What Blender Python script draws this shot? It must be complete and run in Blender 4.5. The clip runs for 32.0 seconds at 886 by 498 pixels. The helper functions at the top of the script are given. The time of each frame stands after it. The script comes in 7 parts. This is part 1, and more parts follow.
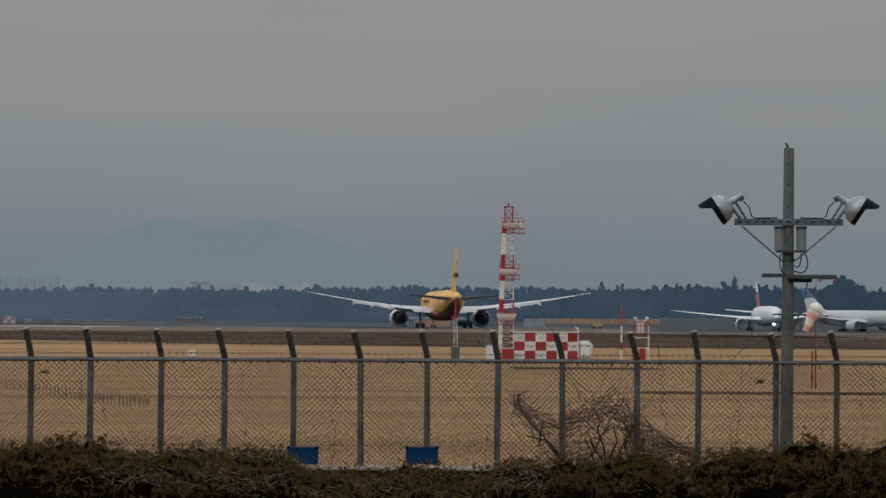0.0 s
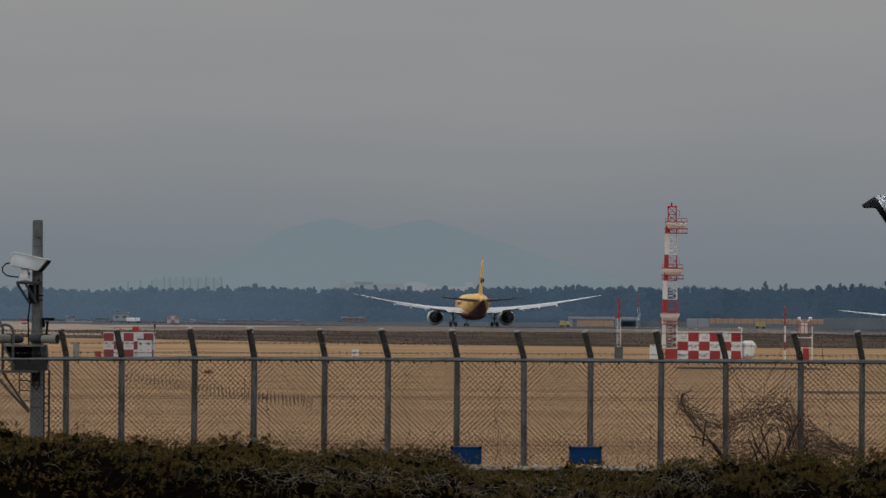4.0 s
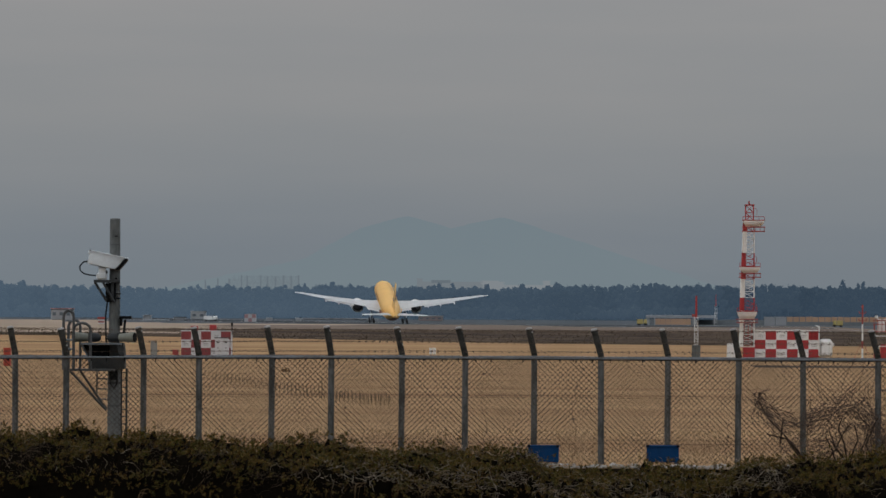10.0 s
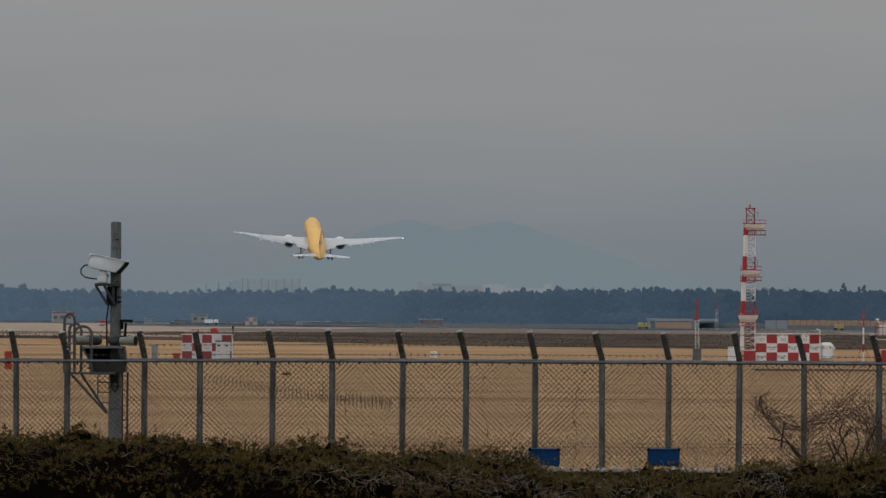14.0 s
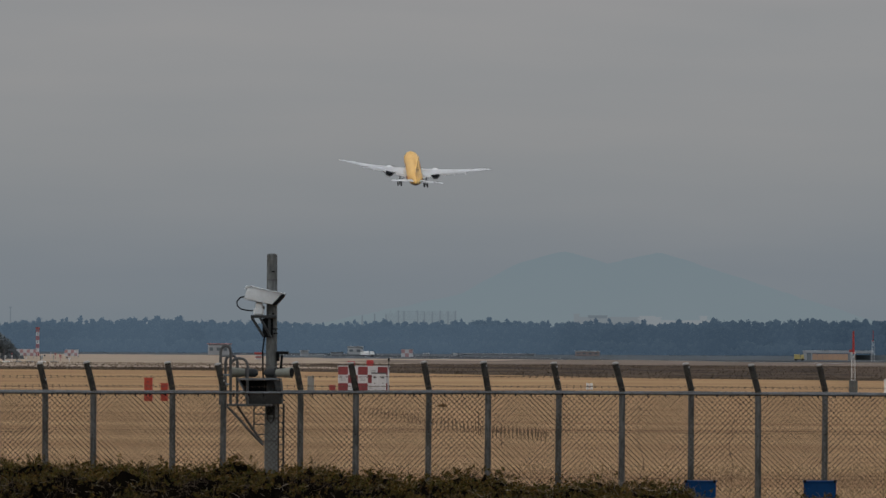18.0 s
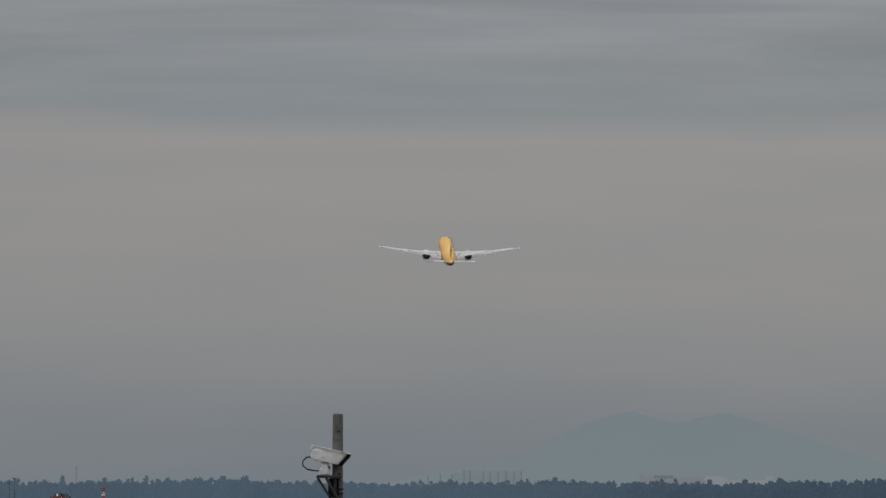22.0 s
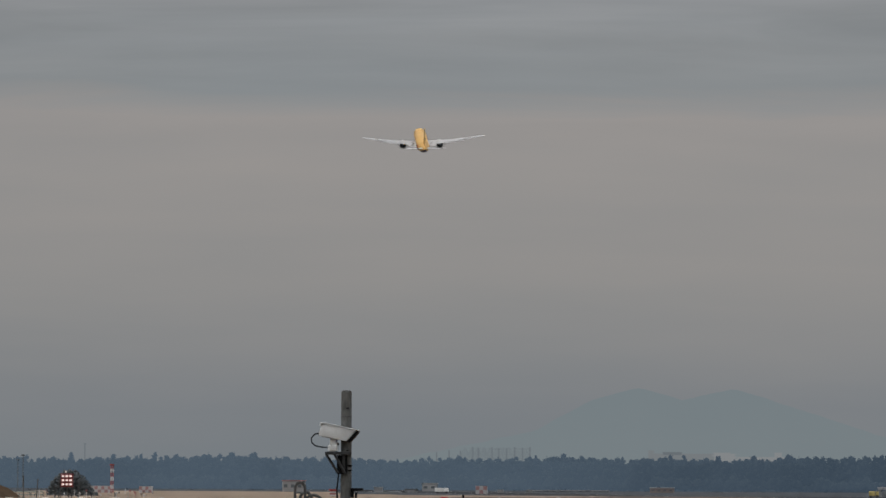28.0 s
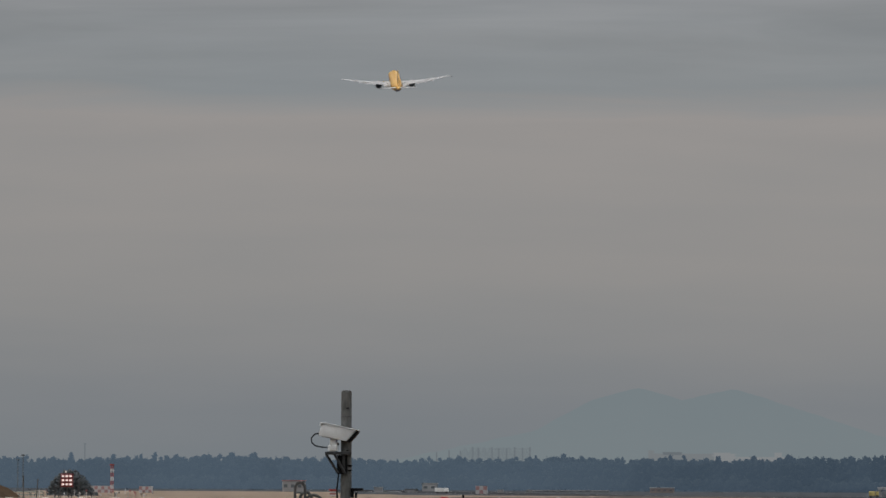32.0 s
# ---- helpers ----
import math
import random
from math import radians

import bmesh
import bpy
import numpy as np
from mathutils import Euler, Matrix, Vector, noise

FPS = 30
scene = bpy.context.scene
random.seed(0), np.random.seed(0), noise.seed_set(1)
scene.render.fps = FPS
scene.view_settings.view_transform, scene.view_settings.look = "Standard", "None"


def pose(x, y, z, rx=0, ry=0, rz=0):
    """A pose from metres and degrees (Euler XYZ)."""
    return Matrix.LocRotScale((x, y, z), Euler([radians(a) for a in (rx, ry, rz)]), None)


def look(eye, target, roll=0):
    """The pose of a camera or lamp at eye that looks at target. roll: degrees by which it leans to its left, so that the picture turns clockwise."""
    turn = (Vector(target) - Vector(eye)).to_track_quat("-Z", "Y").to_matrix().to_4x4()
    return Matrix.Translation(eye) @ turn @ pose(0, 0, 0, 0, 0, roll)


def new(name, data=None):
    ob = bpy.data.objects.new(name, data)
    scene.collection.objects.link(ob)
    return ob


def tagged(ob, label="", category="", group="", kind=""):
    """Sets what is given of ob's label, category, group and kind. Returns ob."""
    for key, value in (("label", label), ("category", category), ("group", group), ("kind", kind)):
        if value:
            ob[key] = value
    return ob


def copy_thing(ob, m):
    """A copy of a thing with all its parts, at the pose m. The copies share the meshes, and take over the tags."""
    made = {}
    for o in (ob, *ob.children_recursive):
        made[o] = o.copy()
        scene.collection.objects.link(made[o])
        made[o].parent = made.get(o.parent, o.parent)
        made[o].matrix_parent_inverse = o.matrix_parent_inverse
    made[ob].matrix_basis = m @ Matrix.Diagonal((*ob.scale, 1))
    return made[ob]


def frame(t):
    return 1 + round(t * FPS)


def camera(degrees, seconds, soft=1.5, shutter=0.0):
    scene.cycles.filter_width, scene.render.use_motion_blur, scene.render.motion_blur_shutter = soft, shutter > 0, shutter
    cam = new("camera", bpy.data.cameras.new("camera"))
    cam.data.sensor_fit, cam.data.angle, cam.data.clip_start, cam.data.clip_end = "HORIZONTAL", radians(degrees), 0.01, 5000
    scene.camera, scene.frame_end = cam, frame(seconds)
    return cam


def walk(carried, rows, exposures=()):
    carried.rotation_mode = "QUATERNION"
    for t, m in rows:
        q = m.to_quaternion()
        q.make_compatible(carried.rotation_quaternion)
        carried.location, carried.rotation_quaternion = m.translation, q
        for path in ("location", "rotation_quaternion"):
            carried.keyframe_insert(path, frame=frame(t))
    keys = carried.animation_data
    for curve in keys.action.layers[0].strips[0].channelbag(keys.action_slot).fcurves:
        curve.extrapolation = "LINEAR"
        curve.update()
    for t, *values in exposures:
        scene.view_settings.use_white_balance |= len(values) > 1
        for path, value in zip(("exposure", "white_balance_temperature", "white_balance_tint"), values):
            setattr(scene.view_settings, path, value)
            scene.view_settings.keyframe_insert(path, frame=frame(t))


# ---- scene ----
# ---- the camera stands on a tripod behind the hedge and pans after the airliner ----
cam = camera(7.3, 32.0)
EYE = 2.65
LEAN = 0.32  # the tripod stands a little out of true
# seconds, degrees turned to the left, degrees tilted up
PAN = [(0, 0.000, 0.555), (0.5, 0.029, 0.555), (1, 0.186, 0.554), (1.5, 0.347, 0.558), (2, 0.435, 0.555), (2.5, 0.664, 0.551), (3, 0.742, 0.551),
       (3.5, 1.002, 0.552), (4, 1.347, 0.547), (4.5, 1.371, 0.547), (6.5, 1.499, 0.530), (7, 1.516, 0.532), (7.5, 1.520, 0.530), (8, 1.815, 0.531),
       (8.5, 1.977, 0.530), (9, 1.980, 0.532), (9.5, 1.980, 0.530), (10, 1.984, 0.530), (10.5, 1.977, 0.527), (11, 1.984, 0.499), (11.5, 1.984,
       0.499), (12, 1.984, 0.499), (12.5, 1.984, 0.499), (13, 1.961, 0.513), (13.5, 1.958, 0.535), (15.5, 2.457, 0.640), (16, 2.764, 0.674), (16.5,
       3.185, 0.714), (17, 3.265, 0.764), (17.5, 3.265, 0.792), (18, 3.279, 0.814), (18.5, 3.315, 0.842), (19, 3.322, 0.885), (19.5, 3.345, 1.177),
       (20, 3.496, 1.341), (20.5, 3.576, 1.518), (21, 3.691, 1.704), (21.5, 3.749, 1.889), (22, 3.829, 2.131), (22.5, 3.871, 2.067), (23, 3.914,
       2.002), (23.5, 3.899, 1.945), (24, 3.899, 1.938), (25.5, 3.899, 1.938), (27.5, 3.899, 1.938), (32, 3.899, 1.938)]
walk(cam, [(t, pose(0, 0, EYE, 90 + tilt, 0, turn) @ pose(0, 0, 0, 0, 0, LEAN)) for t, turn, tilt in PAN],
     [(0, 0.0, 6360, 10), (13, 0.0, 6360, 10), (19, 0.0, 6370, 10), (24, 0.0, 6730, 12), (32, 0.0, 6730, 12)])

# ---- an overcast afternoon: a grey, slightly streaky sky and a weak, wide sun ----
world = bpy.data.worlds.new("world")
scene.world = world
world.use_nodes = True
wn, wl = world.node_tree.nodes, world.node_tree.links
wn.clear()


def wnode(kind, **values):
    n = wn.new(kind)
    for key, value in values.items():
        n.inputs[key].default_value = value
    return n


def wmath(op, a, b=0.0):
    n = wn.new("ShaderNodeMath")
    n.operation = op
    for i, v in enumerate((a, b)):
        if isinstance(v, (int, float)):
            n.inputs[i].default_value = v
        else:
            wl.new(v, n.inputs[i])
    return n.outputs[0]


def wmix(fac, a, b):
    n = wn.new("ShaderNodeMix")
    n.data_type = "RGBA"
    for i, v in ((0, fac), (6, a), (7, b)):
        if isinstance(v, (int, float)):
            n.inputs[i].default_value = v
        elif isinstance(v, tuple):
            n.inputs[i].default_value = (*v, 1)
        else:
            wl.new(v, n.inputs[i])
    return n.outputs[2]


SUN_HEIGHT, SUN_TURN = 38.0, 215.0  # degrees above the horizon, degrees clockwise from ahead
sky = wn.new("ShaderNodeTexSky")
sky.sky_type = "NISHITA"
sky.sun_disc = False
sky.sun_elevation, sky.sun_rotation = radians(SUN_HEIGHT), radians(SUN_TURN)
dirs = wn.new("ShaderNodeTexCoord")
split = wn.new("ShaderNodeSeparateXYZ")
wl.new(dirs.outputs["Generated"], split.inputs[0])
height = wmath("MAXIMUM", split.outputs[2], 0.0)
ramp = wn.new("ShaderNodeValToRGB")
stops = [(0.0, (0.169, 0.201, 0.225)), (0.12, (0.191, 0.213, 0.234)), (0.30, (0.252, 0.257, 0.261)), (0.50, (0.284, 0.280, 0.279)),
         (0.585, (0.291, 0.284, 0.283)), (0.635, (0.228, 0.251, 0.268)), (0.80, (0.250, 0.266, 0.282)), (1.0, (0.30, 0.310, 0.320))]
for i, (at, col) in enumerate(stops):
    e = ramp.color_ramp.elements[i] if i < 2 else ramp.color_ramp.elements.new(at)
    e.position, e.color = at, (*col, 1)
stretch = wn.new("ShaderNodeMapping")
stretch.inputs["Scale"].default_value = (9, 9, 110)
wl.new(dirs.outputs["Generated"], stretch.inputs[0])
streak = wnode("ShaderNodeTexNoise", Scale=1.6, Detail=5.0, Roughness=0.55, Distortion=0.4)
wl.new(stretch.outputs[0], streak.inputs["Vector"])
# the edges of the cloud layers run in shallow waves
wave = wmath("ADD", height, wmath("MULTIPLY", wmath("SUBTRACT", streak.outputs[0], 0.5), wmath("MULTIPLY", height, 0.22)))
wl.new(wmath("MULTIPLY", wave, 1 / 0.09), ramp.inputs[0])
broad = wn.new("ShaderNodeMapping")
broad.inputs["Scale"].default_value = (14, 14, 90)
wl.new(dirs.outputs["Generated"], broad.inputs[0])
patch = wnode("ShaderNodeTexNoise", Scale=1.3, Detail=3.0, Roughness=0.5)
wl.new(broad.outputs[0], patch.inputs["Vector"])
# streaks grow stronger higher up, where the cloud base shows its folds
fold = wmath("MULTIPLY", wmath("SUBTRACT", streak.outputs[0], 0.5), wmath("MULTIPLY", wmath("MAXIMUM", wmath("SUBTRACT", height, 0.047), 0.0), 26.0))
fold = wmath("ADD", fold, wmath("MULTIPLY", wmath("SUBTRACT", patch.outputs[0], 0.5), 0.13))
# an overcast sky is about three times as bright overhead as at the horizon
lift = wmath("MULTIPLY", wmath("ADD", 1.0, wmath("MULTIPLY", wmath("MAXIMUM", wmath("SUBTRACT", height, 0.09), 0.0), 2.3)), wmath("ADD", 1.0, fold))
cloud = wn.new("ShaderNodeVectorMath")
cloud.operation = "SCALE"
tint = wn.new("ShaderNodeMix")
tint.data_type, tint.blend_type = "RGBA", "MULTIPLY"
tint.inputs[0].default_value = 1.0
wl.new(ramp.outputs[0], tint.inputs[6])
wl.new(wmix(patch.outputs[0], (0.965, 1.0, 1.03), (1.03, 1.0, 0.985)), tint.inputs[7])
wl.new(tint.outputs[2], cloud.inputs[0])
wl.new(lift, cloud.inputs["Scale"])
clear = wn.new("ShaderNodeVectorMath")
clear.operation = "SCALE"
wl.new(sky.outputs[0], clear.inputs[0])
clear.inputs["Scale"].default_value = 0.06
back = wn.new("ShaderNodeBackground")
wl.new(wmix(0.95, clear.outputs[0], cloud.outputs[0]), back.inputs[0])
out = wn.new("ShaderNodeOutputWorld")
wl.new(back.outputs[0], out.inputs[0])

sun = new("sun", bpy.data.lights.new("sun", "SUN"))
sun.data.energy, sun.data.angle, sun.data.color = 0.55, radians(22), (1.0, 0.93, 0.84)
a, h = radians(SUN_TURN), radians(SUN_HEIGHT)
sun.matrix_world = look((math.sin(a) * math.cos(h) * 50, math.cos(a) * math.cos(h) * 50, math.sin(h) * 50), (0, 0, 0))


# ---- materials ----
def surface(name, col, col2=None, scale=4.0, rough=0.6, metal=0.0, bump=0.0, stretch3=(1, 1, 1), fine=6.0, contrast=(0.35, 0.65), island=None,
            objects=None, spec=0.4, share=0.72):
    """A surface of two tones mixed by a coarse and a fine noise, at the scale of metres."""
    m = bpy.data.materials.new(name)
    m.use_nodes = True
    n, l = m.node_tree.nodes, m.node_tree.links
    p = n["Principled BSDF"]
    p.inputs["Roughness"].default_value, p.inputs["Metallic"].default_value = rough, metal
    p.inputs["Specular IOR Level"].default_value = spec
    col2 = col2 or tuple(v * 0.75 for v in col)
    co = n.new("ShaderNodeTexCoord")
    mp = n.new("ShaderNodeMapping")
    mp.inputs["Scale"].default_value = stretch3
    l.new(co.outputs["Object"], mp.inputs[0])
    big, small = n.new("ShaderNodeTexNoise"), n.new("ShaderNodeTexNoise")
    for t, k, d in ((big, scale, 4.0), (small, scale * fine, 3.0)):
        t.inputs["Scale"].default_value, t.inputs["Detail"].default_value = k, d
        l.new(mp.outputs[0], t.inputs["Vector"])
    add = n.new("ShaderNodeMath")
    add.operation = "MULTIPLY_ADD"
    l.new(small.outputs[0], add.inputs[0])
    add.inputs[1].default_value = 0.45
    half = n.new("ShaderNodeMath")
    half.operation = "MULTIPLY"
    l.new(big.outputs[0], half.inputs[0])
    half.inputs[1].default_value = 0.55
    l.new(half.outputs[0], add.inputs[2])
    rng = n.new("ShaderNodeMapRange")
    rng.inputs["From Min"].default_value, rng.inputs["From Max"].default_value = contrast
    l.new(add.outputs[0], rng.inputs["Value"])
    mix = n.new("ShaderNodeMix")
    mix.data_type = "RGBA"
    l.new(rng.outputs[0], mix.inputs[0])
    mix.inputs[6].default_value, mix.inputs[7].default_value = (*col2, 1), (*col, 1)
    last = mix.outputs[2]
    if island or objects:
        if island:
            g = n.new("ShaderNodeNewGeometry").outputs["Random Per Island"]
        else:
            g = n.new("ShaderNodeObjectInfo").outputs["Random"]
        rr = n.new("ShaderNodeValToRGB")
        tones = island or objects
        for i, tone in enumerate(tones):
            e = rr.color_ramp.elements[i] if i < 2 else rr.color_ramp.elements.new(i / (len(tones) - 1))
            e.position, e.color = i / (len(tones) - 1), (*tone, 1)
        l.new(g, rr.inputs[0])
        m2 = n.new("ShaderNodeMix")
        m2.data_type, m2.blend_type = "RGBA", "MIX"
        m2.inputs[0].default_value = share
        l.new(last, m2.inputs[6])
        l.new(rr.outputs[0], m2.inputs[7])
        last = m2.outputs[2]
    l.new(last, p.inputs["Base Color"])
    if bump:
        b = n.new("ShaderNodeBump")
        b.inputs["Strength"].default_value, b.inputs["Distance"].default_value = 0.6, bump
        l.new(add.outputs[0], b.inputs["Height"])
        l.new(b.outputs[0], p.inputs["Normal"])
    return m


def glow(name, col, power):
    m = bpy.data.materials.new(name)
    m.use_nodes = True
    p = m.node_tree.nodes["Principled BSDF"]
    p.inputs["Base Color"].default_value = (*col, 1)
    p.inputs["Emission Color"].default_value, p.inputs["Emission Strength"].default_value = (*col, 1), power
    return m


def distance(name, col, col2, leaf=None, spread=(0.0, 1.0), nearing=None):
    """A far, plain backdrop with the haze's light put into its emission; with leaf, over a matt colour; with nearing,
    less hazy from one x to another.
    """
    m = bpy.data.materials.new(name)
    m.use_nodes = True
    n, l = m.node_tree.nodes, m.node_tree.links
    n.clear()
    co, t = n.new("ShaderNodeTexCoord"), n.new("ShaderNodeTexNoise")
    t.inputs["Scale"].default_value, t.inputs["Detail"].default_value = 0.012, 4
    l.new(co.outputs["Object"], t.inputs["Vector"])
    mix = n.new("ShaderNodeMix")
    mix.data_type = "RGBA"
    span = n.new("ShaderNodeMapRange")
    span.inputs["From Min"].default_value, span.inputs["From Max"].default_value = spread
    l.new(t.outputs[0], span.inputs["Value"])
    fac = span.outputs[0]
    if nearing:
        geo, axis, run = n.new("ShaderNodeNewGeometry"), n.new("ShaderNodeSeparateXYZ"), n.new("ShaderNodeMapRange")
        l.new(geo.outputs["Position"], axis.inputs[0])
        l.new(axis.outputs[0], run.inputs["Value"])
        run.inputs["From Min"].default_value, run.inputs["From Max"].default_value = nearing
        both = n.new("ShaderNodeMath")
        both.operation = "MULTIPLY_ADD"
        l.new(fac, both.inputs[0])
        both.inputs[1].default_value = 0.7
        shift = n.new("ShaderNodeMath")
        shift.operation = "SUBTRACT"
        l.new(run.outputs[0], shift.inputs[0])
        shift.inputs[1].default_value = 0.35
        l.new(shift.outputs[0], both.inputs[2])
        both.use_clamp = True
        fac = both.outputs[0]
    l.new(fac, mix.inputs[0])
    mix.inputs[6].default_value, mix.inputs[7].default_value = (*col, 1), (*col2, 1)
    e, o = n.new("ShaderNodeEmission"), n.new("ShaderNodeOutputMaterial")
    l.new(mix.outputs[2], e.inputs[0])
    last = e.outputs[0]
    if leaf:
        add, dif = n.new("ShaderNodeAddShader"), n.new("ShaderNodeBsdfDiffuse")
        dif.inputs[0].default_value = (*leaf, 1)
        l.new(last, add.inputs[0])
        l.new(dif.outputs[0], add.inputs[1])
        last = add.outputs[0]
    l.new(last, o.inputs[0])
    return m


GRASS = surface("dry_grass", (0.398, 0.264, 0.146), (0.255, 0.150, 0.085), 0.06, 1.0, stretch3=(0.11, 1, 1), fine=9.0, contrast=(0.38, 0.60), spec=0.0)
WEEDS = surface("dead_weeds", (0.125, 0.094, 0.072), (0.050, 0.041, 0.036), 0.09, 1.0, stretch3=(0.5, 1, 1), fine=8.0, contrast=(0.40, 0.60), spec=0.0)
VERGE = surface("airfield_grass", (0.24, 0.185, 0.15), (0.13, 0.112, 0.10), 0.02, 1.0, fine=8.0, contrast=(0.38, 0.6), spec=0.0)
# far pasture: distance haze put into its blue-grey colour
HAZED_PASTURE = surface("hazed_pasture", (0.115, 0.128, 0.142), (0.085, 0.097, 0.11), 0.02, 1.0, fine=8.0, spec=0.0)
MEADOW = surface("pale_meadow", (0.40, 0.315, 0.245), (0.31, 0.25, 0.20), 0.02, 1.0, fine=12.0, spec=0.0)
# hedge depths and the ground below: their shade put into a near-black colour
HEDGE_SHADE = surface("hedge_shade", (0.0060, 0.0046, 0.0030), (0.0030, 0.0024, 0.0018), 2.0, 1.0, bump=0.03, spec=0.0)
ASPHALT = surface("asphalt", (0.082, 0.088, 0.096), (0.055, 0.060, 0.068), 0.05, 1.0, fine=20.0, spec=0.0)
WHITE_LINE = surface("road_paint", (0.75, 0.75, 0.73), (0.5, 0.5, 0.48), 0.4, 0.7)
GRAVEL = surface("pale_gravel", (0.17, 0.15, 0.12), (0.06, 0.048, 0.034), 7.0, 0.9, bump=0.02, contrast=(0.4, 0.6))
CONCRETE = surface("pole_concrete", (0.145, 0.152, 0.150), (0.080, 0.086, 0.086), 3.5, 0.92, bump=0.004, stretch3=(1, 1, 0.3), fine=7.0, contrast=(0.38, 0.62), spec=0.08)
POST = surface("weathered_post", (0.118, 0.121, 0.120), (0.054, 0.056, 0.055), 6.0, 0.9, bump=0.004, stretch3=(1, 1, 0.35), fine=5.0, contrast=(0.4, 0.6), spec=0.08)
POST_ARM = surface("dark_post_arm", (0.055, 0.054, 0.05), (0.026, 0.026, 0.024), 9.0, 0.95, bump=0.004, contrast=(0.4, 0.6), spec=0.05)
CAP = surface("post_cap", (0.42, 0.42, 0.41), (0.24, 0.24, 0.23), 20.0, 0.8)
STEEL = surface("galvanised_steel", (0.185, 0.21, 0.235), (0.105, 0.12, 0.135), 8.0, 0.5, 0.55, fine=6.0)
DULL = surface("dull_steel", (0.095, 0.10, 0.104), (0.055, 0.058, 0.06), 6.0, 0.6, 0.35)
WIRE = surface("fence_wire", (0.056, 0.050, 0.043), (0.026, 0.024, 0.020), 3.0, 0.85, 0.0, spec=0.1)
RUSTY = surface("rusty_wire", (0.12, 0.085, 0.06), (0.07, 0.055, 0.045), 6.0, 0.85)
BLACK = surface("black_plastic", (0.008, 0.009, 0.011), (0.005, 0.006, 0.007), 9.0, 0.6, spec=0.08)
DARK_BOX = surface("dark_painted_box", (0.032, 0.036, 0.038), (0.02, 0.022, 0.024), 5.0, 0.6)
SHROUD = surface("dark_grey_steel", (0.046, 0.050, 0.053), (0.03, 0.033, 0.035), 5.0, 0.7, 0.1, spec=0.2)
SLEEVE = surface("sleeve_grey", (0.15, 0.16, 0.163), (0.09, 0.098, 0.10), 4.0, 0.7, stretch3=(1, 1, 0.3))
HOUSING = surface("pale_housing", (0.64, 0.69, 0.72), (0.56, 0.60, 0.63), 7.0, 0.45, fine=5.0)
HORN = surface("grey_horn", (0.25, 0.25, 0.235), (0.17, 0.17, 0.16), 6.0, 0.55)
SPEAKER = surface("greenish_grey_paint", (0.225, 0.235, 0.205), (0.16, 0.168, 0.145), 6.0, 0.6, spec=0.2)
REFLECTOR = surface("spun_aluminium", (0.46, 0.485, 0.51), (0.32, 0.34, 0.36), 4.0, 0.42, 0.6, fine=9.0)
BOXGREY = surface("grey_cabinet", (0.25, 0.26, 0.26), (0.17, 0.175, 0.175), 6.0, 0.6)
RED = surface("signal_red", (0.39, 0.032, 0.034), (0.28, 0.028, 0.03), 0.9, 0.55, fine=8.0)
WHITE = surface("signal_white", (0.80, 0.80, 0.79), (0.63, 0.63, 0.61), 0.8, 0.55, fine=8.0)
# red and white paled for distance haze; the white also serves the duller shelter
PALE_RED = surface("hazed_red", (0.34, 0.10, 0.105), (0.28, 0.09, 0.095), 0.3, 0.8)
PALE_WHITE = surface("hazed_dull_white", (0.60, 0.60, 0.61), (0.50, 0.505, 0.52), 0.3, 0.8)
DARK_RED = surface("faded_red", (0.33, 0.05, 0.045), (0.22, 0.04, 0.035), 1.0, 0.6)
BOARD_RED = surface("dark_board_red", (0.17, 0.035, 0.035), (0.11, 0.026, 0.028), 1.0, 0.7)
SHELTER_RED = surface("weathered_shelter_red", (0.25, 0.048, 0.052), (0.17, 0.038, 0.042), 0.9, 0.65, fine=8.0)
RAIL_GREEN = surface("pale_green_paint", (0.26, 0.31, 0.28), (0.20, 0.25, 0.23), 0.5, 0.7)
ORANGE = surface("orange_red_cabinet", (0.42, 0.055, 0.03), (0.32, 0.045, 0.025), 1.2, 0.6)
BLUE = surface("blue_plastic", (0.005, 0.040, 0.125), (0.004, 0.028, 0.09), 5.0, 0.8, spec=0.1)
SOCK_ORANGE = surface("orange_cloth", (0.82, 0.47, 0.38), (0.72, 0.36, 0.28), 4.0, 0.85)
SOCK_WHITE = surface("white_cloth", (0.85, 0.83, 0.80), (0.68, 0.66, 0.63), 4.0, 0.85)
LEAF = surface("hedge_leaf", (0.125, 0.072, 0.020), (0.036, 0.042, 0.008), 1.6, 0.6, fine=5.0, contrast=(0.42, 0.58), island=[(0.008, 0.008, 0.003), (0.085, 0.086, 0.015), (0.14, 0.066, 0.018), (0.018, 0.021, 0.005), (0.24, 0.135, 0.042),
               (0.010, 0.010, 0.004), (0.062, 0.062, 0.012), (0.014, 0.013, 0.004), (0.18, 0.145, 0.050)], spec=0.04, share=0.72)
TWIG = surface("bare_twig", (0.13, 0.105, 0.085), None, 6.0, 0.85, island=[(0.050, 0.034, 0.022), (0.26, 0.20, 0.14), (0.075, 0.052, 0.034), (0.14, 0.10, 0.068), (0.045, 0.032, 0.021), (0.09, 0.064, 0.042)], spec=0.0)
PALE_TWIG = surface("bleached_twig", (0.34, 0.28, 0.21), None, 6.0, 0.85, island=[(0.30, 0.24, 0.18), (0.55, 0.48, 0.39), (0.22, 0.175, 0.13), (0.40, 0.33, 0.25)], spec=0.0)
VINE = surface("bare_vine", (0.065, 0.045, 0.036), None, 6.0, 0.9, island=[(0.04, 0.027, 0.021), (0.15, 0.115, 0.092), (0.065, 0.046, 0.037), (0.10, 0.074, 0.06)], spec=0.0)
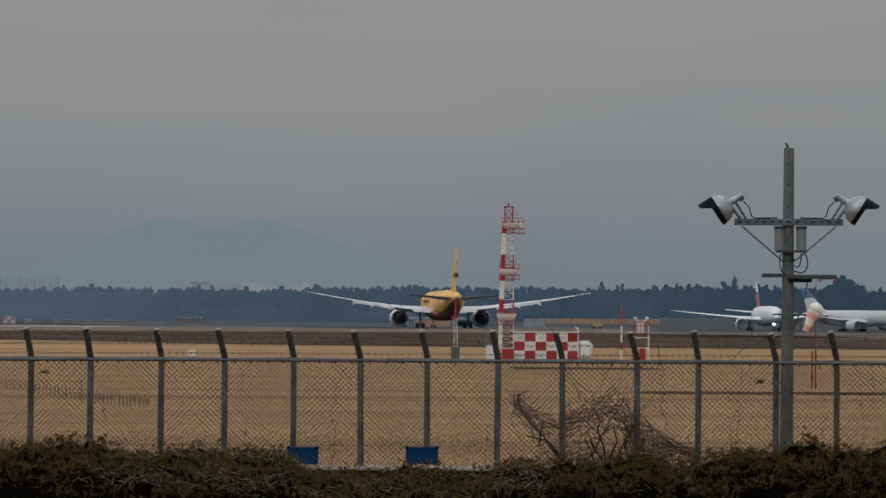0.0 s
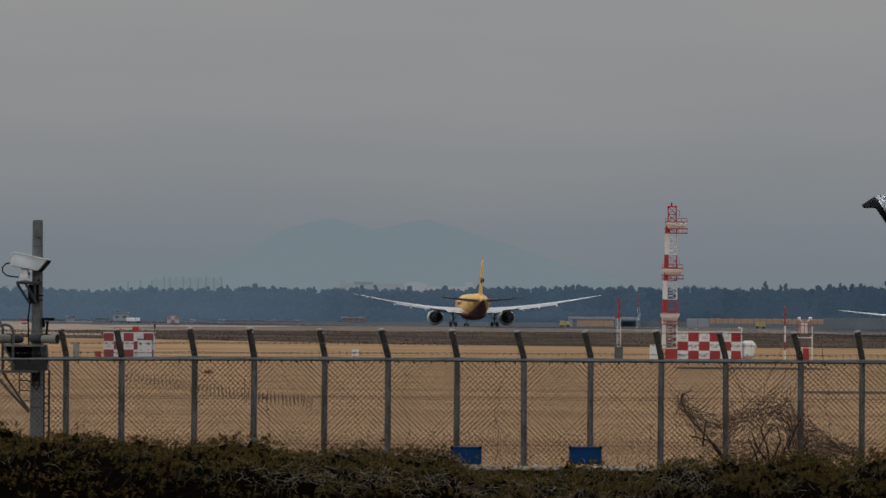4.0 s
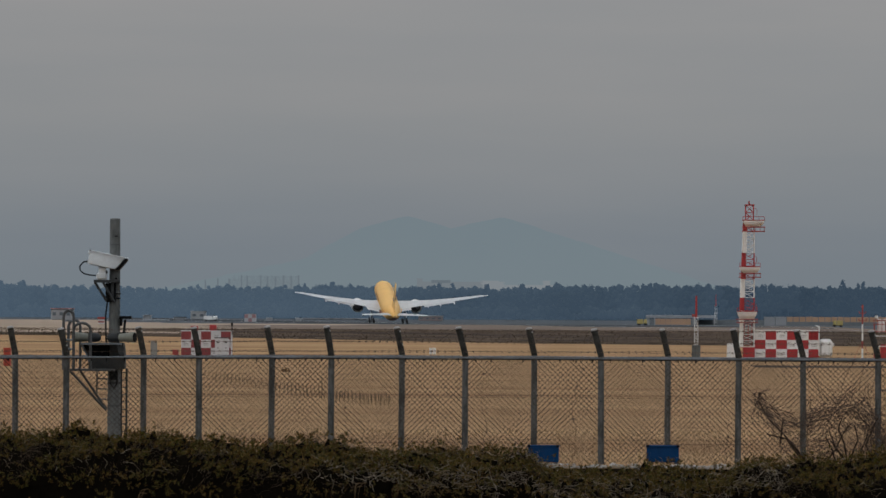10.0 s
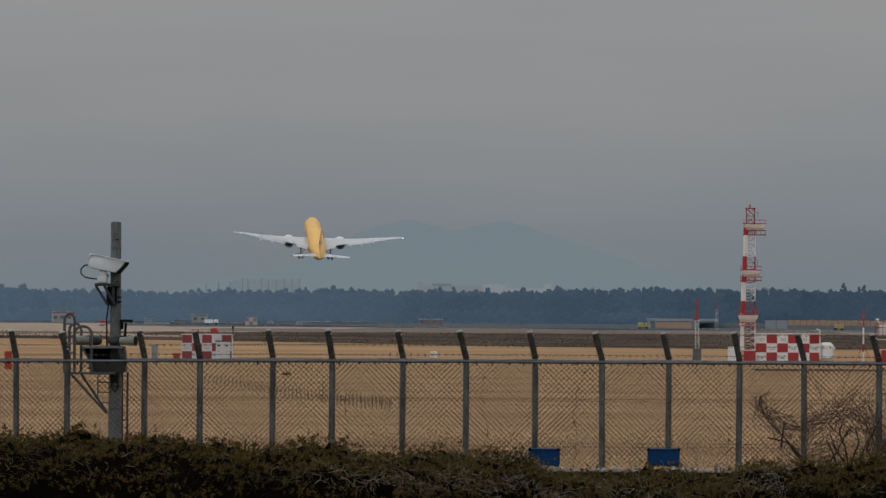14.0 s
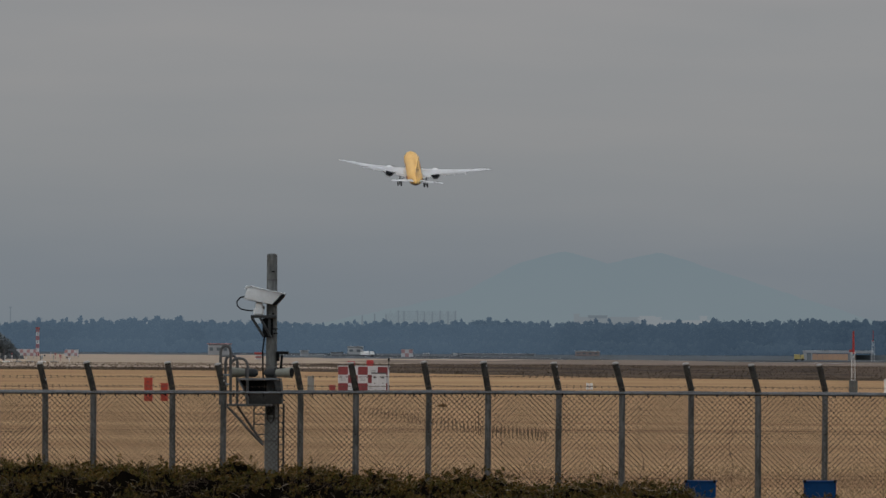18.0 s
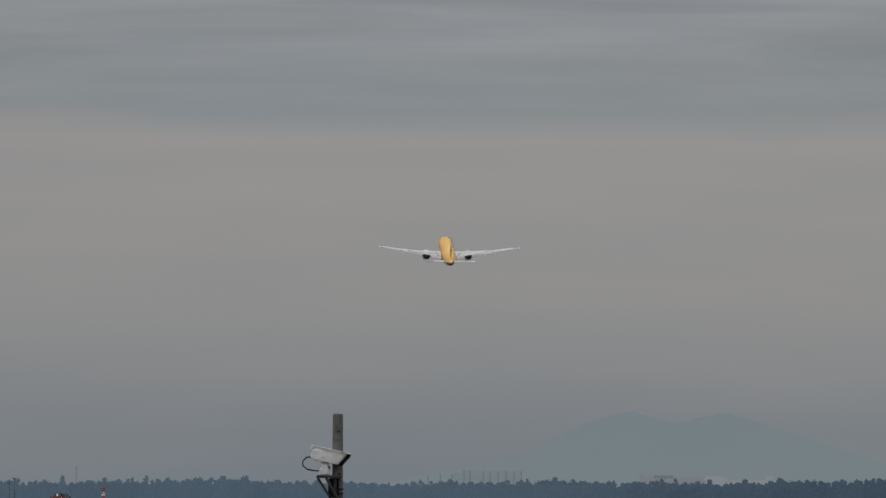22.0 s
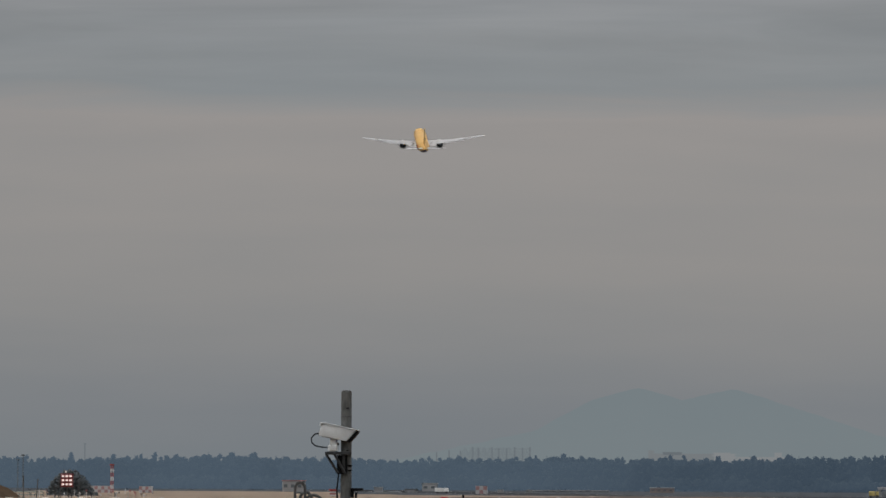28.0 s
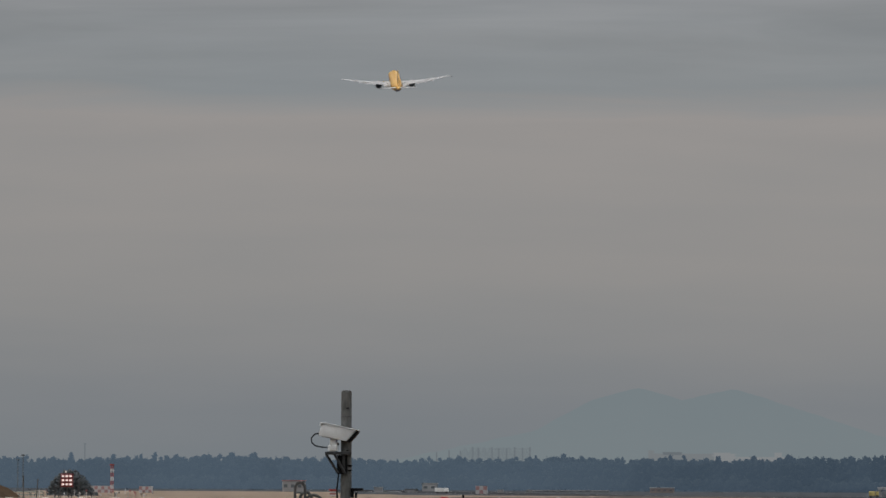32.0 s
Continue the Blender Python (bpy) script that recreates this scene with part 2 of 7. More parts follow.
STRAW = surface("straw", (0.40, 0.27, 0.15), None, 4.0, 0.9, island=[(0.34, 0.23, 0.13), (0.44, 0.30, 0.17), (0.30, 0.20, 0.115), (0.46, 0.32, 0.19)], spec=0.1)
STAKE = surface("weathered_stake", (0.165, 0.118, 0.073), (0.10, 0.072, 0.047), 6.0, 0.95, spec=0.0)
SEED_HEAD = surface("dead_seed_head", (0.17, 0.115, 0.06), (0.10, 0.07, 0.04), 20.0, 0.95, spec=0.0)
CREST = surface("crest_straw", (0.22, 0.17, 0.12), None, 1.0, 0.95, island=[(0.17, 0.13, 0.095), (0.25, 0.195, 0.14), (0.12, 0.092, 0.07), (0.30, 0.22, 0.15)], spec=0.0)
CLOD = surface("rusty_dead_grass", (0.15, 0.082, 0.035), (0.08, 0.048, 0.022), 3.0, 0.95, spec=0.0)
STONE = surface("pale_stone", (0.5, 0.5, 0.49), (0.3, 0.3, 0.29), 20.0, 0.9, island=[(0.46, 0.46, 0.45), (0.22, 0.21, 0.19), (0.36, 0.355, 0.34), (0.12, 0.105, 0.085), (0.58, 0.58, 0.57)], spec=0.1)
STEM = surface("dark_stem", (0.040, 0.029, 0.023), (0.022, 0.016, 0.013), 8.0, 0.9, spec=0.0)
# woodland haze: airlight put into the leaves as emission, stronger to the left
HAZED_LEAF = distance("hazy_woodland", (0.063, 0.094, 0.130), (0.023, 0.039, 0.061), (0.015, 0.018, 0.016), (0.1, 0.9), (-330.0, 250.0))
# shrub leaves lightened and blued to carry the distance haze
HAZED_SHRUB = surface("hazed_shrub_leaf", (0.105, 0.122, 0.132), (0.085, 0.102, 0.115), 0.4, 0.95, island=[(0.090, 0.106, 0.120), (0.112, 0.126, 0.134), (0.098, 0.114, 0.124)], spec=0.0)
WEED_TUFT = surface("weed_tuft", (0.10, 0.075, 0.05), None, 1.0, 0.95, island=[(0.075, 0.058, 0.046), (0.125, 0.095, 0.070), (0.09, 0.070, 0.055), (0.17, 0.125, 0.085), (0.06, 0.049, 0.042)], spec=0.0)
# mountain, factory and mast tones: haze colour given off as emission
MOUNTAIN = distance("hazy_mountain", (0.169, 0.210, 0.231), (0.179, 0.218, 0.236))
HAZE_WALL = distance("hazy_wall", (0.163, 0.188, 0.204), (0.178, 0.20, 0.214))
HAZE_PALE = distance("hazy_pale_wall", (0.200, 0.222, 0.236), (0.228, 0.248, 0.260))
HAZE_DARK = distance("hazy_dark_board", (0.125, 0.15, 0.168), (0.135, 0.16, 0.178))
# far walls and steel: haze put into the base colours, paler and bluer
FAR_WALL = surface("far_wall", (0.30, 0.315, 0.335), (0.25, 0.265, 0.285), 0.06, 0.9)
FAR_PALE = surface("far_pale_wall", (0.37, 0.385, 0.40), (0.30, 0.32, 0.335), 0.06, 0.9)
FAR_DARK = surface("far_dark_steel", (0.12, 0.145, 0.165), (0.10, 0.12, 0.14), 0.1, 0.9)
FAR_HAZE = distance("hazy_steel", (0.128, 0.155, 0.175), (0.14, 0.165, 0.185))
# hut and shed colours paled towards the haze
HUT_PINK = surface("hazed_hut_red", (0.36, 0.21, 0.22), (0.30, 0.19, 0.20), 0.3, 0.9)
HUT_PALE = surface("hazed_hut_white", (0.46, 0.465, 0.48), (0.40, 0.41, 0.43), 0.3, 0.9)
FAR_PINK = surface("hazed_brick_wall", (0.26, 0.215, 0.21), (0.21, 0.18, 0.18), 0.1, 0.9)
RUST_WALL = surface("rust_brown_panels", (0.44, 0.275, 0.175), (0.37, 0.245, 0.17), 0.12, 0.9, fine=5.0)
GREY_WALL = surface("grey_panels", (0.17, 0.19, 0.205), (0.135, 0.155, 0.17), 0.1, 0.9)
VEHICLE_YELLOW = surface("yellow_paint", (0.46, 0.37, 0.13), (0.38, 0.31, 0.12), 0.5, 0.5)
SOIL = surface("brown_earth", (0.12, 0.085, 0.058), (0.075, 0.054, 0.038), 0.3, 0.95, spec=0.0)
YELLOW = surface("airliner_yellow", (0.90, 0.525, 0.135), (0.80, 0.455, 0.11), 0.3, 0.45, fine=5.0)
MAROON = surface("airliner_red", (0.27, 0.082, 0.062), (0.20, 0.066, 0.052), 0.3, 0.42)
SKIN = surface("wing_grey", (0.60, 0.61, 0.625), (0.51, 0.52, 0.535), 0.35, 0.62, fine=5.0)
NACELLE = surface("nacelle_paint", (0.74, 0.74, 0.73), (0.63, 0.63, 0.62), 0.4, 0.4)
HOT = surface("exhaust_metal", (0.085, 0.088, 0.095), (0.05, 0.052, 0.058), 1.5, 0.5, 0.5)
TYRE = surface("tyre_rubber", (0.025, 0.025, 0.027), (0.016, 0.016, 0.018), 3.0, 0.85)
AIR_WHITE = surface("airliner_white", (0.80, 0.81, 0.81), (0.72, 0.73, 0.735), 0.3, 0.45)
# waiting airliner: white greyed and blue muted to carry the haze
AIR_HAZED = surface("airliner_hazed_white", (0.58, 0.595, 0.61), (0.50, 0.515, 0.53), 0.3, 0.6)
AIR_BLUE = surface("airliner_blue", (0.09, 0.17, 0.31), (0.07, 0.14, 0.26), 0.3, 0.4)
TAIL_RED = surface("muted_tail_red", (0.38, 0.15, 0.165), (0.32, 0.13, 0.145), 0.3, 0.6)
AIR_GLASS = surface("cockpit_glass", (0.02, 0.025, 0.03), (0.015, 0.02, 0.024), 2.0, 0.15)
LIGHT = glow("lamp_white", (1.0, 0.93, 0.82), 3.0)
PANEL_LIGHT = glow("panel_lamp", (0.95, 0.76, 0.74), 0.36)
BIRD = surface("brown_feathers", (0.09, 0.075, 0.06), (0.05, 0.042, 0.035), 30.0, 0.9)


# ---- building blocks ----
class Shape:
    """Vertices and faces that grow piece by piece and become one mesh."""

    def __init__(self):
        self.v, self.f, self.m = [], [], []

    def add(self, verts, faces, slot=0):
        k = len(self.v)
        self.v.extend([tuple(p) for p in verts])
        self.f.extend([tuple(i + k for i in face) for face in faces])
        self.m.extend([slot] * len(faces))
        return self

    def box(self, x, y, z, sx, sy, sz, turn=None, bevel=0.0, slot=0):
        """A box centred at x, y, z, with chamfered edges."""
        b = bevel or min(sx, sy, sz) * 0.08
        hx, hy, hz = sx / 2, sy / 2, sz / 2
        verts, idx = [], {}
        for i in (-1, 1):
            for j in (-1, 1):
                for k in (-1, 1):
                    for axis in range(3):
                        idx[i, j, k, axis] = len(verts)
                        verts.append(Vector((i * (hx - (axis != 0) * b), j * (hy - (axis != 1) * b), k * (hz - (axis != 2) * b))))
        s = (-1, 1)
        faces = []
        for i in s:
            faces.append([idx[i, j, k, 0] for j, k in ((-1, -1), (1, -1), (1, 1), (-1, 1))][::i])
            faces.append([idx[j, i, k, 1] for j, k in ((-1, -1), (-1, 1), (1, 1), (1, -1))][::i])
            faces.append([idx[j, k, i, 2] for j, k in ((-1, -1), (1, -1), (1, 1), (-1, 1))][::i])
            for j in s:
                for k in s:
                    faces.append([idx[i, j, k, 0], idx[i, j, k, 1], idx[i, j, k, 2]][::i * j * k])
        for p in s:
            for q in s:
                faces.append([idx[-1, p, q, 1], idx[1, p, q, 1], idx[1, p, q, 2], idx[-1, p, q, 2]][::p * q])
                faces.append([idx[p, -1, q, 0], idx[p, -1, q, 2], idx[p, 1, q, 2], idx[p, 1, q, 0]][::p * q])
                faces.append([idx[p, q, -1, 0], idx[p, q, 1, 0], idx[p, q, 1, 1], idx[p, q, -1, 1]][::p * q])
        m = Matrix.Translation((x, y, z)) @ (Euler([radians(a) for a in turn]).to_matrix().to_4x4() if turn else Matrix())
        return self.add([m @ v for v in verts], faces, slot)

    def tube(self, p, q, r, r2=None, n=8, slot=0):
        """A rod from p to q."""
        return self.hose([p, q], [r, r if r2 is None else r2], n, slot)

    def hose(self, points, r, n=6, slot=0, close=True):
        """A round rod along points, with one radius or one for each."""
        pts = [Vector(p) for p in points]
        rs = r if isinstance(r, (list, tuple)) else [r] * len(pts)
        verts, faces = [], []
        side = None
        for i, p in enumerate(pts):
            d = (pts[min(i + 1, len(pts) - 1)] - pts[max(i - 1, 0)]).normalized()
            if side is None:
                side = d.orthogonal().normalized()
            side = (side - d * side.dot(d)).normalized()
            up = d.cross(side)
            for j in range(n):
                a = math.tau * j / n
                verts.append(p + (side * math.cos(a) + up * math.sin(a)) * rs[i])
        for i in range(len(pts) - 1):
            for j in range(n):
                k = (j + 1) % n
                faces.append((i * n + j, i * n + k, (i + 1) * n + k, (i + 1) * n + j))
        if close and n > 2:
            faces.append(tuple(range(n))[::-1])
            faces.append(tuple((len(pts) - 1) * n + j for j in range(n)))
        return self.add(verts, faces, slot)

    def rings(self, rings, close=(True, True), slot=0, slots=None):
        """A skin over rings of equally many points."""
        n = len(rings[0])
        verts = [p for ring in rings for p in ring]
        faces, ms = [], []
        for i in range(len(rings) - 1):
            for j in range(n):
                k = (j + 1) % n
                faces.append((i * n + j, i * n + k, (i + 1) * n + k, (i + 1) * n + j))
                ms.append(slots(i, j) if slots else slot)
        if close[0]:
            faces.append(tuple(range(n))[::-1])
            ms.append(slot)
        if close[1]:
            faces.append(tuple((len(rings) - 1) * n + j for j in range(n)))
            ms.append(slot)
        k = len(self.m)
        self.add(verts, faces, slot)
        self.m[k:] = ms
        return self

    def turned(self, profile, axis_from, axis_to, n=16, slot=0):
        """A turned body: profile of (along, radius) between two points of its axis."""
        a, b = Vector(axis_from), Vector(axis_to)
        d = (b - a).normalized()
        s = d.orthogonal().normalized()
        u = d.cross(s)
        rings = [[a + d * t + (s * math.cos(math.tau * j / n) + u * math.sin(math.tau * j / n)) * r for j in range(n)] for t, r in profile]
        return self.rings(rings, slot=slot)

    def moved(self, m):
        self.v = [tuple(m @ Vector(p)) for p in self.v]
        return self


def mesh_of(name, shape, mats, smooth=False):
    me = bpy.data.meshes.new(name)
    me.from_pydata(shape.v, [], shape.f)
    for m in (mats if isinstance(mats, (list, tuple)) else [mats]):
        me.materials.append(m)
    if any(shape.m):
        me.polygons.foreach_set("material_index", shape.m)
    if smooth:
        me.polygons.foreach_set("use_smooth", [True] * len(me.polygons))
        me.set_sharp_from_angle(angle=radians(40))
    me.update()
    return me


def part(name, shape, mats, parent, label="", smooth=True):
    """One mesh under a thing or under one of its parts."""
    ob = new(name, mesh_of(name, shape, mats, smooth))
    ob.parent = parent
    return tagged(ob, label)


def thing(name, label, category, at=(0, 0, 0), group="", turn=0.0, scale=1.0):
    """An Empty at the base of a thing, which parents its parts."""
    ob = new(name)
    ob.matrix_basis = pose(*at, 0, 0, turn) @ Matrix.Scale(scale, 4)
    return tagged(ob, label, category, group)


def whole(name, shape, mats, label, category="", at=(0, 0, 0), group="", kind="", smooth=True, turn=0.0):
    """A thing of one piece."""
    ob = new(name, mesh_of(name, shape, mats, smooth))
    ob.matrix_basis = pose(*at, 0, 0, turn)
    return tagged(ob, label, category, group, kind)


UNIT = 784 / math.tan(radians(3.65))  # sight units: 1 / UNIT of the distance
LC, LS = math.cos(radians(LEAN)), math.sin(radians(LEAN))


def spot(u, v, d):
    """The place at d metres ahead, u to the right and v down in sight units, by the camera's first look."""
    right, down = (u - 784) * LC + (v - 441) * LS, -(u - 784) * LS + (v - 441) * LC - 119
    return Vector((d * math.tan(right / UNIT), d, EYE - d * down / UNIT))


def smoothstep(a, b, x):
    t = min(1.0, max(0.0, (x - a) / (b - a)))
    return t * t * (3 - 2 * t)


def bank_foot(x):
    """How far ahead the foot of the weedy bank lies."""
    return 985 + 70 * smoothstep(20, -110, x) + 6 * math.sin(x * 0.05)


def ground_z(x, y):
    """The lie of the land: a bank for the spectators, a shallow field, the raised runway strip."""
    z = 1.05 - 1.45 * smoothstep(20, 95, y) + 0.4 * smoothstep(104, 118, y)
    low = -2.1 + 0.35 * smoothstep(760, 980, y) + 0.75 * smoothstep(20, -110, x) * smoothstep(700, 1000, y)
    z += low * smoothstep(118, 770, y) if y < 770 else low
    z -= 0.40 * smoothstep(-15, -48, x) * smoothstep(480, 740, y) * smoothstep(930, 830, y)
    foot = bank_foot(x)
    z += (-0.12 - low) * smoothstep(foot, 1105, y)
    z -= 0.5 * smoothstep(24, 42, x) * smoothstep(1040, 1105, y) * smoothstep(1700, 1250, y)  # the bank is lower beside the taxiway
    z -= 0.9 * smoothstep(1700, 2250, y)
    if y > 1150 and x > 0:
        z -= 0.9 * smoothstep(1150, 1500, y) * smoothstep(0.019, 0.034, x / y)  # the taxiways lie lower
    return z


# ---- the ground ----
def build_ground():
    ys = [-600, -200, -60, -20, 0, 20, 40, 60, 80, 95, 100, 104, 108, 112, 116, 118, 120, 123, 127, 133, 140, 150, 165, 180, 200, 225, 250, 280, 315, 350,
          400, 450, 500, 560, 620, 680, 730, 770, 820, 870, 920, 960]
    ks = [0, 0.15, 0.3, 0.45, 0.6, 0.75, 0.9, 1.0]
    far = [1115, 1150, 1220, 1320, 1500, 1700, 1800, 1900, 2000, 2100, 2250, 2600, 3200, 4000, 4960]
    xs = [-2500, -1500, -900, -600, -450, -350, -280] + [-230 + 12 * i for i in range(39)] + [290, 350, 450, 600, 900, 1500, 2500]
    rows = []
    for y in ys:
        rows.append([(x, y, ground_z(x, y)) for x in xs])
    for k in ks:
        rows.append([(x, bank_foot(x) + (1105 - bank_foot(x)) * k, ground_z(x, bank_foot(x) + (1105 - bank_foot(x)) * k)) for x in xs])
    for y in far:
        rows.append([(x, y, ground_z(x, y)) for x in xs])
    s = Shape()
    n = len(xs)
    verts = [p for r in rows for p in r]
    faces, ms = [], []
    for i in range(len(rows) - 1):
        y = rows[i][0][1]
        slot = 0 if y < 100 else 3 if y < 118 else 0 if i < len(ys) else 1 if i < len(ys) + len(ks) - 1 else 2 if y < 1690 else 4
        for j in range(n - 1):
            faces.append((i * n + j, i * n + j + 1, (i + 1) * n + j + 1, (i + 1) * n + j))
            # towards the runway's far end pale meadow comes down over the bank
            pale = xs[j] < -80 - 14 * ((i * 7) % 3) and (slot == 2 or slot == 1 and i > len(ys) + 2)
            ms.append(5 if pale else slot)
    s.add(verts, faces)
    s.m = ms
    whole("ground", s, [GRASS, WEEDS, VERGE, HEDGE_SHADE, HAZED_PASTURE, MEADOW], "dry tan airfield grass with a dark weedy bank", "ground", kind="structure")


def strip(name, centre, wide, material, label, raise_by=0.03, smooth=False):
    """A paved strip that follows the ground along centre points."""
    s = Shape()
    c = [Vector((x, y, 0)) for x, y in centre]
    verts = []
    for i, p in enumerate(c):
        d = (c[min(i + 1, len(c) - 1)] - c[max(i - 1, 0)]).normalized()
        side = Vector((d.y, -d.x, 0)) * wide / 2
        for k in (-1, 1):
            q = p + side * k
            verts.append((q.x, q.y, ground_z(q.x, q.y) + raise_by))
    s.add(verts, [(2 * i, 2 * i + 1, 2 * i + 3, 2 * i + 2) for i in range(len(c) - 1)])
    return whole(name, s, material, label, "", kind="structure")


def line(p, q, step=40.0):
    n = max(2, int(math.hypot(q[0] - p[0], q[1] - p[1]) / step))
    return [(p[0] + (q[0] - p[0]) * i / n, p[1] + (q[1] - p[1]) * i / n) for i in range(n + 1)]


def runway_x(y):
    return -1.7 - (y - 1574) * 0.1395


build_ground()
strip("runway", line((runway_x(1180), 1180), (runway_x(4100), 4100)), 60, ASPHALT, "long grey asphalt runway seen end on")
strip("taxiway", line((20, 1160), (420, 1300)), 70, ASPHALT, "grey asphalt taxiway behind the weedy bank", 0.04)
strip("apron", line((95, 2380), (700, 2480)), 260, ASPHALT, "grey asphalt apron where airliners wait", 0.05)
for k in (-26, 26):
    strip("runway_edge_line", line((runway_x(1185) + k, 1185), (runway_x(3900) + k, 3900)), 0.9, WHITE_LINE, "white runway edge line", 0.06)
strip("far_meadow", line((-160, 1420), (-310, 2950)), 120, MEADOW, "pale dry meadow beyond the runway's end", 0.07)
for off in (0, 26):
    strip("taxiway_line", line((60, 1157 + off), (400, 1276 + off)), 1.4, WHITE_LINE, "white line along the taxiway edge", 0.08)
strip("gravel_strip", line((-30, 119.9), (30, 119.9), 2.0), 1.5, GRAVEL, "pale gravel strip along the foot of the fence", 0.012)


# ---- distance: mountain and woods ----
def build_mountain():
    def rise(u):
        """Height of the ridge: two peaks with straight flanks that run out softly."""
        soft = lambda d: d if d > 150 else 4 * math.log(1 + math.exp(d / 4))
        west = 176 - 0.28 * soft(295 - u) - 0.26 * soft(210 - u) - 0.30 * soft(u - 295)
        east = 173 - 0.21 * soft(466 - u) - 0.325 * soft(u - 466)
        return 16 * math.log(1 + math.exp(max(west, east) / 16))

    d = 4860.0
    s = Shape()
    cols, steps = [], 150
    for i in range(steps + 1):
        u = -300 + 1600 * i / steps
        v = 560 - rise(u)
        v += 2.0 * noise.noise((u * 0.03, 0, 0)) + 1.0 * noise.noise((u * 0.1, 3, 0))
        top = spot(u, v, d)
        cols.append([(top.x * (1 - 0.015 * k), d - 14 * k * k, -3 + max(0.5, top.z + 3) * (1 - k / 5.0) + (3 * noise.noise((u * 0.02, k * 0.7, 5)) if 0 < k < 5 else 0)) for k in range(6)])
    verts = [p for c in cols for p in c]
    s.add(verts, [(6 * i + k, 6 * i + k + 1, 6 * i + k + 7, 6 * i + k + 6) for i in range(steps) for k in range(5)])
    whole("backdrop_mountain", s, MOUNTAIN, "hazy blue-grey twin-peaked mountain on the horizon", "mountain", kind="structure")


ICO = bmesh.new()
bmesh.ops.create_icosphere(ICO, subdivisions=1, radius=1.0)
ICO.verts.ensure_lookup_table()
ICO_V = np.array([v.co[:] for v in ICO.verts])
ICO_F = np.array([[v.index for v in f.verts] for f in ICO.faces])
ICO.free()


def clumps(name, centres, radii, material, label, category="", kind="", rough=0.35, seed=1, group="", flat=1.0):
    """Many small uneven leaf clumps as one mesh."""
    rng = np.random.default_rng(seed)
    c, r = np.asarray(centres, float), np.asarray(radii, float)
    n, k = len(c), len(ICO_V)
    jit = 1 + rough * rng.uniform(-1, 1, (n, k, 1))
    v = c[:, None, :] + ICO_V[None] * r[:, None, None] * jit * np.array((1, 1, flat))
    f = (ICO_F[None] + (np.arange(n) * k)[:, None, None]).reshape(-1, 3)
    me = bpy.data.meshes.new(name)
    me.from_pydata(v.reshape(-1, 3).tolist(), [], f.tolist())
    me.materials.append(material)
    ob = new(name, me)
    return tagged(ob, label, category, group, kind)


def tree_points(rng, x, y, z, tall, kind):
    """Clump centres of one far tree: a spire for a conifer, a spread crown for a broadleaf."""
    pts, rad = [], []
    n = int(20 + tall) if kind != "conifer" else int(18 + tall)
    for i in range(n):
        h, a = (i + rng.random()) / n, rng.random() * math.tau
        if kind == "conifer":
            w = tall * 0.19 * (1 - h) ** 0.7 * (0.3 + 0.7 * rng.random())
            pts.append((x + w * math.cos(a), y + w * math.sin(a), z + tall * (0.1 + 0.84 * h)))
            rad.append(tall * (0.075 * (1 - h) + 0.026) * (0.8 + 0.4 * rng.random()))
        else:
            w = tall * 0.24 * math.sqrt(rng.random())
            pts.append((x + w * math.cos(a), y + w * math.sin(a), z + tall * (0.25 + 0.6 * h * math.sqrt(max(0.1, 1 - (w / (tall * 0.3)) ** 2)))))
            rad.append(tall * (0.042 + 0.042 * rng.random()))
    return pts, rad


def sprays(name, pts, rad, each, size, material, parent, seed, label=""):
    """Small leaf sprays standing out of the clumps, as one mesh."""
    rng = np.random.default_rng(seed)
    c, r = np.repeat(np.asarray(pts, float), each, 0), np.repeat(np.asarray(rad, float), each)
    n = len(c)
    d = rng.normal(size=(n, 3))
    d /= np.linalg.norm(d, axis=1)[:, None]
    d[:, 1] = -np.abs(d[:, 1])
    base = c + d * (r * rng.uniform(0.75, 1.2, n))[:, None]
    w = np.cross(d, rng.normal(size=(n, 3)))
    w /= np.linalg.norm(w, axis=1)[:, None] + 1e-6
    u = np.cross(d, w) * 0.7 + d * 0.6
    k = (np.minimum(size, r * 1.1) * rng.uniform(0.5, 1.2, n))[:, None]
    v = np.stack([base - w * k * 0.6, base + u * k * 0.4 - w * k * 0.1, base + u * k, base + w * k * 0.6], 1)
    me = bpy.data.meshes.new(name)
    me.from_pydata(v.reshape(-1, 3).tolist(), [], [(4 * i, 4 * i + 1, 4 * i + 2, 4 * i + 3) for i in range(n)])
    me.materials.append(material)
    ob = new(name, me)
    ob.parent = parent
    return tagged(ob, label, kind="stuff")


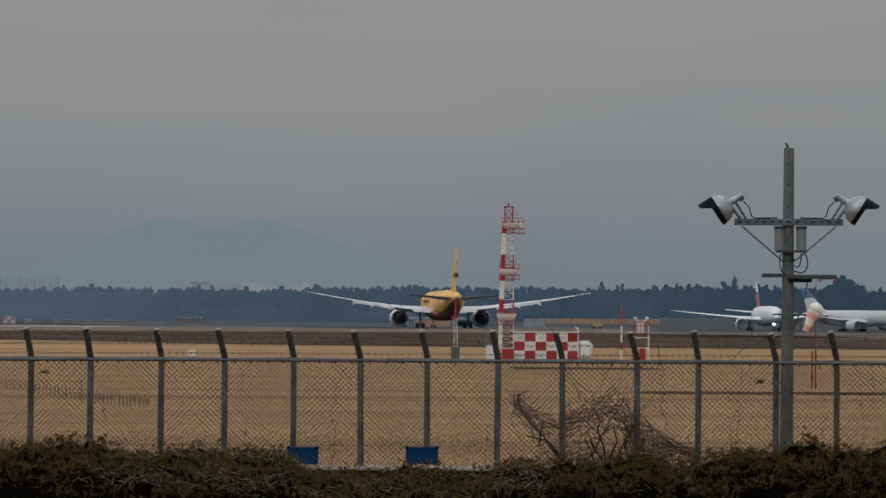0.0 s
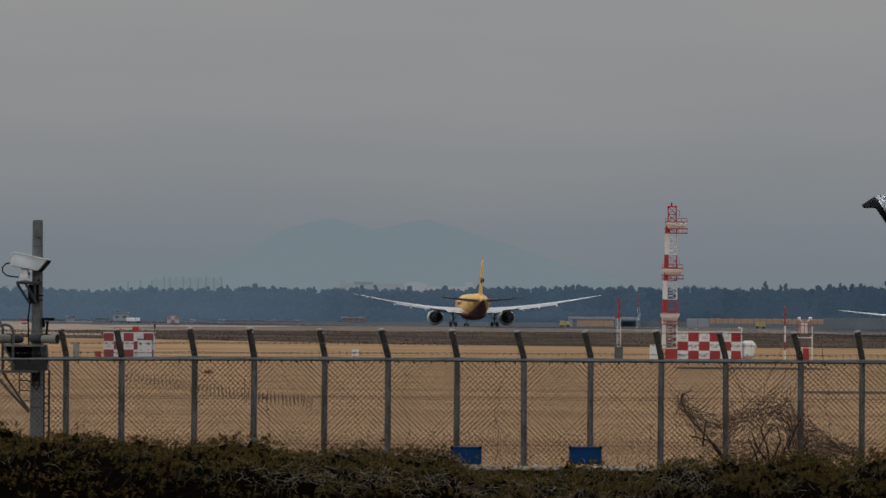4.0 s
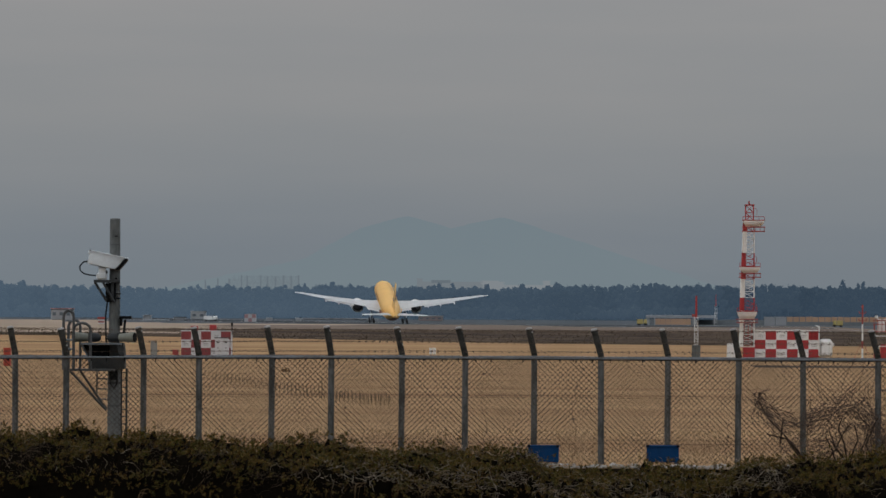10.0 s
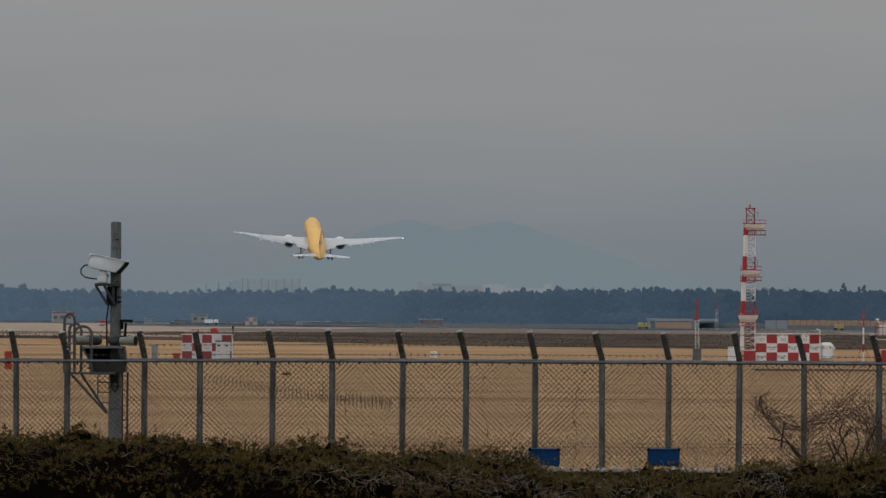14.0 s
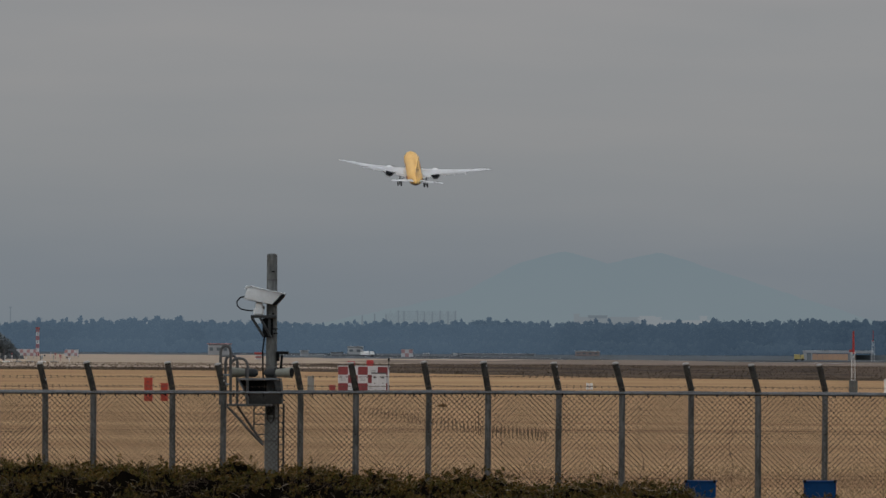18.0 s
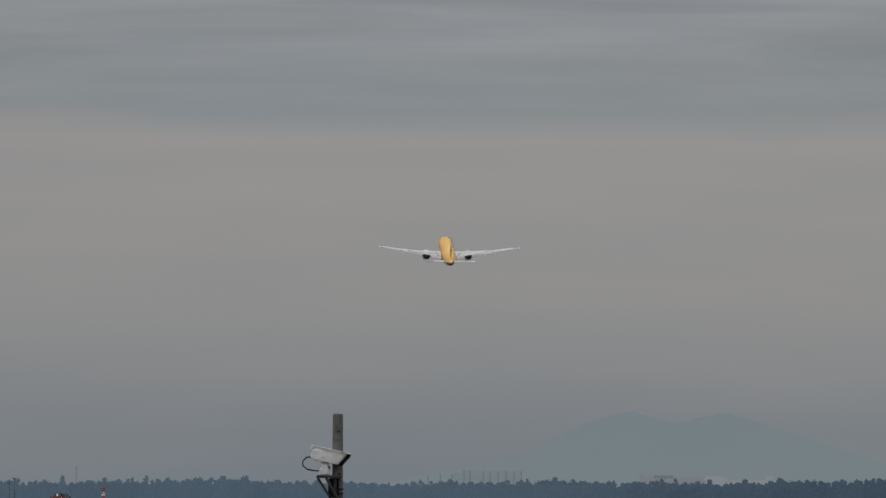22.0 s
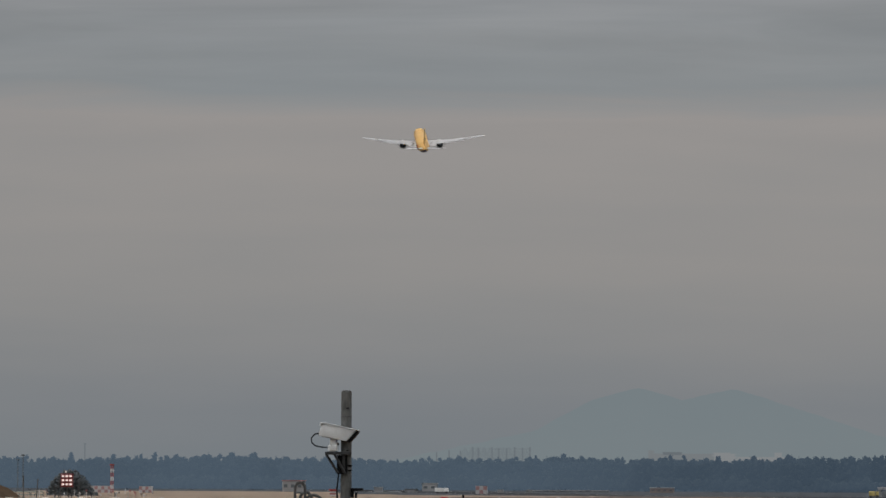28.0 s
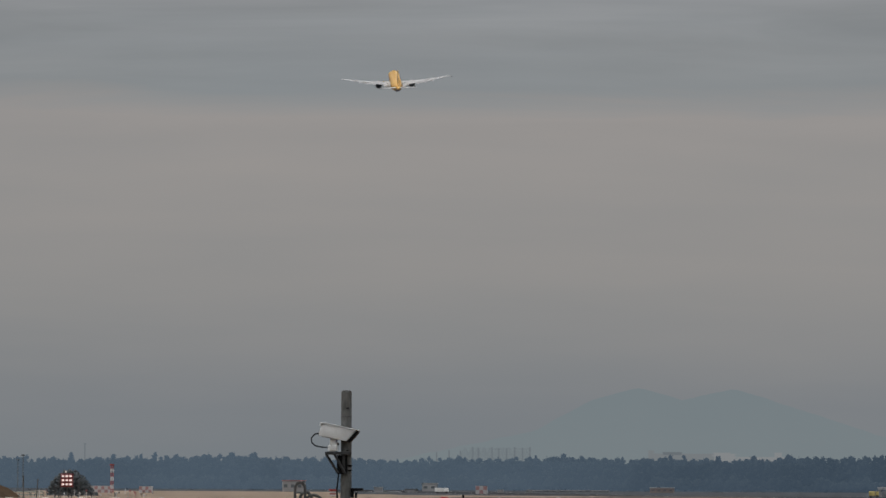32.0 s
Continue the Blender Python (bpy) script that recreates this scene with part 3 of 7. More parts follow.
def build_woods():
    rng = random.Random(7)
    pts, rad = [], []
    for row in range(4):
        d = 3860 + row * 45
        x = -620.0
        while x < 420:
            u = x / d * UNIT + 784
            tall = 19.9 + 1.2 * smoothstep(260, 330, u) + 2.4 * smoothstep(700, 1250, u) + 0.9 * math.sin(u * 0.011) + 0.6 * math.sin(u * 0.031 + row)
            tall *= 0.93 + 0.09 * rng.random()
            tall += 0.7 * row
            kind = "conifer" if rng.random() < 0.04 + 0.10 * smoothstep(600, 1000, u) else "broadleaf"
            if rng.random() < 0.12:
                tall *= 1.05
            p, r = tree_points(rng, x, d + rng.uniform(-14, 14), ground_z(x, d), tall, kind)
            pts += p
            rad += r
            x += rng.uniform(3.8, 8.2)
        # undergrowth closes the foot of the wood
        x = -620.0
        while x < 420:
            h = rng.uniform(2, 9)
            pts.append((x, d - 12, ground_z(x, d) + h * 0.7))
            rad.append(min(2.6, h * 0.5))
            x += rng.uniform(1.0, 2.2)
    wood = clumps("woodland", pts, rad, HAZED_LEAF, "far haze-blue belt of conifers and broadleaved trees", "woods", "stuff", 0.3, 3)
    sprays("outer_leaves", pts, rad, 16, 0.95, HAZED_LEAF, wood, 4)
    # the dark understorey that closes the wood below the crowns
    s = Shape()
    top = [(x, 4030, ground_z(x, 4030) + 12 + 2 * noise.noise((x * 0.05, 2, 0))) for x in range(-700, 481, 8)]
    n = len(top)
    s.add(top + [(x, 4000, ground_z(x, 4000) - 1) for x, y, z in top], [(i, i + 1, n + i + 1, n + i) for i in range(n - 1)])
    part("understorey", s, HAZED_LEAF, wood)


build_mountain()
build_woods()


# ---- two parallel fences, with posts that fall between one another ----
FENCE, BACK_FENCE = 122.35, 125.9


def build_fence(y, posts, seed, pitch, off, zb, wire):
    fence = thing("airport_fence", "chain-link fence on weathered posts with cranked barbed-wire arms", "fence", (0, y, 0), "airport fences")
    rng = random.Random(seed)
    xs = [spot(u, 640, y).x for u in posts]
    z_rail = spot(784, 638, 122.9).z
    foot = -0.1
    for i, (u, x) in enumerate(zip(posts, xs)):
        lean = rng.uniform(-0.012, 0.012)
        s = Shape().hose([(x + lean, 0, foot), (x, 0, z_rail + 0.04)], [0.058, 0.055], 12)
        p = part("post", s, POST, fence)
        arm_x = -0.105 + rng.uniform(-0.02, 0.02)
        rise = 0.50 + rng.uniform(-0.015, 0.02)
        s = Shape().hose([(x, 0, z_rail + 0.03), (x - 0.012, 0, z_rail + 0.09), (x + arm_x, -0.02, z_rail + rise)], [0.056, 0.056, 0.056], 12)
        arm = part("cranked_arm", s, POST_ARM, p, "dark upper arm leaning over")
        s = Shape().turned([(0, 0.058), (0.012, 0.062), (0.03, 0.052), (0.038, 0.02)], (x + arm_x, -0.02, z_rail + rise - 0.004), (x + arm_x - 0.02, -0.024, z_rail + rise + 0.1), 12)
        part("cap", s, CAP, arm, "pale cap of the arm")
        for k in range(2):
            f = 0.42 + 0.48 * k
            part("wire_clip", Shape().box(x + arm_x * f + 0.052, -0.045, z_rail + rise * f, 0.02, 0.03, 0.028, (0, rng.uniform(-20, 20), 0)), CAP if rng.random() < 0.35 else DULL, arm)
        s = Shape().turned([(0, 0.064), (0.05, 0.064)], (x, 0, z_rail - 0.03), (x, 0, z_rail + 0.1), 12)
        part("clamp", s, DULL, p)
        if i % 3 != 0:
            part("bolt", Shape().tube((x, -0.05, z_rail - 0.75), (x, -0.075, z_rail - 0.75), 0.012, n=6), BLACK, p)
    for (a, b) in zip(xs, xs[1:]):
        s = Shape().hose([(a, -0.055, z_rail), ((a + b) / 2, -0.055, z_rail - 0.004), (b, -0.055, z_rail)], 0.0145, 8)
        part("top_rail", s, STEEL, fence, "galvanised steel top rail")
        # ties that hold the mesh under the rail
        n = 8
        for k in range(n):
            tx = a + (b - a) * (k + rng.uniform(0.35, 0.65)) / n
            part("wire_tie", Shape().box(tx, -0.06, z_rail - 0.045, 0.020, 0.03, rng.uniform(0.045, 0.07), (0, rng.uniform(-12, 12), 0)), BLACK, fence)
        # chain link: two families of wires, woven past each other
        s = Shape()
        zt = z_rail - 0.03
        for sign in (-1, 1):
            k = a - (zt - zb) if sign > 0 else a
            k -= (k - off) % pitch
            end = b if sign > 0 else b + (zt - zb)
            while k < end:
                k += rng.uniform(-0.004, 0.004)
                x0, x1 = (k, k + (zt - zb)) if sign > 0 else (k, k - (zt - zb))
                lo, hi = max(min(x0, x1), a + 0.05), min(max(x0, x1), b - 0.05)
                if hi - lo > 0.02:
                    za, zc = (zb + (lo - k), zb + (hi - k)) if sign > 0 else (zb + (k - lo), zb + (k - hi))
                    bow, tilt = rng.gauss(0, 0.004), rng.gauss(0, 0.004)
                    s.hose([(lo, -0.052 + 0.004 * sign, za + tilt), ((lo + hi) / 2 + bow, -0.052 + 0.004 * sign, (za + zc) / 2), (hi, -0.052 + 0.004 * sign, zc - tilt)], wire, 3)
                k += pitch
        # a dark rod along the top of the mesh, just under the rail
        s.hose([(a, -0.058, z_rail - 0.027), (b, -0.058, z_rail - 0.026)], 0.0105, 5)
        part("chain_link_panel", s, WIRE, fence, "grey diamond wire mesh panel", smooth=False)
    for dz, r in ((-0.70, 0.003), (-1.50, 0.003)):
        for a, b in zip(xs, xs[1:]):
            s = Shape().hose([(a, -0.06, z_rail + dz), ((a + b) / 2, -0.06, z_rail + dz - 0.006), (b, -0.06, z_rail + dz)], r, 4)
            part("tension_wire", s, WIRE, fence)
    # barbed wire on the arms and along the rail
    for frac, dz in ((0.18, 0.012), (0.22, 0.10), (0.56, 0.27), (0.96, 0.485)):
        s = Shape()
        for a, b in zip(xs, xs[1:]):
            shift = -0.105 * frac - 0.02
            z = z_rail + dz + 0.005
            sag = rng.uniform(0.004, 0.02)
            pts = [(a + shift + (b - a) * k / 4, -0.06, z - sag * (1 - (k / 2 - 1) ** 2)) for k in range(5)]
            s.hose(pts, 0.0028, 4)
            n = max(3, int((b - a) / 0.12))
            for k in range(n):
                bx = a + shift + (b - a) * (k + 0.5) / n
                bz = z - sag * (1 - ((k + 0.5) / n * 2 - 1) ** 2)
                for t in (0.5, 2.2, -0.9):
                    s.tube((bx - 0.016 * math.cos(t), -0.06, bz - 0.022 * math.sin(t)), (bx + 0.016 * math.cos(t), -0.06, bz + 0.022 * math.sin(t)), 0.0032, n=3)
        part("barbed_wire", s, RUSTY, fence, "rusty barbed wire strand", smooth=False)
    # the ground and the fence with it sink a little towards one end
    for ob in fence.children_recursive:
        for v in ob.data.vertices:
            if v.co.x < -5:
                v.co.z -= 0.042 * smoothstep(-5, -14, v.co.x)


build_fence(FENCE, [-991, -766, -537, -307, -73, 161, 398, 638, 881.5, 1127.5, 1373, 1612, 1858], 11, 0.092, 0.0138, 0.02, 0.0038)
build_fence(BACK_FENCE, [-1072, -847, -622, -397.5, -171, 56, 286, 520, 756.5, 995, 1236, 1480, 1722], 13, 0.0911, -0.0194, 0.0407, 0.0022)


def creeper(x, top, seed):
    """A dead climbing stem in the mesh."""
    rng = random.Random(seed)
    s = Shape()
    pts, px, z = [], x, 0.0
    while z < top:
        pts.append((px, 0, z))
        z += rng.uniform(0.06, 0.13)
        px += rng.uniform(-0.05, 0.05)
    s.hose(pts, [0.006 * (1 - 0.6 * i / len(pts)) for i in range(len(pts))], 4)
    for i in range(2, len(pts), 2):
        q = pts[i]
        a = rng.uniform(-1, 1)
        s.hose([q, (q[0] + 0.1 * a, 0, q[2] + 0.06), (q[0] + 0.16 * a, 0, q[2] + 0.05 + rng.uniform(-0.05, 0.1))], 0.0025, 3)
        if rng.random() < 0.3:
            s.box(q[0] + 0.05 * a, 0, q[2] + 0.03, 0.03, 0.01, 0.035, (20, 30, 40))
    whole("dead_creeper", s, VINE, "dry dead creeper stem climbing in the fence mesh", "creeper", (0, FENCE - 0.07, 0), "creepers in the fence", smooth=False)


for k, (u, top) in enumerate(((430, 1.75), (590, 1.7), (205, 1.3), (1020, 1.5), (1190, 1.9), (1310, 1.85), (1290, 1.2), (1530, 1.4), (-130, 0.9), (860, 0.8), (740, 0.6), (1450, 0.9))):
    creeper(spot(u, 640, FENCE).x, top, 40 + k)


def blue_crate(u, wide):
    c = thing("blue_crate", "blue plastic crate beside the fence on gravel", "crate", spot(u, 823, 121.6), "blue crates")
    w = wide
    s = Shape().box(0, 0, 0.155, w, 0.4, 0.27, bevel=0.015)
    part("body", s, BLUE, c)
    s = Shape().box(0, 0, 0.30, w + 0.03, 0.43, 0.035, bevel=0.008)
    part("rim", s, BLUE, c)
    for k in (-1, 1):
        part("corner_cap", Shape().box(k * (w / 2 - 0.02), -0.2, 0.305, 0.04, 0.04, 0.05), BLACK, c)
        part("foot", Shape().box(k * (w / 2 - 0.05), 0, 0.01, 0.07, 0.36, 0.04), DULL, c)


blue_crate(536, 0.54)
blue_crate(747, 0.565)


# ---- the post with the watching camera ----
def mm(n):
    """Sight units at the fence, as metres."""
    return n * 124.2 / UNIT


def cctv_pole():
    d = 124.2
    base = spot(-223.5, 780, d)
    base.z = ground_z(base.x, d)
    top = spot(-225.5, 389, d).z - base.z
    t = thing("camera_mast", "concrete mast with surveillance camera, horn speakers and ladder platform", "mast", base)
    Z = lambda v: spot(-225, v + 3, d).z - base.z  # height on the mast
    X = lambda u: (u - 200) * d / UNIT
    s = Shape().turned([(0, 0.115), (top * 0.5, 0.102), (top - 0.04, 0.092), (top - 0.01, 0.085), (top, 0.05)], (0, 0, 0), (0, 0, 1), 20)
    part("pole", s, CONCRETE, t, "grey concrete pole")
    part("pole_sleeve", Shape().turned([(0, 0.121), (Z(657), 0.116)], (0, 0, 0), (0, 0, 1), 20), SLEEVE, t, "blue-grey lower sleeve")
    for v, r in ((434, 0.097), (436, 0.094), (680, 0.122), (720, 0.123)):
        part("pole_band", Shape().turned([(0, r), (0.035 if v > 500 else 0.02, r)], (0, 0, Z(v)), (0, 0, Z(v) + 1), 20), DULL, t)
    for v in (418, 520, 493, 528):
        part("step_bolt", Shape().tube((0, -0.08, Z(v)), (0.05 if v < 500 else 0.115, -0.105, Z(v)), 0.013, n=6), BLACK, t)
    # surveillance camera: sunshield over a housing, pan head, bracket
    tilt = Matrix.Translation((X(186), -0.16, Z(462))) @ pose(0, 0, 0, 0, 11, 0)

    def slab(outline, half, edge):
        """A rounded slab: an outline along and up, closed at both sides."""
        mx, mz = sum(q[0] for q in outline) / len(outline), sum(q[1] for q in outline) / len(outline)
        shrink = lambda f, y: [(mx + (x - mx) * f, y, mz + (z - mz) * f) for x, z in outline]
        return Shape().rings([shrink(0.95, -half), shrink(0.985, -half + edge * 0.5), shrink(1, -half + edge * 1.4), shrink(1, half - edge * 1.4), shrink(0.985, half - edge * 0.5), shrink(0.95, half)]).moved(tilt)

    head = part("camera_housing", slab([(-0.32, -0.10), (-0.31, 0.10), (-0.29, 0.12), (0.33, 0.115), (0.27, 0.0), (0.195, -0.115), (-0.30, -0.115)], 0.12, 0.012), HOUSING, t, "white surveillance camera housing tilted down")
    part("sunshield", slab([(-0.34, 0.06), (-0.335, 0.125), (-0.30, 0.138), (0.37, 0.128), (0.375, 0.112), (-0.30, 0.118)], 0.138, 0.008), HOUSING, head)
    part("front_hood", slab([(0.335, 0.108), (0.376, 0.108), (0.368, 0.06), (0.262, -0.118), (0.20, -0.118), (0.275, 0.0)], 0.132, 0.006), BLACK, head, "black front window hood")
    s = Shape().box(0, -0.01, -0.1, 0.5, 0.19, 0.02).moved(Matrix.Translation((X(186), -0.16, Z(463))) @ pose(0, 0, 0, 0, 11, 0))
    part("under_tray", s, DULL, head)
    s = Shape().box(X(179), -0.16, Z(479), 0.13, 0.13, 0.16, bevel=0.02).box(X(178), -0.16, Z(489), 0.18, 0.14, 0.13, bevel=0.025)
    part("pan_head", s, HOUSING, t, "pale grey pan head")
    s = Shape().tube((X(186), -0.2, Z(482)), (X(186), -0.12, Z(482)), 0.03)
    part("head_knob", s, DULL, t)
    s = Shape().box(X(187), -0.12, Z(498), 0.46, 0.2, 0.05)
    s.box(X(197), -0.12, Z(515), 0.045, 0.12, 0.36)
    s.hose([(X(166), -0.17, Z(500)), (X(187), -0.17, Z(533))], 0.026, 6)
    s.hose([(X(181), -0.2, Z(500)), (X(201), -0.2, Z(535))], 0.026, 6)
    part("bracket", s, SHROUD, t, "dull steel bracket")
    part("bracket_plate", Shape().box(X(194), -0.11, Z(518), 0.19, 0.05, 0.34, bevel=0.01), BLACK, t, "dark back plate of the bracket")
    s = Shape().hose([(X(154), -0.2, Z(463)), (X(146), -0.2, Z(464)), (X(139.5), -0.2, Z(471)), (X(140), -0.2, Z(479)), (X(147), -0.2, Z(485)), (X(157), -0.2, Z(487)), (X(168), -0.18, Z(488))], 0.013, 8)
    part("cable_loop", s, BLACK, t, "black cable loop")
    s = Shape().hose([(X(189), -0.13, Z(500)), (X(188), -0.13, Z(535)), (X(185), -0.13, Z(560)), (X(186), -0.12, Z(600)), (X(190), -0.12, Z(655)), (X(197), -0.13, Z(668)), (X(203), -0.13, Z(660))], 0.014, 8)
    part("down_cable", s, BLACK, t)
    # horn speakers, back to back
    for a, b, back, sgn, ya in ((127, 156, 182, -1, -0.19), (239, 210, 186, 1, -0.40)):
        prof = [(0, 0.094), (0.02, 0.097), (0.10, 0.084), (abs(b - a) * 0.0101, 0.068)]
        s = Shape().turned(prof, (X(a), ya, Z(597)), (X(back), -0.19, Z(598)), 16)
        h = part("horn_speaker", s, SPEAKER, t, "grey horn loudspeaker")
        s = Shape().turned([(0, 0.062), (0.03, 0.076), (0.10, 0.08), (0.17, 0.07), (0.21, 0.03)], (X(b - sgn * 1), -0.19, Z(597.5)), (X(back), -0.19, Z(598)), 16)
        part("driver", s, SHROUD, h, "dark grey driver unit")
        part("clamp_strap", Shape().box(X(b - sgn * 1.5), -0.19, Z(601), 0.035, 0.19, 0.24, bevel=0.008), SHROUD, h, "dark clamp strap")
        out = (Vector((X(a), ya, Z(597))) - Vector((X(back), -0.19, Z(598)))).normalized()
        at = Vector((X(a), ya, Z(597))) + out * 0.003
        part("horn_mouth", Shape().turned([(0, 0.086), (0.006, 0.08)], at, at + out, 16), BLACK, h, "dark mouth of the horn")
    # hooded flood lamp that points down
    ring = lambda x0, x1, v, y0, y1: [(X(x0), y0, Z(v)), (X(x1), y0, Z(v)), (X(x1), y1, Z(v)), (X(x0), y1, Z(v))]
    s = Shape().rings([ring(155, 221, 632, -0.40, 0.02), ring(158, 221, 653, -0.33, 0.02)])
    body = part("shrouded_box", s, SHROUD, t, "grey hooded equipment box, open in front", smooth=False)
    part("hood_top", Shape().rings([ring(141, 218, 607, -0.43, 0.02), ring(143, 219, 611, -0.43, 0.02)]), SHROUD, body, smooth=False)
    part("hood_side", Shape().rings([ring(143, 145.5, 611.3, -0.42, 0.02), ring(155, 157.5, 631.7, -0.40, 0.02)]), SHROUD, body, smooth=False)
    part("hood_side", Shape().rings([ring(207, 219, 611.3, -0.42, 0.02), ring(213, 221, 631.7, -0.40, 0.02)]), SHROUD, body, smooth=False)
    # the hood's back is coloured black for the shade in the cavity
    part("back_panel", Shape().rings([ring(145.7, 206.8, 611.3, -0.06, 0.01), ring(157.7, 212.8, 631.7, -0.06, 0.01)]), BLACK, body, "back of the hood, black for the shade inside", smooth=False)
    part("box_frame", Shape().box(X(180), -0.435, Z(609), 0.74, 0.03, 0.03), STEEL, body)
    part("box_edge", Shape().hose([(X(144), -0.43, Z(609)), (X(157.5), -0.40, Z(634)), (X(160), -0.34, Z(652))], 0.014, 6), STEEL, body)
    s = Shape().box(X(220), -0.05, Z(562), 0.22, 0.16, 0.05, (0, 0, 0)).tube((X(219), -0.05, Z(566)), (X(217), -0.05, Z(590)), 0.022).box(X(212), -0.05, Z(570), 0.05, 0.06, 0.14)
    s.tube((X(208), -0.05, Z(590)), (X(226), -0.05, Z(590)), 0.015)
    part("small_flood_lamp", s, BLACK, t, "small black lamp on the far side")
    s = Shape().box(X(200), -0.145, Z(664), 0.15, 0.09, 0.17, bevel=0.02)
    s.hose([(X(194), -0.16, Z(668)), (X(195), -0.19, Z(680)), (X(201), -0.19, Z(687)), (X(206), -0.17, Z(680)), (X(206), -0.15, Z(668))], 0.014, 6)
    part("cable_coil", s, BLACK, t, "black coil of spare cable under the box")
    # platform with hoops
    s = Shape().box(X(163), -0.2, Z(655), 0.80, 0.5, 0.04, bevel=0.006)
    part("platform", s, DULL, t, "narrow steel service platform")
    for k, (a, b, topv) in enumerate(((113, 131, 550), (131, 161, 572), (118, 139, 567))):
        y = (-0.42, -0.42, 0.02)[k]
        pts = [(X(a), y, Z(655)), (X(a), y, Z(topv + 12))]
        for j in range(1, 6):
            an = math.pi * j / 6
            pts.append((X((a + b) / 2) - (X(b) - X(a)) / 2 * math.cos(an), y, Z(topv + 12) + mm(12) * math.sin(an)))
        pts += [(X(b), y, Z(topv + 12)), (X(b), y, Z(655))]
        part("guard_hoop", Shape().hose(pts, 0.026, 8), DULL, t, "bent steel tube guard hoop")
    for v in (602, 568, 618):
        part("guard_rail", Shape().tube((X(113), -0.42, Z(v)), (X(131), -0.42, Z(v)), 0.018), STEEL, t)
    for y in (-0.42, 0.02):
        part("brace", Shape().hose([(X(126 + (y > 0) * 14), y, Z(658)), (X(187), y / 3, Z(726))], 0.024, 6), DULL, t, "slanting steel brace")
    # ladder
    for x in (211.5, 221):
        part("ladder_rail", Shape().box(X(x), 0.12, Z(715), 0.034, 0.04, mm(125)), SHROUD, t)
    for k in range(9):
        part("ladder_rung", Shape().tube((X(211.5), 0.12, Z(660 + 13 * k)), (X(221), 0.12, Z(660 + 13 * k)), 0.01, n=6), DULL, t)
    s = Shape().tube((X(168.5), 0.1, Z(655)), (X(168.5), 0.1, Z(702)), 0.012)
    for k in range(3):
        s.tube((X(168.5), 0.1, Z(671 + 18 * k)), (X(188), 0.1, Z(671 + 18 * k)), 0.011)
    part("step_frame", s, DULL, t)


cctv_pole()


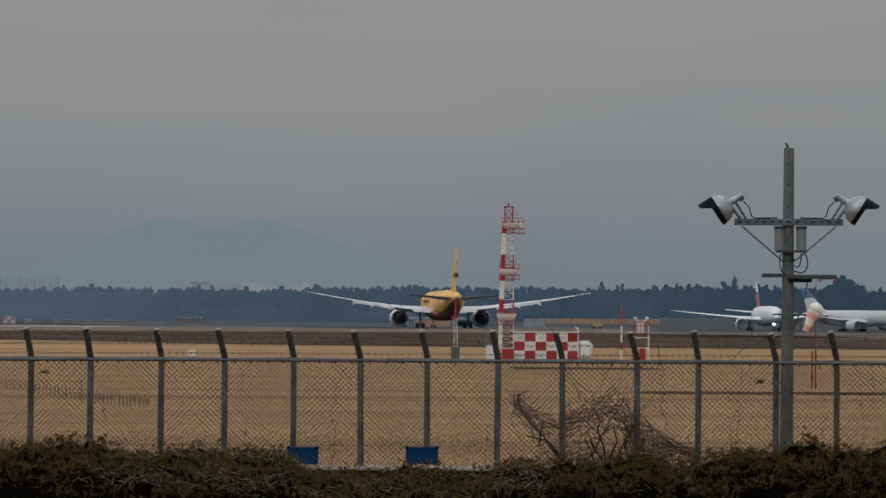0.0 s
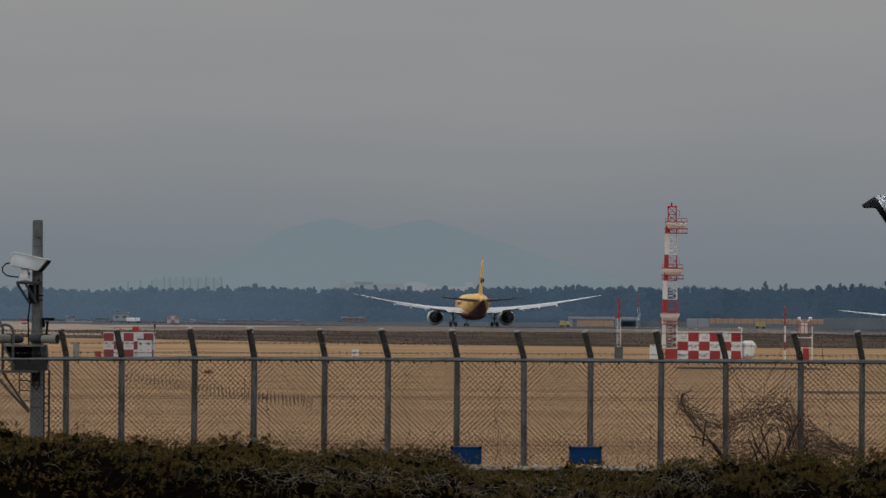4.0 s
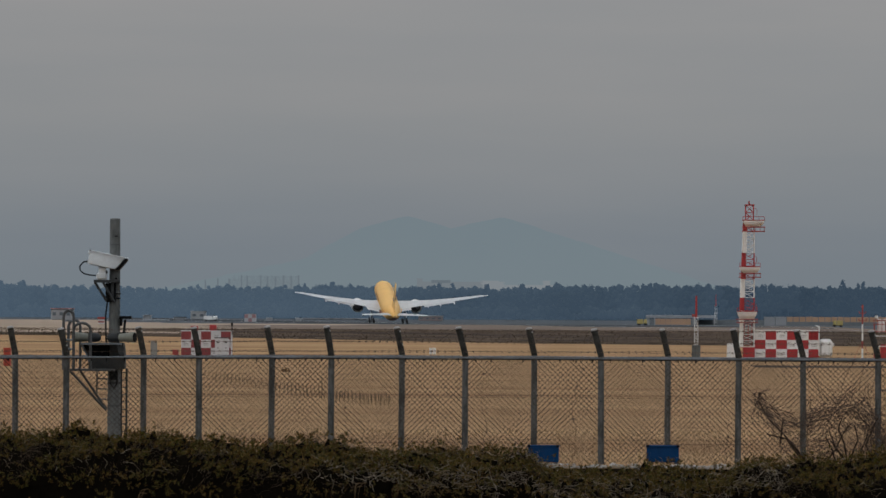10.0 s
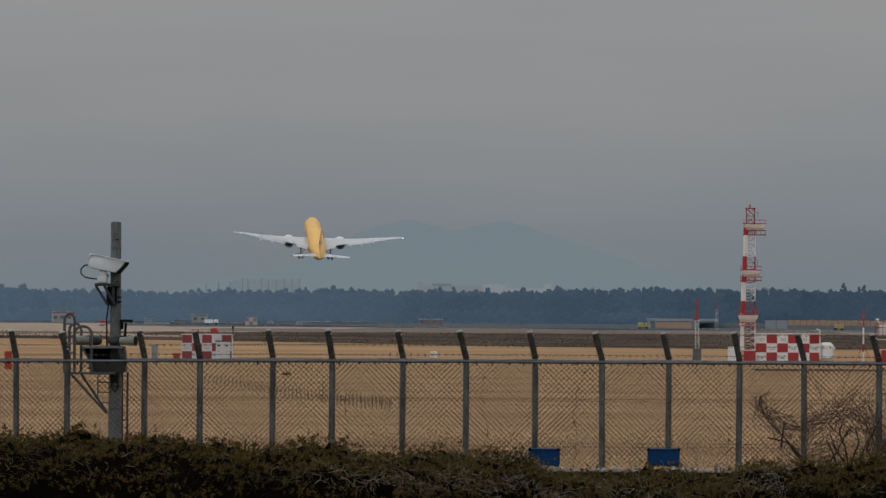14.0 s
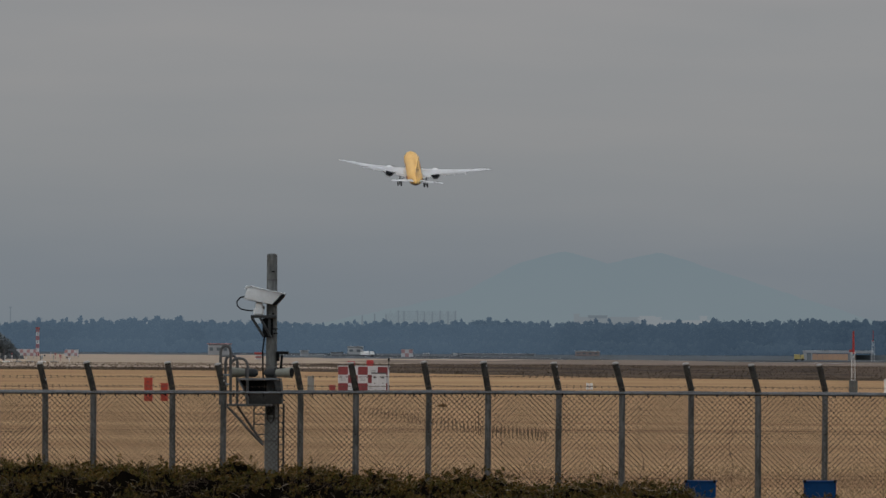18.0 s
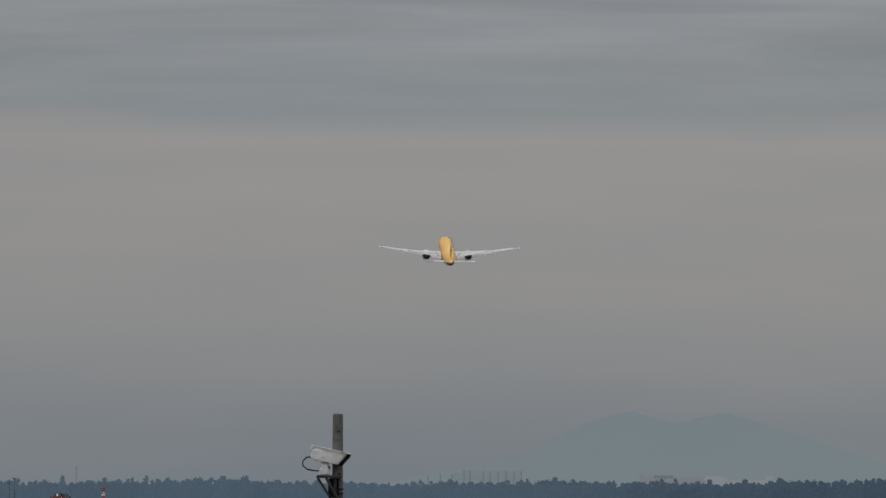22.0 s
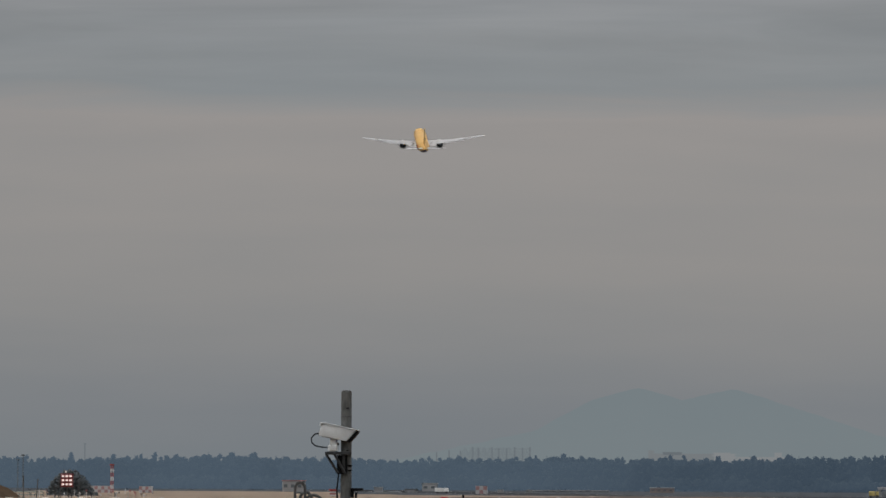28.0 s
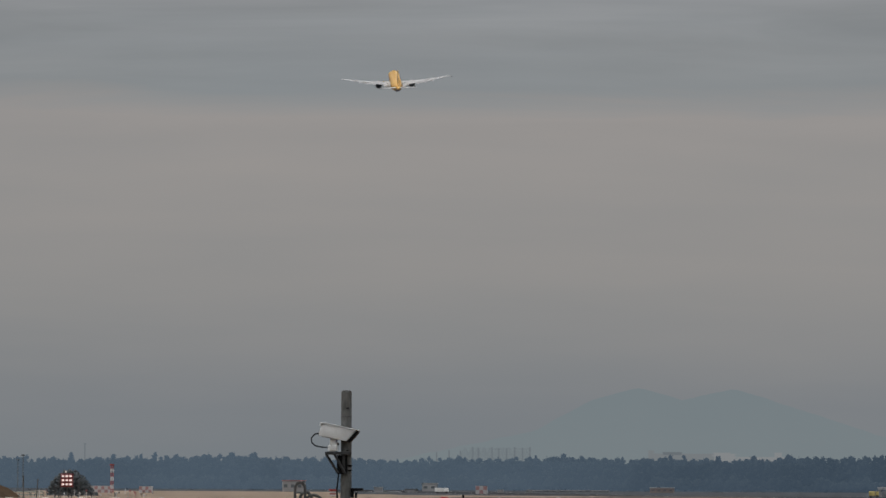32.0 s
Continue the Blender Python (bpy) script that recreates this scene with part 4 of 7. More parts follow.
# ---- the lamp post ----
def lamp_post():
    d = 123.9
    base = spot(1391, 800, d)
    base.z = ground_z(base.x, d)
    t = thing("floodlight_post", "concrete post with two floodlights on a steel crossarm", "lamp post", base)
    Z = lambda v: spot(1395, v, d).z - base.z
    X = lambda u, v=500: spot(u, v, d).x - base.x
    top = Z(262)
    s = Shape().turned([(0, 0.125), (top * 0.5, 0.108), (top - 0.03, 0.092), (top, 0.075)], (0, 0, 0), (X(1396, 262), 0, top), 20)
    part("pole", s, CONCRETE, t, "grey concrete pole with bolt holes")
    for v in (290, 328, 366):
        part("bolt_hole", Shape().tube((X(1394, v) - 0.005, -0.05, Z(v)), (X(1394, v) - 0.005, -0.104, Z(v)), 0.016, n=8), BLACK, t)
    s = Shape().box(X(1395, 393), -0.12, Z(393.5), 1.94, 0.06, 0.12, bevel=0.008)
    arm = part("crossarm", s, STEEL, t, "galvanised steel channel crossarm")
    for k in range(13):
        part("slot", Shape().box(X(1395, 393) - 0.87 + 0.145 * k, -0.152, Z(393.5), 0.045 if k % 3 else 0.08, 0.012, 0.022), BLACK, arm)
    for sg, u0, u1 in ((-1, 1312, 1383), (1, 1478, 1406)):
        part("brace", Shape().hose([(X(u0, 402), -0.12, Z(401)), (X(u1, 462), -0.12, Z(462))], 0.016, 6), STEEL, t, "slanting steel brace")
        bx = X(1379 if sg < 0 else 1417.5, 424)
        part("ballast_tube", Shape().turned([(0, 0.07), (0.01, 0.092), (0.40, 0.092), (0.41, 0.07)], (bx, -0.02, Z(444)), (bx, -0.02, Z(404)), 18), BOXGREY, t, "grey ballast tube")
        part("tube_clip", Shape().box(bx, -0.05, Z(402.5), 0.20, 0.16, 0.035, bevel=0.008), DARK_BOX, t)
        # floodlight: spun dome with a dark rim and visor
        f = 1 if sg < 0 else -1
        a = Vector((X(1395 + sg * 124.5, 373), -0.14, Z(373)))
        ax = Vector((f * 0.84, 0, 0.543)).normalized()
        cx, cz = a.x, a.z
        s = Shape().turned([(0, 0.262), (0.03, 0.266), (0.10, 0.256), (0.16, 0.222), (0.205, 0.172), (0.24, 0.11), (0.255, 0.072), (0.27, 0.064), (0.47, 0.060), (0.475, 0.068), (0.50, 0.066), (0.515, 0.03)], a, a + ax, 28)
        fl = part("floodlight", s, REFLECTOR, t, "spun aluminium floodlight aimed down and outward")
        part("lamp_glass", Shape().turned([(0, 0.24), (0.02, 0.25)], a - ax * 0.02, a + ax, 24), AIR_GLASS, fl)
        # a black hood, short below and long above
        up = Vector((-ax.z * f, 0, ax.x * f))
        rings, n = [], 36
        for inner in (0, 1):
            for q in ((0, 1) if not inner else (1, 0)):
                ring = []
                for j in range(n):
                    an = math.tau * j / n
                    reach = 0.085 + 0.19 * smoothstep(0.25, 0.85, math.sin(an))
                    r = (0.272 if not inner else 0.262)
                    ring.append(a - ax * (reach * q - 0.02) + Vector((0, 1, 0)) * r * math.cos(an) + up * r * math.sin(an))
                rings.append(ring)
        part("visor", Shape().rings(rings, close=(False, False)), BLACK, fl, "black glare hood")
        s = Shape().hose([(X(1395 + sg * 85, 386), -0.14, Z(388)), (X(1395 + sg * 106, 372), -0.14, Z(362))], 0.034, 6).hose(
            [(X(1395 + sg * 76, 386), -0.14, Z(388)), (X(1395 + sg * 96, 362), -0.14, Z(356))], 0.024, 6)
        part("yoke", s, STEEL, fl)
        s = Shape().box(X(1395 + sg * 84, 350), -0.14, Z(352), 0.09, 0.08, 0.10, (0, -30 * sg, 0), bevel=0.02)
        part("gland", s, DULL, fl)
        s = Shape().hose([(X(1395 + sg * 80, 357), -0.14, Z(357)), (X(1395 + sg * 70, 366), -0.14, Z(368)), (X(1395 + sg * 66, 380), -0.14, Z(383)), (X(1395 + sg * 60, 386), -0.14, Z(387)), (X(1395 + sg * 20, 386), -0.16, Z(386))], 0.011, 6)
        part("lamp_cable", s, BLACK, fl)
        s = Shape().tube((cx - f * 0.1, -0.14, cz + 0.17), (cx + f * 0.02, -0.14, cz + 0.27), 0.006, n=4)
        part("aerial_pin", s, DULL, fl)
    # cables that hang from the ballast tubes
    for loop in (((1423, 449), (1427.5, 458), (1428.5, 470), (1424, 480), (1416, 484), (1405, 480)), ((1416, 449), (1416.5, 460), (1414, 470), (1409, 474), (1405, 470)), ((1381, 449), (1379, 460), (1379, 472), (1383, 481), (1387, 484))):
        part("cable_loop", Shape().hose([(X(u, v), -0.12, Z(v)) for u, v in loop], 0.011, 6), BLACK, t, "black cable loop")
    s = Shape().box(X(1400, 445), -0.08, Z(445.5), 0.56, 0.22, 0.04)
    part("box_rail", s, DULL, t)
    for v in (400, 463, 490, 582):
        part("pole_band", Shape().turned([(0, 0.118), (0.04, 0.118)], (X(1395, v), 0, Z(v)), (X(1395, v), 0, Z(v) + 1), 20), DULL, t)
    s = Shape().box(X(1365, 488), -0.12, Z(488), 0.36, 0.10, 0.07, bevel=0.01).box(X(1437, 490), -0.12, Z(490), 0.86, 0.10, 0.075, bevel=0.01)
    part("lower_arm", s, DULL, t, "dark lower steel arm")
    s = Shape().box(X(1415, 496), -0.10, Z(496), 0.42, 0.12, 0.08, bevel=0.015)
    part("junction_box", s, BLACK, t)
    s = Shape().hose([(X(1428, 500), -0.12, Z(499)), (X(1422, 530), -0.12, Z(530)), (X(1413, 560), -0.12, Z(558)), (X(1405, 580), -0.1, Z(578))], 0.013, 6)
    part("stay_wire", s, DULL, t)
    for u0, u1 in ((1367, 1384), (1404, 1426)):
        part("step_iron", Shape().tube((X(u0, 557), -0.05, Z(557)), (X(u1, 557), -0.05, Z(557)), 0.014, n=6), BLACK, t)
    # the small bird that sits on top of the pole is a thing of its own
    bx, bz = base.x + X(1392.5, 260), base.z + top
    b = thing("perched_bird", "small dark bird perched on the post top", "bird", (bx, d, bz))
    s = Shape().rings([[(r * math.cos(a) * 0.8 + ox, r * math.sin(a), z) for a in [math.tau * j / 10 for j in range(10)]]
                       for z, r, ox in ((0.0, 0.012, 0.012), (0.02, 0.03, 0.008), (0.045, 0.032, 0.0), (0.065, 0.022, -0.006), (0.08, 0.022, -0.012), (0.095, 0.012, -0.014))])
    part("body", s, BIRD, b)
    part("beak", Shape().turned([(0, 0.006), (0.018, 0.001)], (-0.03, 0, 0.082), (-0.1, 0, 0.08), 6), BLACK, b)
    part("tail", Shape().box(0.03, 0, 0.005, 0.05, 0.02, 0.008, (0, 35, 0)), BIRD, b)


lamp_post()


# ---- hedge, shrub and grass in front of the fence ----
def hedge_top(x, y):
    """Height of the hedge above zero level, lower in the middle, lumpy."""
    u = x / y * UNIT + 784
    z = 0.385 + 0.26 * smoothstep(420, -500, u) + 0.09 * smoothstep(1050, 1350, u)
    z -= 0.30 * smoothstep(505, 560, u) * smoothstep(900, 830, u) + 0.14 * smoothstep(830, 900, u) * smoothstep(1330, 1180, u)
    z += 0.13 * noise.noise((x * 0.9, y * 0.3, 1)) + 0.15 * noise.noise((x * 2.3, y * 0.9, 4)) + 0.09 * noise.noise((x * 6.0, y * 2.0, 7))
    z += 0.5 * max(0.0, noise.noise((x * 1.3, y * 0.25, 21)) - 0.2)
    z -= 0.55 * smoothstep(113.5, 119.0, y) + 0.05 * smoothstep(112, 106, y)
    return z


def leaf_mesh(name, c, d, size, wide, rng):
    """Small folded leaves at points c, along d, as one mesh."""
    count = len(c)
    w = np.cross(d, rng.normal(size=(count, 3)))
    w /= np.linalg.norm(w, axis=1)[:, None] + 1e-6
    nrm = np.cross(d, w)
    sz = size[:, None]
    v = np.stack([c, c + d * sz * 0.5 + w * sz * wide + nrm * sz * 0.12, c + d * sz - nrm * sz * 0.1, c + d * sz * 0.5 - w * sz * wide + nrm * sz * 0.12], 1).reshape(-1, 3)
    me = bpy.data.meshes.new(name)
    me.vertices.add(len(v))
    me.vertices.foreach_set("co", v.ravel())
    idx = np.arange(count * 4, dtype=np.int32)
    me.loops.add(len(idx))
    me.loops.foreach_set("vertex_index", idx)
    me.polygons.add(count)
    me.polygons.foreach_set("loop_start", np.arange(0, len(idx), 4, dtype=np.int32))
    me.update(calc_edges=True)
    me.validate()
    return me


def build_hedge():
    # the inner body, coloured near-black for the shade inside the hedge
    s = Shape()
    xs = [-17.5 + 0.08 * i for i in range(368)]
    ys = [105.35, 105.55, 105.75, 106.0, 106.3, 106.7, 107.2, 108.0, 109.0, 110.0, 111.0, 112.0, 113.0, 114.0, 115.0, 116.0, 117.0, 118.2, 118.6]
    rows = []
    for k, y in enumerate(ys):
        if k in (0, len(ys) - 1):
            rows.append([(x, y, ground_z(x, y) - 0.05) for x in xs])
        else:
            drop = (0.55, 0.28, 0.14)[k - 1] if k < 4 else 0.07
            rows.append([(x, y + 0.1 * noise.noise((x, y, 8)), max(hedge_top(x, y) - drop + 0.08 * noise.noise((x * 9, y * 3, 2)) + 0.05 * noise.noise((x * 21, y * 7, 5)), ground_z(x, y) + 0.02)) for x in xs])
    n = len(xs)
    s.add([p for r in rows for p in r], [(i * n + j, i * n + j + 1, (i + 1) * n + j + 1, (i + 1) * n + j) for i in range(len(ys) - 1) for j in range(n - 1)])
    hedge = thing("hedge", "low dark unclipped hedge with dry brown leaves", "hedge", (0, 0, 0))
    part("inner_growth", s, HEDGE_SHADE, hedge, smooth=False)
    rng = np.random.default_rng(5)
    # leafy shoots in tufts: thick over the top and the shoulder, with bare dark gaps down the face
    shoots = 23000
    x = rng.uniform(-17.3, 11.5, shoots)
    face = rng.random(shoots) < 0.52
    y = np.where(face, 105.2 + 0.7 * rng.random(shoots), 105.6 + 12.8 * rng.random(shoots))
    top = np.array([hedge_top(a, b) for a, b in zip(x, y)])
    z = np.where(face, top + 0.03 - 0.90 * rng.random(shoots) ** 1.3, top - 0.08 + 0.09 * rng.random(shoots))
    tuft = np.array([noise.noise((a * 2.1, b * 0.8, c * 4.5)) + 0.5 * noise.noise((a * 6.0, b * 2.0, c * 9.0 + 4)) for a, b, c in zip(x, y, z)])
    keep = tuft > np.where(face, -0.02, -0.22)
    x, y, z, face = x[keep], y[keep], z[keep], face[keep]
    shoots = len(x)
    lean = rng.normal(0, 0.5, (shoots, 3))
    lean[:, 2] = rng.uniform(0.2, 1.0, shoots)
    lean[:, 1] -= 0.3
    lean /= np.linalg.norm(lean, axis=1)[:, None]
    tall = rng.uniform(0.02, 0.08, shoots) + 0.05 * rng.random(shoots) ** 3 + rng.uniform(0.06, 0.19, shoots) * (rng.random(shoots) < 0.09)
    each = 13
    count = shoots * each
    along = 1 - 0.6 * rng.random((shoots, each)) ** 1.5
    c = np.stack([x, y, z], 1)[:, None, :] + lean[:, None, :] * (along * tall[:, None])[:, :, None]
    c = (c + rng.normal(0, 0.013, c.shape)).reshape(-1, 3)
    d = rng.normal(0, 0.9, (count, 3)) + np.repeat(lean, each, 0) * 1.1
    d /= np.linalg.norm(d, axis=1)[:, None]
    size = rng.uniform(0.021, 0.050, count) * np.repeat(rng.uniform(0.65, 1.2, shoots) * np.where(face, 0.95, 1.2), each)
    me = leaf_mesh("leaves", c, d, size, 0.23, rng)
    me.materials.append(LEAF)
    ob = new("leaves", me)
    ob.parent = hedge
    tagged(ob, "small dark green and rust-brown leaves", kind="stuff")
    # fine dry stems that arch over the hedge in sheaves
    s, pale = Shape(), Shape()
    r = random.Random(9)

    def stem(tx, ty, tz, a, length, thick):
        bend, pts = r.gauss(0, 1.1) / 8, [(tx, ty, tz)]
        for k in range(8):
            a += bend + r.gauss(0, 0.2)
            p = pts[-1]
            pts.append((p[0] + length / 8 * math.cos(a), p[1] + r.uniform(-0.012, 0.006), p[2] + length / 8 * math.sin(a)))
        s.hose(pts, [thick * (1 - 0.6 * k / 8) for k in range(9)], 3, close=False)

    for i in range(300):
        tx = r.uniform(-17, 11.2)
        near = r.random() < 0.5
        ty = 105.1 + 0.5 * r.random() if near else r.uniform(105.8, 116)
        t0 = hedge_top(tx, max(ty, 106))
        tz = t0 - 0.05 - 0.42 * r.random() ** 1.6 if near else t0 - 0.04
        a0 = r.choice((0.3, 0.8, 1.3, 2.2, 2.8, -0.3)) + r.gauss(0, 0.25)
        for k in range(r.randint(3, 12)):
            stem(tx + r.gauss(0, 0.13), ty + r.uniform(-0.05, 0.05), tz + r.gauss(0, 0.035), a0 + r.gauss(0, 0.4), r.uniform(0.10, 0.40), r.choice((0.0011, 0.0014, 0.0018, 0.0028)))
    for i in range(1800):
        tx, ty = r.uniform(-17, 11.2), r.uniform(105.2, 117)
        stem(tx, ty, hedge_top(tx, max(ty, 106)) - 0.03, r.uniform(0.2, 2.9), r.uniform(0.05, 0.2), r.choice((0.0011, 0.0015, 0.002)))
    # long bare vines that loop over the face and the top
    for i in range(1150):
        tx = r.uniform(-17, 11.2)
        ty = 104.95 + 0.35 * r.random() if r.random() < 0.72 else r.uniform(105.6, 115)
        if r.random() < 0.88 * smoothstep(-2.5, -5.5, tx) + 0.6 * smoothstep(1.0, 2.5, tx):
            continue
        tz = hedge_top(tx, max(ty, 106)) + 0.02 - (0.42 * r.random() ** 1.4 if ty < 105.4 else 0.0)
        a, length = r.choice((0.0, math.pi)) + r.gauss(0, 0.7), r.uniform(0.12, 0.55)
        pts, curl, thick = [(tx, ty, tz)], r.gauss(0, 0.16), r.choice((0.0013, 0.0017, 0.0022, 0.0028))
        for k in range(11):
            a += curl + r.gauss(0, 0.34)
            p = pts[-1]
            pts.append((p[0] + length / 11 * math.cos(a), p[1] + r.uniform(-0.02, 0.016), p[2] + length / 11 * math.sin(a) * 0.75))
        s.hose(pts, [thick * (1 - 0.5 * k / 11) for k in range(12)], 3, close=False)
    # crooked pale twig ends among the leaves, mostly where the hedge is thin
    for i in range(1100):
        tx = r.uniform(-5.5, 1.6) if r.random() < 0.7 else r.uniform(-17, 11.2)
        ty = 105.0 + 0.5 * r.random() if r.random() < 0.6 else r.uniform(105.6, 114)
        tz = hedge_top(tx, max(ty, 106)) + 0.01 - (0.30 * r.random() if ty < 105.5 else 0.0)
        a, length, pts = r.uniform(0, math.tau), r.uniform(0.07, 0.28), [(tx, ty, tz)]
        for k in range(6):
            a += r.gauss(0, 0.45)
            p = pts[-1]
            pts.append((p[0] + length / 6 * math.cos(a), p[1] + r.uniform(-0.015, 0.012), p[2] + length / 6 * math.sin(a) * 0.8))
        pale.hose(pts, [r.choice((0.0014, 0.002, 0.003)) * (1 - 0.4 * k / 6) for k in range(7)], 3, close=False)
    tagged(part("bleached_twig_litter", pale, PALE_TWIG, hedge, "bleached crooked twig ends", smooth=False), kind="stuff")
    t = part("twig_litter", s, TWIG, hedge, "pale dry twigs and vine stems", smooth=False)
    tagged(t, kind="stuff")
    # drooping seed heads of dead grass
    s = Shape()
    for u, v in ((204, 870), (272, 874), (325, 880), (1060, 878), (1300, 874), (-180, 884)):
        p = spot(u, v, 104.9)
        for k in range(4):
            q, h = r.uniform(-0.04, 0.04), r.uniform(0.05, 0.15)
            pts = [(p.x + q, p.y, p.z - 0.2), (p.x + q * 1.2, p.y, p.z - 0.06), (p.x + q * 1.5 + 0.012, p.y, p.z + h * 0.4), (p.x + q * 1.6 + 0.04, p.y, p.z + h * 0.8), (p.x + q * 1.6 + 0.085, p.y, p.z + h * 0.92), (p.x + q * 1.6 + 0.12, p.y, p.z + h * 0.8)]
            s.hose(pts, [0.0015, 0.0015, 0.003, 0.0055, 0.0045, 0.001], 5)
    tagged(part("dry_grass_clump", s, SEED_HEAD, hedge, "straw-coloured dead grass seed heads", smooth=False), kind="stuff")


build_hedge()


def bare_shrub():
    """A leafless shrub overgrown with tangled vine, in front of the fence."""
    d = 120.6
    base = spot(1080, 835, d)
    base.z = ground_z(base.x, d)
    t = thing("bare_shrub", "leafless brown shrub tangled with dry vines", "shrub", base)
    X = lambda u: spot(u, 760, d).x - base.x
    Z = lambda v: spot(1080, v, d).z - base.z
    r = random.Random(21)
    stems = [[(1075, 832), (1068, 790), (1058, 762), (1062, 745)], [(1075, 832), (1085, 800), (1092, 780), (1085, 755)], [(1056, 832), (1046, 800), (1034, 776)],
             [(1000, 820), (985, 800), (960, 772), (935, 745), (917, 715), (918, 698)], [(990, 812), (966, 780), (930, 772)], [(1120, 825), (1105, 790), (1120, 755), (1128, 740)],
             [(1075, 830), (1050, 790), (1040, 765)], [(955, 790), (958, 760), (960, 745)], [(1150, 830), (1135, 790), (1140, 770)], [(1100, 832), (1098, 800), (1110, 770)], [(1030, 828), (1052, 800), (1066, 770), (1080, 752)], [(1085, 832), (1060, 806), (1044, 784)]]
    for st in stems:
        pts = [(X(u) + r.uniform(-0.01, 0.01), r.uniform(-0.1, 0.1), Z(v)) for u, v in st]
        part("stem", Shape().hose(pts, [0.019 * (1 - 0.6 * i / len(pts)) for i in range(len(pts))], 6), STEM, t)

    def tangle(name, path, thick, count):
        s = Shape()
        for i in range(count):
            k = r.random() * (len(path) - 1.01)
            y, way, off = r.uniform(-0.35, 0.35), r.choice((1, 1, 1, -1)), r.gauss(0, 0.40)
            pace, drift, pts = r.uniform(0.08, 0.20) * way, r.gauss(0, 0.10), []
            du = r.uniform(-9, 9)
            for q in range(r.randint(5, 10)):
                a = int(k)
                f = k - a
                th = thick[a] * (1 - f) + thick[a + 1] * f
                u = path[a][0] * (1 - f) + path[a + 1][0] * f + du
                v = path[a][1] * (1 - f) + path[a + 1][1] * f + off * th
                pts.append((X(u), y, Z(v)))
                k = min(max(k + pace, 0.0), len(path) - 1.01)
                drift += r.gauss(0, 0.12)
                off += drift * 0.5
                du += r.gauss(0, 2.6)
                y += r.uniform(-0.03, 0.03)
            if len(pts) > 2:
                s.hose(pts, r.choice((0.003, 0.004, 0.0052)), 3, close=False)
        # loose tendrils
        for i in range(count // 5):
            k = r.random() * (len(path) - 1.01)
            a = int(k)
            u = path[a][0] + (path[a + 1][0] - path[a][0]) * (k - a)
            v = path[a][1] + (path[a + 1][1] - path[a][1]) * (k - a) + r.gauss(0, 0.4) * thick[a]
            ang, pts, y = r.uniform(0, math.tau), [], r.uniform(-0.3, 0.3)
            for q in range(r.randint(4, 7)):
                pts.append((X(u), y, Z(v)))
                u += 5.5 * math.cos(ang)
                v += 5.5 * math.sin(ang)
                ang += r.uniform(-0.7, 0.7)
            s.hose(pts, r.choice((0.0026, 0.0035)), 3, close=False)
        return part(name, s, VINE, t, "tangled dry vine", smooth=False)

    tangle("vine_plume", [(915, 698), (920, 722), (945, 744), (985, 756), (1012, 746)], [6, 20, 24, 20, 20], 150)
    tangle("vine_crown", [(1000, 752), (1040, 734), (1075, 732), (1105, 744), (1125, 768), (1150, 778), (1185, 790), (1225, 800)], [24, 28, 34, 44, 42, 32, 18, 10], 430)
    tangle("vine_skirt", [(960, 800), (1000, 800), (1060, 800), (1120, 800), (1180, 808)], [24, 30, 34, 34, 14], 150)
    s = Shape()
    for u0, v0, u1, v1 in ((1000, 650, 1045, 715), (1140, 650, 1120, 700), (1170, 610, 1180, 655), (1300, 640, 1340, 585), (1005, 640, 1035, 720)):
        mid = ((u0 + u1) / 2 + r.uniform(-8, 8), (v0 + v1) / 2)
        s.hose([(X(u0), 2.1, Z(v0)), (X(mid[0]), 2.1, Z(mid[1])), (X(u1), 2.1, Z(v1))], 0.005, 3)
    part("long_vine", s, VINE, t, smooth=False)


bare_shrub()


def straw_tufts():
    """Dry grass blades on the field next to the fence, too many to count."""
    rng = np.random.default_rng(12)
    count = 30000
    y = 119.2 + 40 * rng.random(count) ** 1.6
    x = (rng.uniform(-900, 1750, count) - 784) / UNIT * y
    z = np.array([ground_z(a, b) for a, b in zip(x, y)])
    h = rng.uniform(0.015, 0.06, count) * (1 + (y - 119) / 120)
    w = 0.006 + 0.012 * (y - 119) / 120
    lean = rng.normal(0, 0.6, (count, 2)) * h[:, None]
    v = np.stack([np.stack([x - w, y, z], 1), np.stack([x + w, y, z], 1), np.stack([x + lean[:, 0], y + lean[:, 1], z + h], 1)], 1)
    me = bpy.data.meshes.new("dry_grass_blades")
    me.from_pydata(v.reshape(-1, 3).tolist(), [], [(3 * i, 3 * i + 1, 3 * i + 2) for i in range(count)])
    me.materials.append(STRAW)
    tagged(new("dry_grass_blades", me), "straw-coloured mown grass blades on the field", "grass", kind="stuff")


def gravel_stones():
    """Loose pale stones along the foot of the fences, in uneven drifts."""
    rng = np.random.default_rng(23)
    count = 9000
    x, y = rng.uniform(-7.5, 7.0, count), 119.1 + 2.4 * rng.random(count)
    keep = np.array([noise.noise((a * 1.4, b * 0.9, 3)) + 0.4 * noise.noise((a * 5, b * 2, 6)) > 0.10 for a, b in zip(x, y)])
    x, y = x[keep], y[keep]
    r = rng.uniform(0.010, 0.030, len(x)) * np.where(rng.random(len(x)) < 0.08, 1.6, 1.0)
    z = np.array([ground_z(a, b) for a, b in zip(x, y)]) + 0.012 + r * 0.35
    clumps("gravel_stones", np.stack([x, y, z], 1), r, STONE, "loose pale grey stones at the foot of the fence", "gravel", "stuff", 0.3, 24, flat=0.7)


